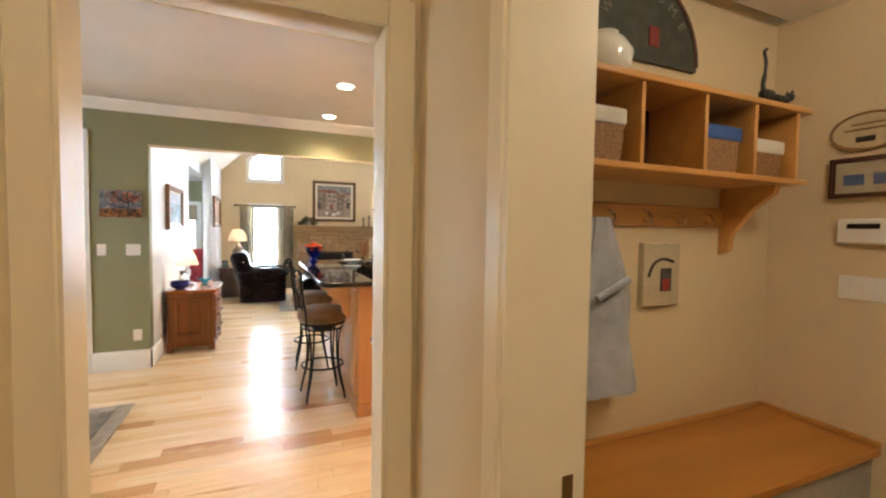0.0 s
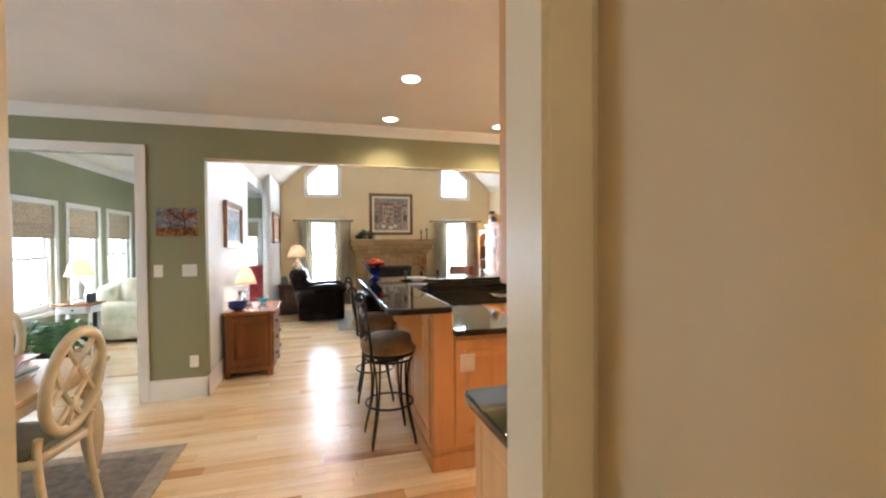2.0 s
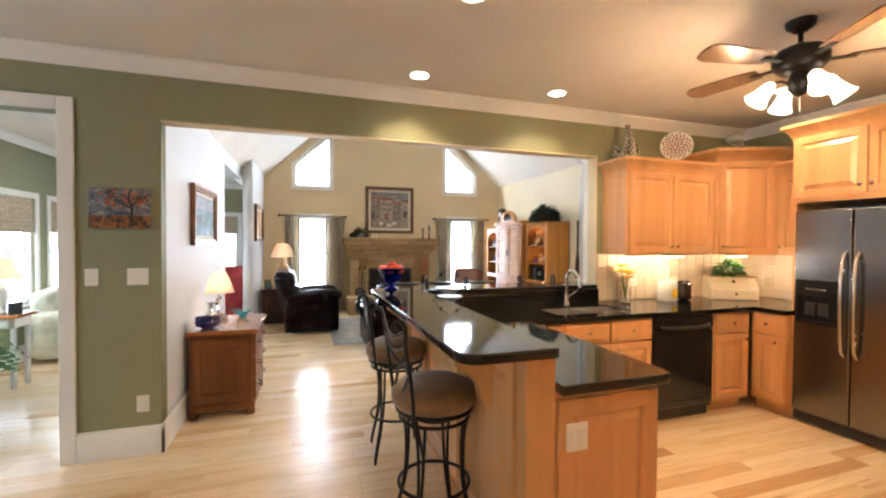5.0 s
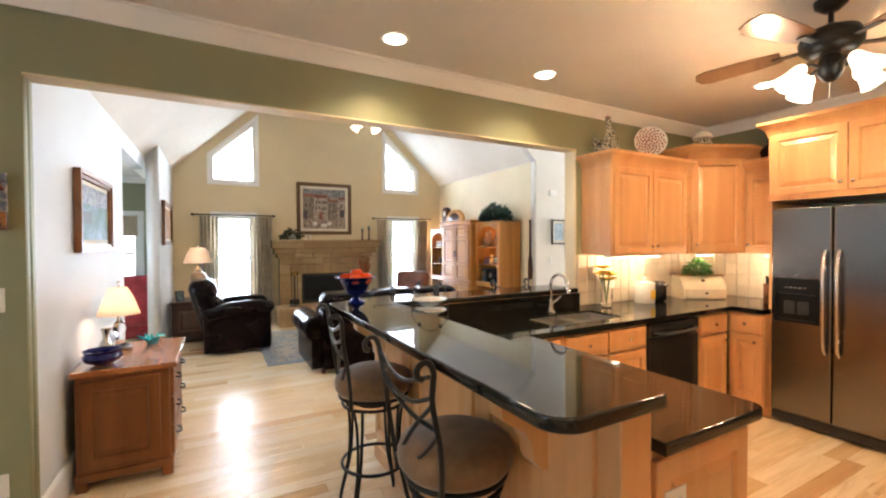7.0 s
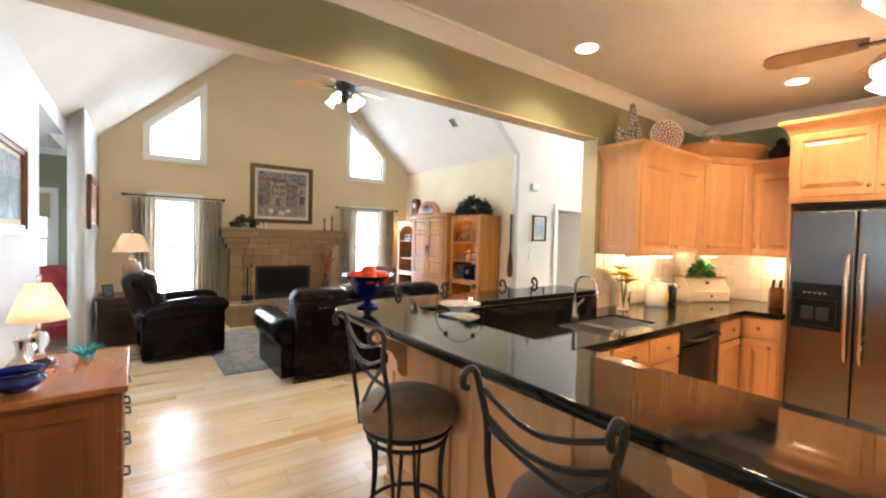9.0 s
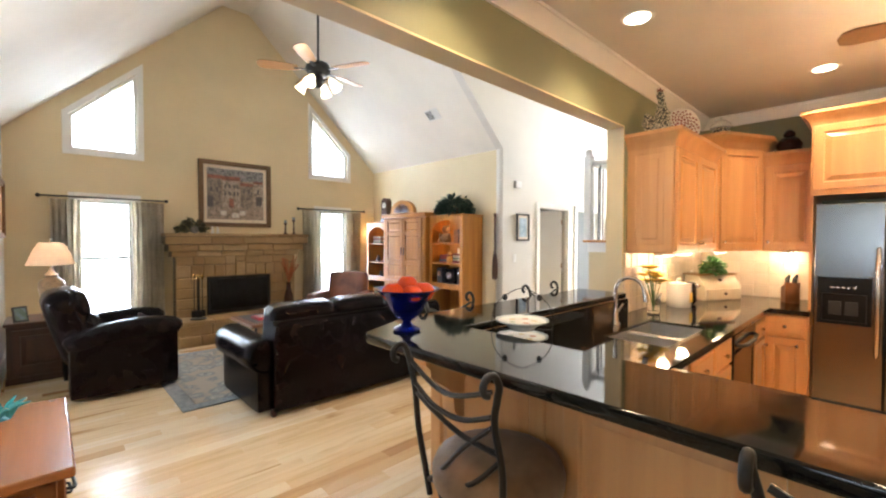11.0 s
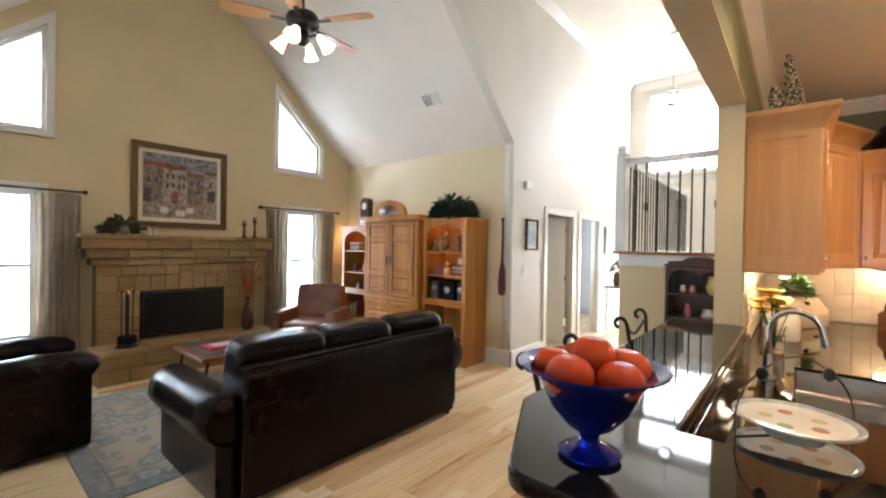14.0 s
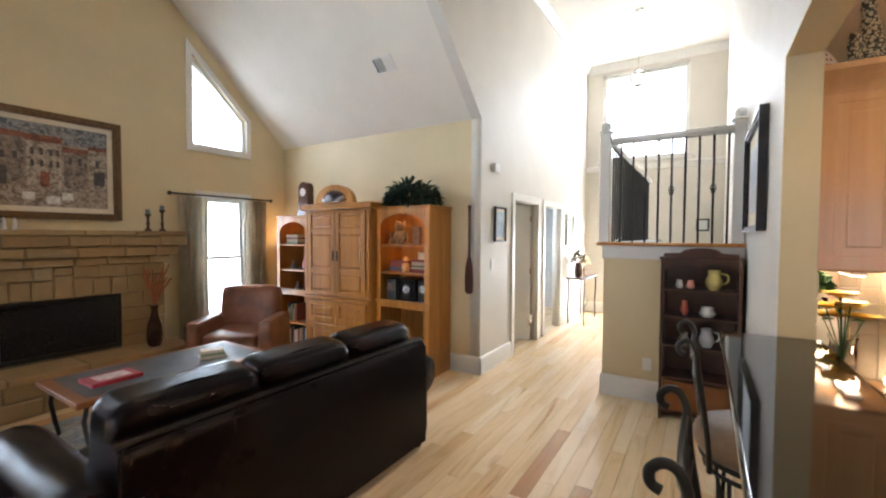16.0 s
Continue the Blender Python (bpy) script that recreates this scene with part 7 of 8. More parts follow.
switch(-0.995, KY, 1.22, 0.075, "white single switch on the green wall")
switch(-0.735, KY, 1.22, 0.125, "white double switch on the green wall", 0, 2)
switch(-0.71, KY, 0.35, 0.075, "white outlet low on the green wall", 0, 1, "outlet")
switch(1.38, 3.303, 0.69, 0.10, "white outlet on the island end panel", 0, 2, "outlet")
switch(4.93, HY, 1.18, 0.075, "white switch beside the hall picture")
switch(6.2, HY, 0.35, 0.075, "white outlet on the hall wall", 0, 1, "outlet")
switch(4.802, 6.05, 0.35, 0.075, "white outlet on the half wall", -90, 1, "outlet")

# ---- hall and landing ----
pw = setting("wall_landing", box(B(), 4.83, 4.95, LY, 6.44, 0, 1.40), CREAM, "cream half wall below the landing", "wall")
setting("wall_landing_side", box(B(), 4.95, 9.3, 6.32, 6.44, 0, 1.40), CREAM, "cream wall below the landing", "wall")
setting("floor_landing", box(B(), 4.95, 9.3, LY, 6.32, 1.28, 1.40), plain("landing_carpet", (0.5, 0.45, 0.36), 0.95), "pale carpeted landing floor", "floor")
setting("trim_landing_band", box(B(), 4.812, 4.83, LY, 6.455, 1.30, 1.42, 0.004), TRIM, "white band under the landing ledge", "trim")
setting("trim_landing_ledge", box(B(), 4.775, 4.99, LY, 6.50, 1.42, 1.45, 0.006), OAK, "wooden ledge on the half wall", "trim")
setting("trim_landing_ledge_side", box(B(), 4.99, 9.3, 6.28, 6.50, 1.42, 1.45, 0.006), TRIM, "white ledge along the landing", "trim")
base_x(LY, 6.458, 4.83, -1)
base_y(4.83, 9.3, 6.44, 1)
rl = thing("landing_railing", "white landing rail with black iron balusters", "railing")
for y in (6.43, 5.40):
    nw = part("newel_post", box(B(), 4.75 if y > 6 else 4.84, 4.85 if y > 6 else 4.93, y - 0.045, y + 0.045, 1.45, 2.46, 0.008), TRIM, rl)
    part("newel_cap", lathe(B(), [(0.062, 2.46), (0.065, 2.475), (0.035, 2.49), (0.045, 2.52), (0.04, 2.55), (0.01, 2.57)], 16, 4.80 if y > 6 else 4.885, y), TRIM, nw)
part("top_rail", prism(B(), [(4.80, 2.36), (4.86, 2.36), (4.87, 2.39), (4.85, 2.42), (4.81, 2.42), (4.79, 2.39)], "y", 5.44, 6.39), TRIM, rl)
for k in range(9):
    y = 6.30 - k * 0.103
    part("baluster", tube(B(), [(4.83, y, 1.45), (4.83, y, 2.365)], 0.009, 8), IRON, rl)
    if k % 3 == 1:
        bm = B()
        for q in range(4):
            a = q * math.tau / 4
            tube(bm, [(4.83, y, 1.86)] + [(4.83 + 0.022 * math.sin(math.pi * j / 6) * math.cos(a + j * 0.35), y + 0.022 * math.sin(math.pi * j / 6) * math.sin(a + j * 0.35), 1.86 + 0.10 * j / 6) for j in range(1, 6)] + [(4.83, y, 1.96)], 0.004, 5)
        part("basket_twist", bm, IRON, rl)
sr = thing("stair_railing", "black iron balusters along the landing side", "railing")
part("top_rail", box(B(), 4.86, 8.2, 6.37, 6.42, 2.36, 2.41, 0.01), TRIM, sr)
for k in range(26):
    x = 4.98 + k * 0.12
    part("baluster", tube(B(), [(x, 6.395, 1.45), (x, 6.395, 2.365)], 0.009, 8), IRON, sr)
bs_ = thing("display_shelf", "dark mahogany display shelf with an arched crest against the half wall", "bookcase", at=(4.50, 5.93, 0), rz=-90)
SWD, SD, SH = 0.55, 0.30, 1.32
for x0, x1 in ((0, 0.022), (SWD - 0.022, SWD)):
    part("side", box(B(), x0, x1, 0, SD, 0.0, SH, 0.003, 1), DARKWOOD, bs_)
part("back", box(B(), 0.022, SWD - 0.022, SD - 0.012, SD, 0.05, SH), DARKWOOD, bs_)
for z in (0.08, 0.36, 0.62, 0.86, 1.08):
    part("shelf", box(B(), 0.022, SWD - 0.022, 0.0, SD - 0.012, z - 0.018, z, 0.003, 1), DARKWOOD, bs_)
part("top", box(B(), -0.012, SWD + 0.012, -0.012, SD, SH, SH + 0.022, 0.006, 2), DARKWOOD, bs_)
w0, w1 = 0.022, SWD - 0.022
arch2 = [(w1, SH), (w0, SH), (w0, SH - 0.11)] + [(w0 + (w1 - w0) / 2 * (1 - math.cos(math.pi * k / 8)) / 2, SH - 0.11 + 0.085 * math.sin(math.pi * k / 8)) for k in range(1, 8)] + [((w0 + w1) / 2, SH - 0.11)] + [((w0 + w1) / 2 + (w1 - w0) / 2 * (1 - math.cos(math.pi * k / 8)) / 2, SH - 0.11 + 0.085 * math.sin(math.pi * k / 8)) for k in range(1, 8)] + [(w1, SH - 0.11)]
part("arched_valance", prism(B(), arch2, "y", -0.004, 0.012), DARKWOOD, bs_)
crest = [(0.02, SH + 0.022), (SWD - 0.02, SH + 0.022), (SWD - 0.02, SH + 0.05), (SWD - 0.12, SH + 0.055)] + [(SWD / 2 + 0.13 * math.cos(math.pi * k / 10), SH + 0.06 + 0.035 * math.sin(math.pi * k / 10)) for k in range(11)] + [(0.12, SH + 0.055), (0.02, SH + 0.05)]
part("crest", prism(B(), crest, "y", 0.0, 0.015), DARKWOOD, bs_)
part("drawer", raised_door(0.03, SWD - 0.03, 0.09, 0.33, 0.004, raised=False), CHERRY, bs_)
for yy, z, h, r, c, lb in ((5.56, 1.08, 0.16, 0.06, (0.62, 0.50, 0.16), "yellow pitcher with painted leaves on the dark shelf"), (5.80, 1.08, 0.07, 0.03, (0.6, 0.55, 0.45), "small pale cup on the dark shelf"), (5.72, 1.08, 0.07, 0.03, (0.5, 0.2, 0.15), "small red and white cup on the dark shelf"),
                           (5.76, 0.86, 0.12, 0.03, (0.40, 0.10, 0.07), "red figurine on the dark shelf"), (5.60, 0.86, 0.08, 0.06, (0.7, 0.68, 0.62), "white footed bowl on the dark shelf"), (5.76, 0.62, 0.10, 0.04, (0.55, 0.5, 0.42), "cream mug on the dark shelf"), (5.60, 0.62, 0.15, 0.055, (0.45, 0.46, 0.44), "silver grey pitcher on the dark shelf")):
    o = thing("pottery", lb, "pottery", "pottery on the dark shelf", at=(4.60, yy, z))
    m_ = plain("pottery_glaze", c, 0.25, 0, 0.15, 18)
    part("body", lathe(B(), [(r * 0.6, 0), (r * 0.95, h * 0.25), (r, h * 0.45), (r * 0.7, h * 0.75), (r * 0.75, h), (r * 0.65, h), (r * 0.5, h * 0.7)], 20), m_, o)
    if h > 0.13:
        part("handle", tube(B(), bezier([(0, -r * 0.7, h * 0.85), (0, -r * 1.5, h * 0.75), (0, -r * 1.5, h * 0.45), (0, -r * 0.95, h * 0.3)], 4), 0.008, 8), m_, o)
framed("hall_print", "black-framed pale blue print on the hall wall", 0.30, 0.40, (4.965, HY - 0.004, 1.435), 0, BLACKF, 0.022, 0.035, art("pale_blue_print", (0.35, (0.20, 0.30, 0.40)), (0.6, (0.45, 0.55, 0.62)), scale=9), 0.018)
framed("hall_print", "pale framed print further down the hall", 0.45, 0.52, (7.85, HY - 0.004, 1.35), 0, plain("silver_frame", (0.5, 0.48, 0.42), 0.4), 0.03, 0.03, art("green_blue_print", (0.35, (0.15, 0.28, 0.30)), (0.6, (0.45, 0.5, 0.42)), scale=7), 0.018)
# pale blue-grey print colour stands for the reflection in the picture's glass
framed("foyer_picture", "black-framed picture on the wall beside the bar", 0.95, 0.68, (4.42, LY + 0.004, 1.54), 180, BLACKF, 0.035, 0.09, art("glass_reflection_print", (0.35, (0.40, 0.45, 0.50)), (0.6, (0.62, 0.65, 0.68)), scale=5), 0.035)
framed("landing_print", "small black-framed white print beyond the landing", 0.20, 0.22, (9.296, 5.76, 1.60), -90, BLACKF, 0.03, 0.0, plain("white_print_paper", (0.7, 0.7, 0.68), 0.7), 0.018)
sd = thing("door_chime", "white door chime box on the hall wall", "chime", at=(4.97, HY, 2.26))
part("box", box(B(), -0.07, 0.07, -0.05, 0.0, -0.05, 0.05, 0.01, 2), WHITEPL, sd)
hd = thing("hall_door", "pale panelled door standing ajar", "door", at=(6.41, HY + 0.10, 0), rz=128)
part("slab", box(B(), 0.0, 0.80, 0.0, 0.036, 0.012, 1.94, 0.003), TRIM, hd)
for z0, z1 in ((0.2, 0.85), (1.0, 1.75)):
    part("panel", raised_door(0.12, 0.68, z0, z1, 0.016, 0.02), TRIM, hd)
part("knob", knob_mesh(0.74, 0.0, 0.95, 0.026), CHROME, hd)
for z in (0.25, 1.0, 1.75):
    part("hinge", box(B(), -0.008, 0.012, 0.03, 0.042, z - 0.04, z + 0.04, 0.002), plain("brass_hinge", (0.4, 0.25, 0.1), 0.35, 0.9), hd)
htb = thing("console_table", "slim black iron console table with a dark top in the hall", "console table", at=(7.75, 7.28, 0))
part("top", box(B(), 0, 0.95, 0, 0.34, 0.78, 0.80, 0.005), DARKWOOD, htb)
for lx in (0.05, 0.90):
    for ly in (0.04, 0.30):
        part("leg", tube(B(), bezier([(lx, ly, 0.78), (lx + 0.03, ly, 0.6), (lx - 0.02, ly, 0.3), (lx + 0.02, ly, 0.0)], 4), 0.010, 6), IRON, htb)
part("stretcher", tube(B(), bezier([(0.05, 0.17, 0.30), (0.3, 0.17, 0.22), (0.65, 0.17, 0.22), (0.9, 0.17, 0.30)], 5), 0.008, 6), IRON, htb)
hv = thing("hall_vase", "dark vase of dried flowers on the console", "vase", at=(7.95, 7.45, 0.80))
part("vase", lathe(B(), [(0.05, 0), (0.07, 0.08), (0.06, 0.18), (0.045, 0.24), (0.05, 0.25), (0.04, 0.25)], 18), plain("dark_ceramic", (0.09, 0.05, 0.04), 0.35), hv)
part("dried_flowers", leaf_clump(B(), 0, 0, 0.26, 0.12, 0.12, 0.18, 130, 0.06, 41, 0.0), WREATH, hv)
table_lamp("table_lamp", "small lamp with a cream shade on the console", (8.35, 7.45, 0.80), [(0.05, 0), (0.05, 0.01), (0.015, 0.03), (0.03, 0.10), (0.012, 0.18)], URN, 0.05, 0.12, 0.20, 0.15, "table lamps")
ch2 = thing("hall_chair", "black metal chair in the far bedroom doorway", "chair", at=(7.15, 8.3, 0), rz=30)
part("seat", box(B(), -0.2, 0.2, -0.2, 0.2, 0.43, 0.46, 0.01), BLACKMAT, ch2)
for lx in (-0.18, 0.18):
    part("leg", tube(B(), [(lx, -0.18, 0), (lx, -0.18, 0.44)], 0.012, 6), IRON, ch2)
    part("back_post", tube(B(), [(lx, 0.18, 0), (lx, 0.19, 0.5), (lx, 0.23, 0.95)], 0.012, 6), IRON, ch2)
for z in (0.6, 0.75, 0.9):
    part("back_rail", box(B(), -0.18, 0.18, 0.19, 0.22, z - 0.03, z + 0.03, 0.004), IRON, ch2)
pn = thing("hall_pendant", "pendant lantern on a thin rod under the high ceiling", "pendant", at=(7.4, 6.5, CEIL_F))
part("canopy", lathe(B(), [(0.02, -0.04), (0.06, -0.02), (0.06, 0.0)], 18), CHROME, pn)
part("rod", tube(B(), [(0, 0, -0.03), (0, 0, -0.85)], 0.006, 6), CHROME, pn)
part("glass", lathe(B(), [(0.02, -1.12), (0.10, -1.08), (0.13, -0.98), (0.05, -0.86), (0.01, -0.84)], 20), GLASS, pn)
vt = thing("ceiling_vent", "small grey louvred air vent in the sloping ceiling", "vent")
vm = Matrix.Translation((4.08, 8.52, roof(4.08) - 0.002)) @ Matrix.Rotation(math.atan(0.96), 4, 'Y')
for bmv, nm, mv in ((box(B(), -0.09, 0.09, -0.13, 0.13, -0.010, 0.0, 0.002), "frame", WHITEPL), (box(B(), -0.07, 0.07, 0.0, 0.11, -0.014, -0.010), "dark_half", plain("dark_vent", (0.12, 0.11, 0.10), 0.6))):
    bmv.transform(vm)
    part(nm, bmv, mv, vt)
bm = B()
for k in range(7):
    box(bm, -0.07, 0.07, -0.11 + k * 0.03, -0.10 + k * 0.03, -0.016, -0.008)
bm.transform(vm)
part("slat", bm, WHITEPL, vt)

# ---- sunroom ----
PLAID = cloth("pale_green_check_cloth", (0.42, 0.42, 0.28), (0.58, 0.55, 0.42), 400, 0.2, 0.9, 4)
CUSH = cloth("cream_pillow_cloth", (0.60, 0.54, 0.38), (0.68, 0.62, 0.48), 400, 0.1, 0.9, 5)
ss = thing("sunroom_sofa", "pale green checked sofa with cream pillows", "sofa", at=(-2.75, 7.95, 0))
part("base", box(B(), 0.05, 0.90, 0.10, 1.75, 0.05, 0.42, 0.04, 3), PLAID, ss)
part("backrest", puff(B(), 0.0, 0.28, 0.08, 1.78, 0.30, 0.86, 0.6, 8, 0.03), PLAID, ss)
for y in (0.0, 1.66):
    part("arm", puff(B(), 0.05, 0.90, y, y + 0.22, 0.05, 0.62, 0.7, 8), PLAID, ss)
for y in (0.24, 0.96):
    part("seat_cushion", puff(B(), 0.22, 0.94, y, y + 0.70, 0.38, 0.54, 0.6, 8, 0.05), PLAID, ss)
for y, a in ((0.36, 12), (0.72, -8), (1.25, 10)):
    part("pillow", puff(B(), 0.26, 0.44, y - 0.20, y + 0.20, 0.52, 0.90, 0.9, 8, 0.25, Matrix.Rotation(radians(a), 3, 'Z')), CUSH, ss)
dk = thing("side_desk", "white painted side table with a drawer and slim legs", "side table", at=(-2.76, 7.0, 0))
part("top", box(B(), 0.0, 0.46, 0, 0.34, 0.70, 0.73, 0.006), CHERRYTOP, dk, "red-brown wooden top")
part("apron", box(B(), 0.04, 0.42, 0.04, 0.30, 0.60, 0.70, 0.004), TRIM, dk)
dkd = part("drawer", raised_door(0.09, 0.37, 0.615, 0.69, 0.04, raised=False), TRIM, dk)
part("knob", ball(B(), 0.23, 0.015, 0.65, 0.014), DARKWOOD, dkd)
for lx in (0.04, 0.38):
    for ly in (0.04, 0.26):
        part("leg", prism(B(), [(lx, ly), (lx + 0.035, ly), (lx + 0.035, ly + 0.035), (lx, ly + 0.035)], "z", 0, 0.60), TRIM, dk)
table_lamp("table_lamp", "white lamp with a lit cream shade on the side table", (-2.52, 7.17, 0.73), [(0.08, 0), (0.08, 0.02), (0.03, 0.04), (0.05, 0.12), (0.06, 0.2), (0.03, 0.28), (0.01, 0.32)], WHITEPL, 0.08, 0.155, 0.34, 0.22, "table lamps")
ph = thing("framed_photo", "dark small framed photo on the side table", "photo", at=(-2.37, 7.10, 0.73), rz=60)
part("frame", box(B(), -0.06, 0.06, -0.01, 0.01, 0, 0.12, 0.004), BLACKF, ph)
fn = thing("fern_plant", "bushy bright green fern in a dark pot on the floor", "plant", at=(-2.5, 6.6, 0))
part("pot", lathe(B(), [(0.12, 0), (0.16, 0.15), (0.17, 0.26), (0.15, 0.26)], 20), BLACKMAT, fn)
bm = B()
rnd = random.Random(17)
for k in range(80):
    a, s, h = rnd.uniform(0, math.tau), rnd.uniform(0.18, 0.46), rnd.uniform(0.10, 0.34)
    ln = bezier([(0.05 * math.cos(a), 0.05 * math.sin(a), 0.25), (s * 0.5 * math.cos(a), s * 0.5 * math.sin(a), 0.28 + h), (s * math.cos(a), s * math.sin(a), 0.24 + h * 0.55)], 5)
    side = Vector((-math.sin(a), math.cos(a), 0))
    for p, q in zip(ln, ln[1:]):
        for sg in (-1, 1):
            w = 0.055 * sg
            v = [bm.verts.new(c) for c in (p, p + side * w + (q - p) * 0.6, q)]
            bm.faces.new(v)
part("fronds", bm, FERN, fn)
BLIND = cloth("woven_wood_blind", (0.40, 0.31, 0.20), (0.56, 0.46, 0.32), 120, 0.2, 0.85, 40)
for y0, y1, z0, z1 in SUN_WINS:
    b = thing("roman_blind", "woven wood roman blind drawn half up", "blind", "sunroom blinds")
    part("panel", box(B(), -2.925, -2.91, y0 + 0.02, y1 - 0.02, 1.56, z1 - 0.01, 0.003), BLIND, b)
    for k in range(4):
        part("fold", box(B(), -2.91 + 0.002, -2.895, y0 + 0.02, y1 - 0.02, 1.55 + k * 0.05, 1.585 + k * 0.05, 0.006), BLIND, b)
b = thing("roman_blind", "woven wood roman blind at the end window", "blind", "sunroom blinds")
part("panel", box(B(), -1.73, -1.07, 12.0, 12.02, 1.62, 1.99, 0.003), BLIND, b)
REDC = cloth("red_armchair_cloth", (0.22, 0.02, 0.025), (0.32, 0.04, 0.04), 400, 0.2, 0.9, 8)
rd = thing("red_armchair", "deep red upholstered wing chair in the sunroom", "armchair", at=(-1.05, 10.2, 0), rz=200)
part("base", puff(B(), -0.33, 0.33, -0.33, 0.33, 0.10, 0.46, 0.4, 6), REDC, rd)
part("backrest", puff(B(), -0.34, 0.34, 0.20, 0.40, 0.30, 1.02, 0.6, 8), REDC, rd)
for sx in (-0.33, 0.33):
    part("arm", puff(B(), sx - 0.08, sx + 0.08, -0.30, 0.32, 0.20, 0.66, 0.7, 8), REDC, rd)
    part("leg", lathe(B(), [(0.015, 0), (0.022, 0.12)], 8, sx * 0.8, -0.26), DARKWOOD, rd)

# ---- dining corner ----
tbd = thing("dining_table", "farm table with a pale wood top and turned ivory legs", "dining table", at=(-2.45, 2.75, 0.0))
part("tabletop", box(B(), 0, 1.60, 0, 1.20, 0.725, 0.76, 0.01, 3), wood("bleached_table_wood", (0.42, 0.27, 0.13), (0.55, 0.38, 0.20), 0.35, 0, 14), tbd)
part("apron", box(B(), 0.10, 1.50, 0.10, 1.10, 0.62, 0.725, 0.004), IVORY, tbd)
for lx in (0.08, 1.52):
    for ly in (0.08, 1.13):
        part("leg", lathe(B(), [(0.03, 0.011), (0.035, 0.03), (0.022, 0.05), (0.035, 0.10), (0.056, 0.22), (0.064, 0.36), (0.054, 0.46), (0.034, 0.50), (0.056, 0.52), (0.056, 0.55), (0.04, 0.57), (0.06, 0.60), (0.06, 0.72)], 20, lx, ly), IVORY, tbd)


def dining_chair(label, at, rz):
    """Local: the sitter faces +x; the oval lattice back stands at -x."""
    c = thing("dining_chair", label, "chair", "dining chairs", at, rz)
    part("seat", prism(B(), [(-0.20, -0.20), (0.24, -0.24), (0.24, 0.24), (-0.20, 0.20)], "z", 0.43, 0.47), IVORY, c)
    part("cushion", puff(B(), -0.18, 0.22, -0.21, 0.21, 0.465, 0.51, 0.9, 6), cloth("green_seat_cloth", (0.18, 0.18, 0.12), weave=400), c)
    for sy in (-1, 1):
        part("front_leg", lathe(B(), [(0.018, 0), (0.024, 0.05), (0.03, 0.25), (0.02, 0.36), (0.028, 0.43)], 12, 0.20, sy * 0.20), IVORY, c)
        part("back_leg", tube(B(), bezier([(-0.26, sy * 0.16, 0.0), (-0.21, sy * 0.165, 0.25), (-0.19, sy * 0.17, 0.46), (-0.205, sy * 0.18, 0.56)], 4), [0.018] * 12 + [0.02], 8), IVORY, c)
    def q(y, z):
        return (-0.20 - 0.16 * (z - 0.5), y, z)
    oval = [q(0.185 * math.cos(k * math.tau / 28), 0.78 + 0.25 * math.sin(k * math.tau / 28)) for k in range(28)]
    part("back_frame", tube(B(), oval, 0.026, 8, True), IVORY, c)
    for k, (pp) in enumerate(([(-0.16, 0.68), (-0.05, 0.80), (0.05, 0.92), (0.10, 1.0)], [(0.16, 0.68), (0.05, 0.80), (-0.05, 0.92), (-0.10, 1.0)], [(-0.10, 0.56), (0.02, 0.68), (0.11, 0.80), (0.155, 0.92)], [(0.10, 0.56), (-0.02, 0.68), (-0.11, 0.80), (-0.155, 0.92)], [(0.0, 0.53), (0.0, 0.60), (0.0, 0.66), (0.0, 0.70)])):
        part("lattice", tube(B(), bezier([q(y, z) for y, z in pp], 5), 0.014, 6), IVORY, c)
    return c


dining_chair("ivory painted dining chair with an oval lattice back", (-0.97, 3.32, 0.011), 172)
dining_chair("ivory painted dining chair at the far side of the table", (-1.75, 4.12, 0.011), -95)
PAPER = plain("magazine_paper", (0.66, 0.63, 0.57), 0.6)
COVERS = [plain("magazine_cover", c, 0.3) for c in ((0.45, 0.16, 0.06), (0.10, 0.22, 0.34), (0.60, 0.56, 0.48), (0.32, 0.10, 0.08))]
rnd = random.Random(31)
for mx, my, n, lb in ((-1.13, 3.38, 8, "pile of glossy magazines at the edge of the dining table"), (-1.30, 3.72, 5, "low pile of magazines on the dining table")):
    pb = thing("magazine_pile", lb, "magazines", "magazines on the table", at=(mx, my, 0.761), rz=12)
    for k in range(n):
        bm = box(B(), -0.11, 0.11, -0.145, 0.145, 0.0, 0.009)
        bm.transform(Matrix.Translation((rnd.uniform(-0.02, 0.02), rnd.uniform(-0.02, 0.02), k * 0.0095)) @ Matrix.Rotation(rnd.uniform(-0.25, 0.25), 4, 'Z'))
        part("magazine", bm, COVERS[k % 4] if k in (n - 1, n - 3) else PAPER, pb)

# ---- mudroom ----
bn = thing("mudroom_bench", "orange pine bench top with a grey apron in the mudroom", "bench")
BENCH = wood("orange_stained_bench_wood", (0.36, 0.135, 0.018), (0.50, 0.21, 0.035), 0.4, 0, 12, 0.05)
part("seat", box(B(), 1.13, 3.098, 1.06, 1.578, 0.46, 0.50, 0.006, 2), BENCH, bn)
part("rim", box(B(), 1.13, 3.098, 1.56, 1.579, 0.501, 0.525, 0.004), PINE, bn)
part("rim", box(B(), 3.08, 3.099, 1.06, 1.559, 0.501, 0.525, 0.004), PINE, bn)
part("apron", box(B(), 1.13, 3.098, 1.09, 1.12, 0.0, 0.46), plain("grey_bench_front", (0.35, 0.33, 0.30), 0.6), bn)
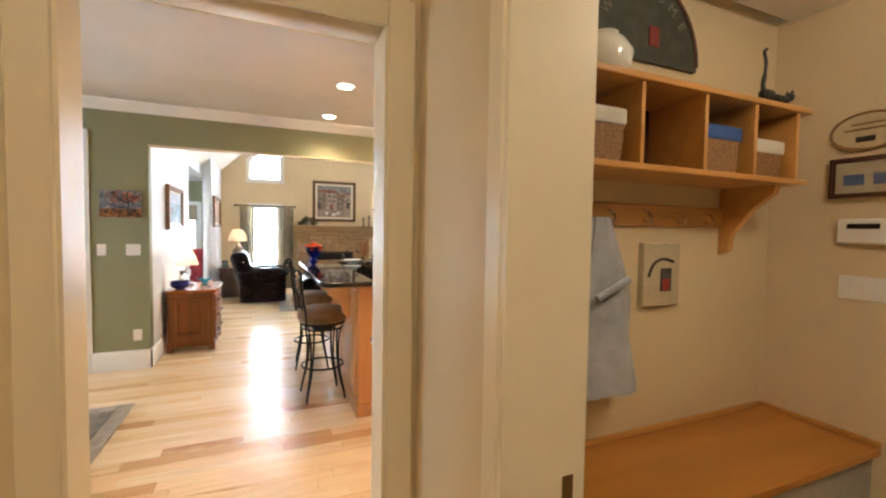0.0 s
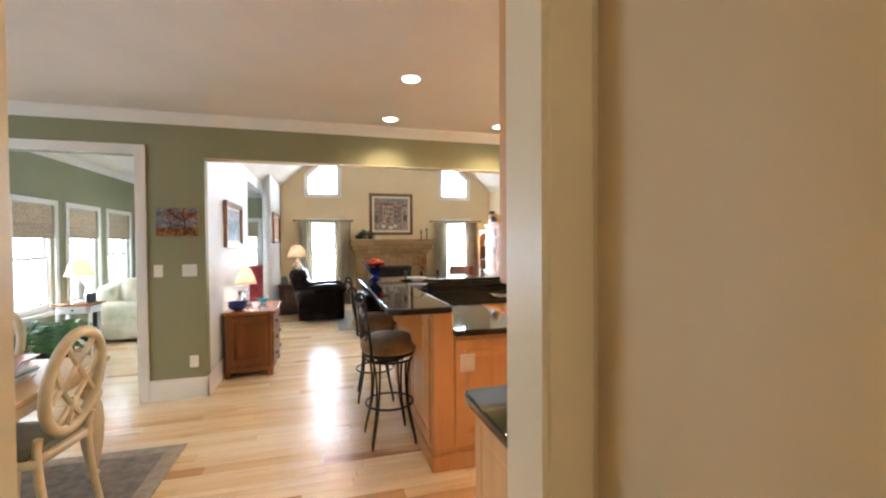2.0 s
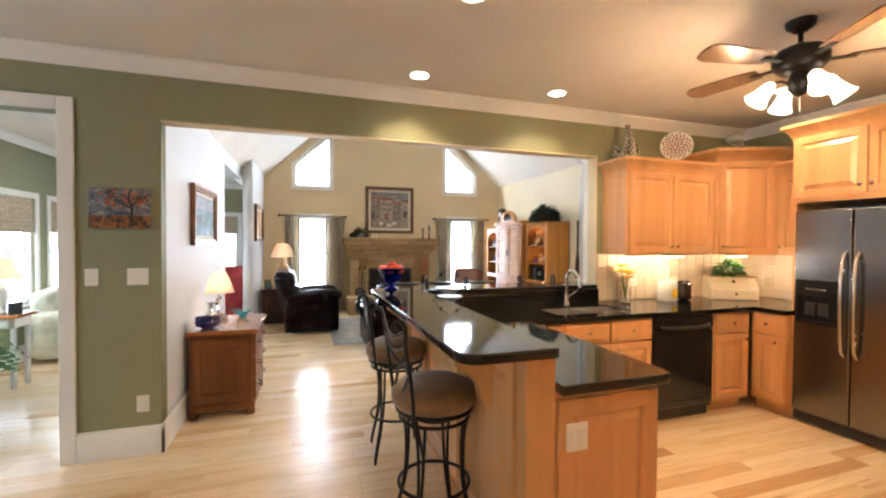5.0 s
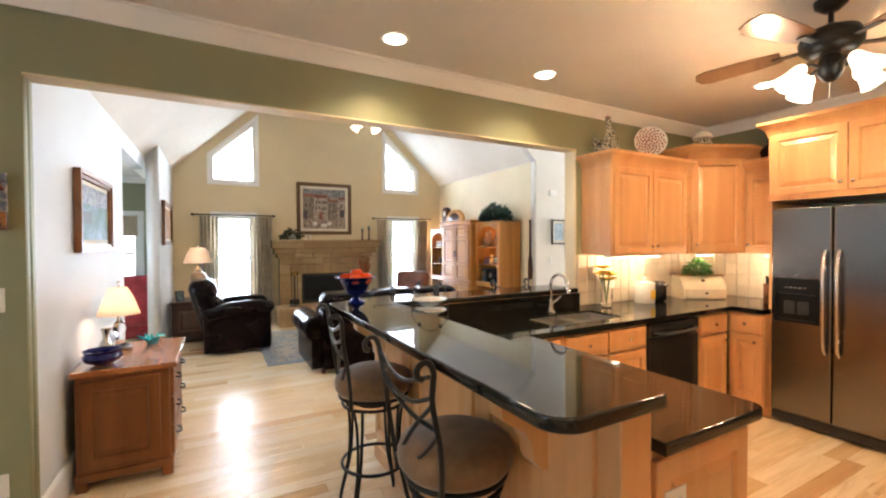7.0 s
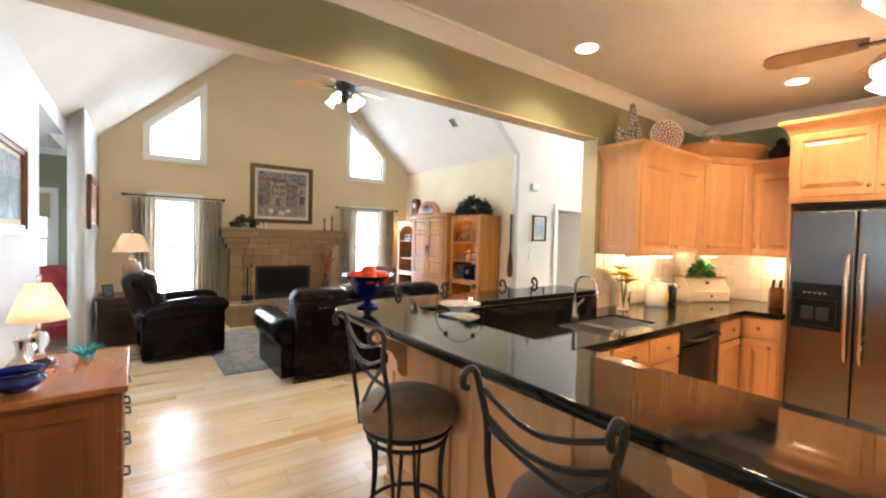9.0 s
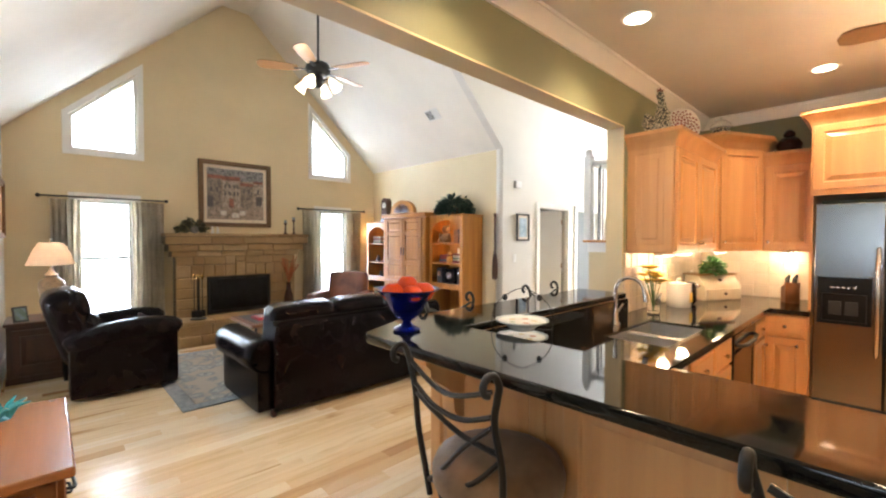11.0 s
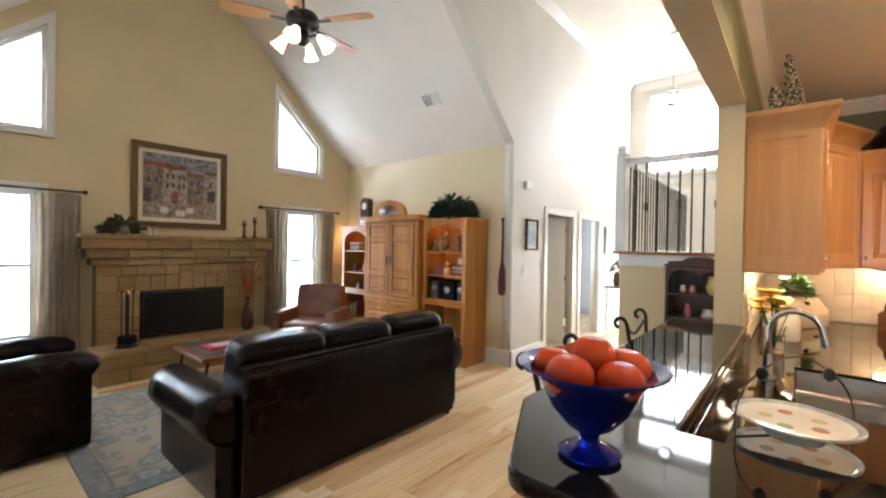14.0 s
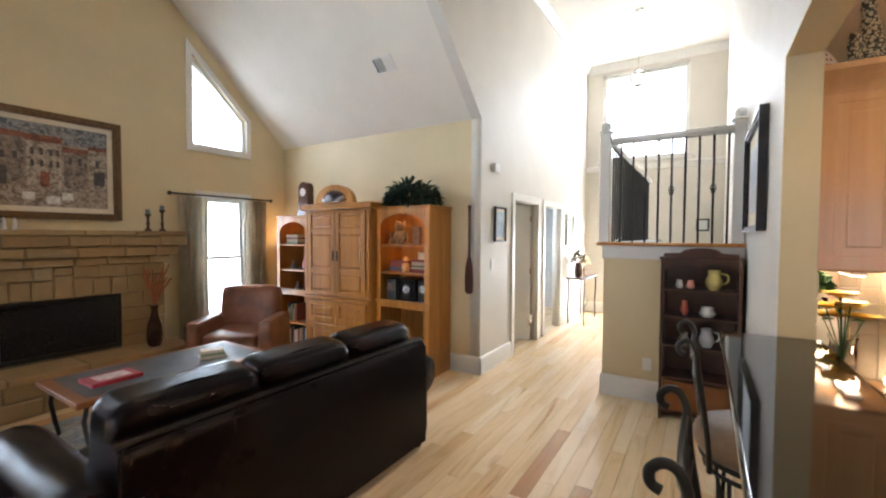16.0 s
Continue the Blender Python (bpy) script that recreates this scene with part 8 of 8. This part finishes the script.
cs = thing("coat_shelf", "pine coat shelf with four cubbies and metal hooks", "shelf", at=(1.40, 1.58, 0))
part("top", box(B(), 0.0, 1.45, -0.31, 0, 2.03, 2.055, 0.005), PINE, cs)
part("bottom", box(B(), 0.0, 1.43, -0.31, 0, 1.70, 1.725, 0.005), PINE, cs)
# dark wood on the back stands in for shade inside the cubbies
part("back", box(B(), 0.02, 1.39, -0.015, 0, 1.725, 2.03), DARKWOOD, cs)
for x in (0.02, 0.40, 0.75, 1.07, 1.375):
    part("divider", box(B(), x - 0.010, x + 0.010, -0.29, -0.015, 1.725, 2.03, 0.002), PINE, cs)
part("hook_rail", box(B(), 0.02, 1.32, -0.022, 0.0, 1.50, 1.60, 0.004), PINE, cs)
for x in (0.10, 1.30):
    part("bracket", prism(B(), [(-0.001, 1.70), (-0.26, 1.70), (-0.25, 1.66), (-0.15, 1.58), (-0.06, 1.46), (-0.05, 1.38), (-0.001, 1.36)], "x", x - 0.02, x + 0.02), PINE, cs)
for x in (0.28, 0.50, 0.72, 0.94, 1.14):
    part("hook", tube(B(), bezier([(x, -0.022, 1.57), (x, -0.05, 1.56), (x, -0.07, 1.53), (x, -0.05, 1.51), (x, -0.022, 1.53)], 4), 0.005, 6), CHROME, cs)
WICKER = plain("woven_wicker", (0.26, 0.14, 0.055), 0.7, 0, 0.4, 90, 0.8)
LINEN = cloth("white_basket_liner", (0.62, 0.58, 0.50))
for x, w, h, c in ((1.46, 0.30, 0.20, LINEN), (2.20, 0.24, 0.20, cloth("blue_knit_cloth", (0.04, 0.10, 0.30))), (2.51, 0.24, 0.17, LINEN)):
    b = thing("wicker_basket", "woven wicker basket with a cloth liner in a cubby", "basket", "baskets in the cubbies", at=(x, 1.33, 1.725))
    bm = B()
    prev = None
    for k in range(9):
        z, g = h * k / 8, 0.012 * (1 - k / 8) + (0.004 if k % 2 else 0)
        cur = [bm.verts.new(p) for p in ((g, g, z), (w - g, g, z), (w - g, 0.20 - g, z), (g, 0.20 - g, z))]
        if prev:
            for i in range(4):
                bm.faces.new((prev[i], prev[(i + 1) % 4], cur[(i + 1) % 4], cur[i]))
        prev = cur
    bm.faces.new(prev)
    part("weave", bm, WICKER, b)
    part("liner", puff(B(), -0.004, w + 0.004, -0.004, 0.204, h - 0.055, h + 0.012, 0.4, 6), c, b)
ft_ = thing("welcome_sign", "dark green arched wooden welcome sign above the coat shelf", "sign", at=(1.74, 1.555, 2.25))
fanpts = [(0.0, 0.0), (0.69, 0.0)] + [(0.345 + 0.345 * math.cos(math.pi * k / 18), 0.02 + 0.36 * math.sin(math.pi * k / 18)) for k in range(19)]
part("board", prism(B(), fanpts, "y", 0.0, 0.02), plain("dark_green_sign_paint", (0.06, 0.065, 0.05), 0.6, 0, 0.3, 12), ft_)
part("rim", tube(B(), [(0.345 + 0.34 * math.cos(math.pi * k / 18), -0.004, 0.02 + 0.355 * math.sin(math.pi * k / 18)) for k in range(19)], 0.009, 6), plain("rust_sign_edge", (0.12, 0.05, 0.035), 0.6), ft_)
part("painted_house", box(B(), 0.37, 0.43, -0.006, 0.0, 0.07, 0.16, 0.002), plain("barn_red_paint", (0.25, 0.035, 0.03), 0.6), ft_)
LETTER = plain("dull_gold_lettering", (0.22, 0.20, 0.13), 0.6)
for k, chh in enumerate("WELCOME"):
    a = math.pi * (0.80 - 0.60 * k / 6)
    tx = bpy.data.curves.new("letter", 'FONT')
    tx.body, tx.size, tx.extrude, tx.align_x = chh, 0.07, 0.001, 'CENTER'
    o = new("letter", tx)
    o.parent = ft_
    o.matrix_basis = Matrix.Translation((0.345 + 0.26 * math.cos(a), -0.003, 0.02 + 0.27 * math.sin(a))) @ Matrix.Rotation(math.pi / 2 - a, 4, 'Y') @ Matrix.Rotation(math.pi / 2, 4, 'X')
    o.data.materials.append(LETTER)
pt = thing("white_pot", "white painted pottery jar on the coat shelf", "jar", at=(1.70, 1.40, 2.056))
part("jar", lathe(B(), [(0.06, 0), (0.10, 0.04), (0.11, 0.09), (0.08, 0.14), (0.05, 0.16), (0.055, 0.17), (0.04, 0.17)], 22), CHINA, pt)
ct_ = solo("cat_figure", tube(B(), bezier([(0.0, 0, 0.10), (0.005, 0, 0.16), (-0.01, 0, 0.20), (0.005, 0, 0.215)], 4), 0.007, 6), BLACKMAT, "black metal cat figurine with a raised tail", "figurine", at=(2.50, 1.285, 2.056))
bm = B()
bm.from_mesh(ct_.data)
puff(bm, -0.02, 0.06, -0.02, 0.02, 0.0, 0.045, 0.9, 6)
tube(bm, bezier([(0.0, 0, 0.03), (-0.01, 0, 0.06), (0.0, 0, 0.10)], 4), 0.010, 6)
puff(bm, 0.06, 0.17, -0.018, 0.018, 0.0, 0.032, 0.9, 6)
ball(bm, 0.185, 0, 0.034, 0.02)
for sy in (-0.01, 0.01):
    lathe(bm, [(0.007, 0), (0.001, 0.016)], 6, 0.185, sy, 0.05)
bm.to_mesh(ct_.data)
bm.free()
rbx = thing("hanging_jacket", "pale grey jacket hanging from a hook", "jacket", at=(1.80, 1.50, 0))
bm = B()
rows = []
for j in range(14):
    v = j / 13
    z = 1.53 - v * 0.75
    wv = 0.05 + 0.09 * min(1, v * 2.2) + 0.03 * v
    rows.append([bm.verts.new((wv * math.cos(k * math.tau / 20) * (1 + 0.18 * math.sin(3 * k + 4 * v)) + 0.03 * v, 0.055 * (0.6 + v) * math.sin(k * math.tau / 20) * (1 + 0.25 * math.cos(5 * k + 3 * v)), z)) for k in range(20)])
for u, v in zip(rows, rows[1:]):
    for k in range(20):
        bm.faces.new((u[k], u[(k + 1) % 20], v[(k + 1) % 20], v[k]))
bm.faces.new(rows[0])
bm.faces.new(rows[-1][::-1])
part("cloth", bm, cloth("pale_grey_jacket_cloth", (0.36, 0.37, 0.40), (0.46, 0.47, 0.5)), rbx)
part("belt", tube(B(), bezier([(-0.08, -0.09, 1.20), (0.0, -0.10, 1.24), (0.08, -0.09, 1.27)], 4), 0.016, 8), bpy.data.materials["pale_grey_jacket_cloth"], rbx)
bcv = thing("barn_canvas", "small cream canvas of a barn with a red window", "picture", at=(2.12, 1.58, 1.12))
part("canvas", box(B(), 0, 0.24, -0.035, 0, 0, 0.30, 0.004), plain("cream_canvas", (0.50, 0.42, 0.28), 0.8), bcv)
part("painted_roof", tube(B(), bezier([(0.03, -0.037, 0.14), (0.06, -0.037, 0.20), (0.12, -0.037, 0.225), (0.19, -0.037, 0.21)], 4), 0.007, 6), BLACKF, bcv)
part("painted_door", box(B(), 0.11, 0.18, -0.038, -0.035, 0.07, 0.18), DK, bcv)
part("painted_window", box(B(), 0.12, 0.165, -0.0395, -0.038, 0.075, 0.13), plain("painted_red_window", (0.35, 0.04, 0.03), 0.7), bcv)
ov = thing("oval_plaque", "cream oval wooden plaque with faint script", "plaque", at=(3.098, 1.17, 1.96), rz=-90)
part("board", prism(B(), [(0.135 * math.cos(k * math.tau / 28), 0.085 * math.sin(k * math.tau / 28)) for k in range(28)], "y", -0.016, 0.0), plain("cream_plaque_paint", (0.52, 0.42, 0.24), 0.6), ov)
part("rim", tube(B(), [(0.135 * math.cos(k * math.tau / 28), -0.016, 0.085 * math.sin(k * math.tau / 28)) for k in range(28)], 0.006, 6, True), GOLDB, ov)
for z, w in ((0.03, 0.06), (0.005, 0.085)):
    part("script_line", box(B(), -w, w, -0.018, -0.0162, z, z + 0.008), GOLDB, ov)
part("painted_dog", box(B(), -0.04, 0.03, -0.018, -0.0162, -0.05, -0.025), BLACKF, ov)
framed("goose_print", "dark-framed print of two blue geese", 0.30, 0.19, (3.096, 1.30, 1.65), -90, DARKWOOD, 0.022, 0.0, plain("aged_print_paper", (0.42, 0.36, 0.24), 0.8), 0.018,
       ((plain("goose_blue", (0.10, 0.14, 0.25), 0.7), 0.12, 0.42, 0.25, 0.6), (plain("goose_blue_dark", (0.08, 0.11, 0.2), 0.7), 0.55, 0.88, 0.25, 0.6)))
tk = thing("alarm_keypad", "white alarm keypad with a dark display", "keypad", at=(3.098, 1.16, 1.49), rz=-90)
part("case", box(B(), -0.10, 0.10, -0.03, 0.0, -0.06, 0.06, 0.01, 2), WHITEPL, tk)
part("display", box(B(), -0.06, 0.06, -0.032, -0.029, 0.012, 0.036, 0.002), BLACKGLOSS, tk)
switch(3.098, 1.15, 1.22, 0.20, "white four-gang switch plate in the mudroom", -90, 4)
sp_ = thing("strike_plate", "brass strike plate on the mudroom jamb", "strike plate", at=(1.09, 0.8145, 0.92))
part("plate", box(B(), -0.014, 0.014, -0.002, 0.0, -0.028, 0.028, 0.001), plain("aged_brass_plate", (0.25, 0.16, 0.07), 0.4, 0.9), sp_)
# two ceiling lights out of view, added to light mudroom and back hall
ml = thing("unseen_mudroom_light", "unseen frosted glass ceiling light added for light", "ceiling light", at=(2.1, 0.2, 2.6))
part("glass", lathe(B(), [(0.02, -0.10), (0.10, -0.085), (0.15, -0.03), (0.15, 0.0)], 24), TULIP, ml)
lamp_light(2.1, 0.2, 2.44, 15, (1, 0.84, 0.62), 0.12)
m2 = thing("unseen_mudroom_light", "unseen frosted glass ceiling light added to light the back hall", "ceiling light", at=(0.0, -0.4, 2.6))
part("glass", lathe(B(), [(0.02, -0.10), (0.10, -0.085), (0.15, -0.03), (0.15, 0.0)], 24), TULIP, m2)
lamp_light(0.0, -0.4, 2.44, 15, (1, 0.83, 0.60), 0.12)
pfr = thing("framed_photo", "small black framed photo on the end table", "photo", at=(-0.28, 9.88, 0.615), rz=25)
bm = box(B(), -0.06, 0.06, -0.008, 0.008, 0.0, 0.16, 0.004)
bm.transform(Matrix.Rotation(radians(-14), 4, 'X'))
part("frame", bm, BLACKF, pfr)
bm = box(B(), -0.045, 0.045, -0.0095, -0.0082, 0.018, 0.142)
bm.transform(Matrix.Rotation(radians(-14), 4, 'X'))
part("photo", bm, MOUNT, pfr)

# ---- wall tiles and floor boards ----
ntl = Nodes("cream_tumbled_stone_tile", 0.5)
oit = ntl.add("ShaderNodeObjectInfo")
vtl = ntl.coords(world=True)
ntl.color(ntl.mix(ntl.math('MULTIPLY', ntl.noise(vtl, 18, 5), 0.5), ntl.ramp(oit.outputs["Random"], (0.0, (0.60, 0.51, 0.38)), (1.0, (0.69, 0.60, 0.47))), (0.54, 0.45, 0.33)))
ntl.bump(ntl.noise(vtl, 60, 4), 0.15, 0.004)
bm = B()
loops(bm, [(0.002, 0.108, 0.002, 0.108, 0.0), (0.002, 0.108, 0.002, 0.108, -0.005), (0.006, 0.104, 0.006, 0.104, -0.008)])
tile_mesh = mesh_of("tile", bm, ntl.m)
for r in range(4):
    for k in range(17):
        o = new("tile", tile_mesh)
        o.parent = bs
        o.matrix_basis = pose(2.995 + 0.1115 * k, KY - 0.006, 0.914 + 0.111 * r)
    for k in range(8):
        o = new("tile", tile_mesh)
        o.parent = bs
        o.matrix_basis = pose(4.894, KY - 0.02 - 0.1115 * k, 0.914 + 0.111 * r, 0, 0, -90)


def board_material(name, per_island):
    n = Nodes(name, 0.24)
    v = n.coords((0.8, 8, 8), True)
    if per_island:
        rv = n.add("ShaderNodeNewGeometry").outputs["Random Per Island"]
    else:
        rv = n.add("ShaderNodeObjectInfo").outputs["Random"]
    shift = n.add("ShaderNodeCombineXYZ")
    n.link(n.math('MULTIPLY', rv, 37.0), shift.inputs[0])
    n.link(n.math('MULTIPLY', rv, 91.0), shift.inputs[2])
    vm_ = n.t.nodes.new("ShaderNodeVectorMath")
    vm_.operation = 'ADD'
    n.link(v, vm_.inputs[0])
    n.link(shift.outputs[0], vm_.inputs[1])
    grain = n.noise(vm_.outputs[0], 1.6, 7, 0.62, 0.9)
    tone = n.ramp(rv, (0.0, (0.46, 0.25, 0.11)), (0.06, (0.64, 0.41, 0.21)), (0.14, (0.77, 0.56, 0.32)), (0.6, (0.82, 0.62, 0.38)), (1.0, (0.87, 0.72, 0.50)))
    dark = n.ramp(grain, (0.30, (0.84, 0.77, 0.69)), (0.54, (1, 1, 1)))
    streak = n.noise(vm_.outputs[0], 0.45, 4, 0.6, 1.5)
    n.color(n.mix(1.0, n.mix(1.0, tone, dark, 'MULTIPLY'), n.ramp(streak, (0.27, (0.62, 0.47, 0.35)), (0.37, (1, 1, 1))), 'MULTIPLY'))
    n.roughness(n.math('ADD', n.math('MULTIPLY', n.noise(n.coords((1, 1, 1), True), 3.0, 4), 0.12), 0.17))
    n.bump(n.math('ADD', grain, n.math('MULTIPLY', rv, 0.6)), 0.05, 0.004)
    return n.m


BOARD, BOARDS = board_material("hickory_floor_board", False), board_material("hickory_floor_boards", True)
floor_ob = bpy.data.objects["floor"]
unit = mesh_of("floor_board", box(B(), 0, 1, 0, 1, -1, 0), BOARD, True)
verts, faces, singles, BW = [], [], 0, 0.102
rnd = random.Random(23)
y = -2.1
while y < 12.05:
    x = -4.1 - rnd.uniform(0, 1)
    while x < 9.4:
        ln = rnd.uniform(0.45, 1.75)
        a, b = max(x, -4.1) + 0.0008, min(x + ln, 9.4) - 0.0008
        x += ln
        if b - a < 0.05:
            continue
        mx, my = (a + b) / 2, y + BW / 2
        if ((-0.5 < mx < 3.4 and 5.4 < my < 8.0) or (-0.6 < mx < 1.2 and 2.6 < my <= 5.4)) and singles < 300:
            o = new("floor_board", unit)
            o.parent = floor_ob
            o.matrix_basis = Matrix.LocRotScale((a, y + 0.0008, 0), None, (b - a, BW - 0.0016, 0.012))
            singles += 1
            continue
        k = len(verts)
        for z in (-0.012, 0.0):
            verts += [(a, y + 0.0008, z), (b, y + 0.0008, z), (b, y + BW - 0.0008, z), (a, y + BW - 0.0008, z)]
        faces += [(k + 4, k + 5, k + 6, k + 7), (k, k + 1, k + 5, k + 4), (k + 1, k + 2, k + 6, k + 5), (k + 2, k + 3, k + 7, k + 6), (k + 3, k, k + 4, k + 7)]
    y += BW
me = bpy.data.meshes.new("floor_boards")
me.from_pydata(verts, [], faces)
me.materials.append(BOARDS)
fbs = new("floor_boards", me)
fbs.parent = floor_ob
tagged(fbs, "light hickory floor boards of mixed tone", kind="stuff")
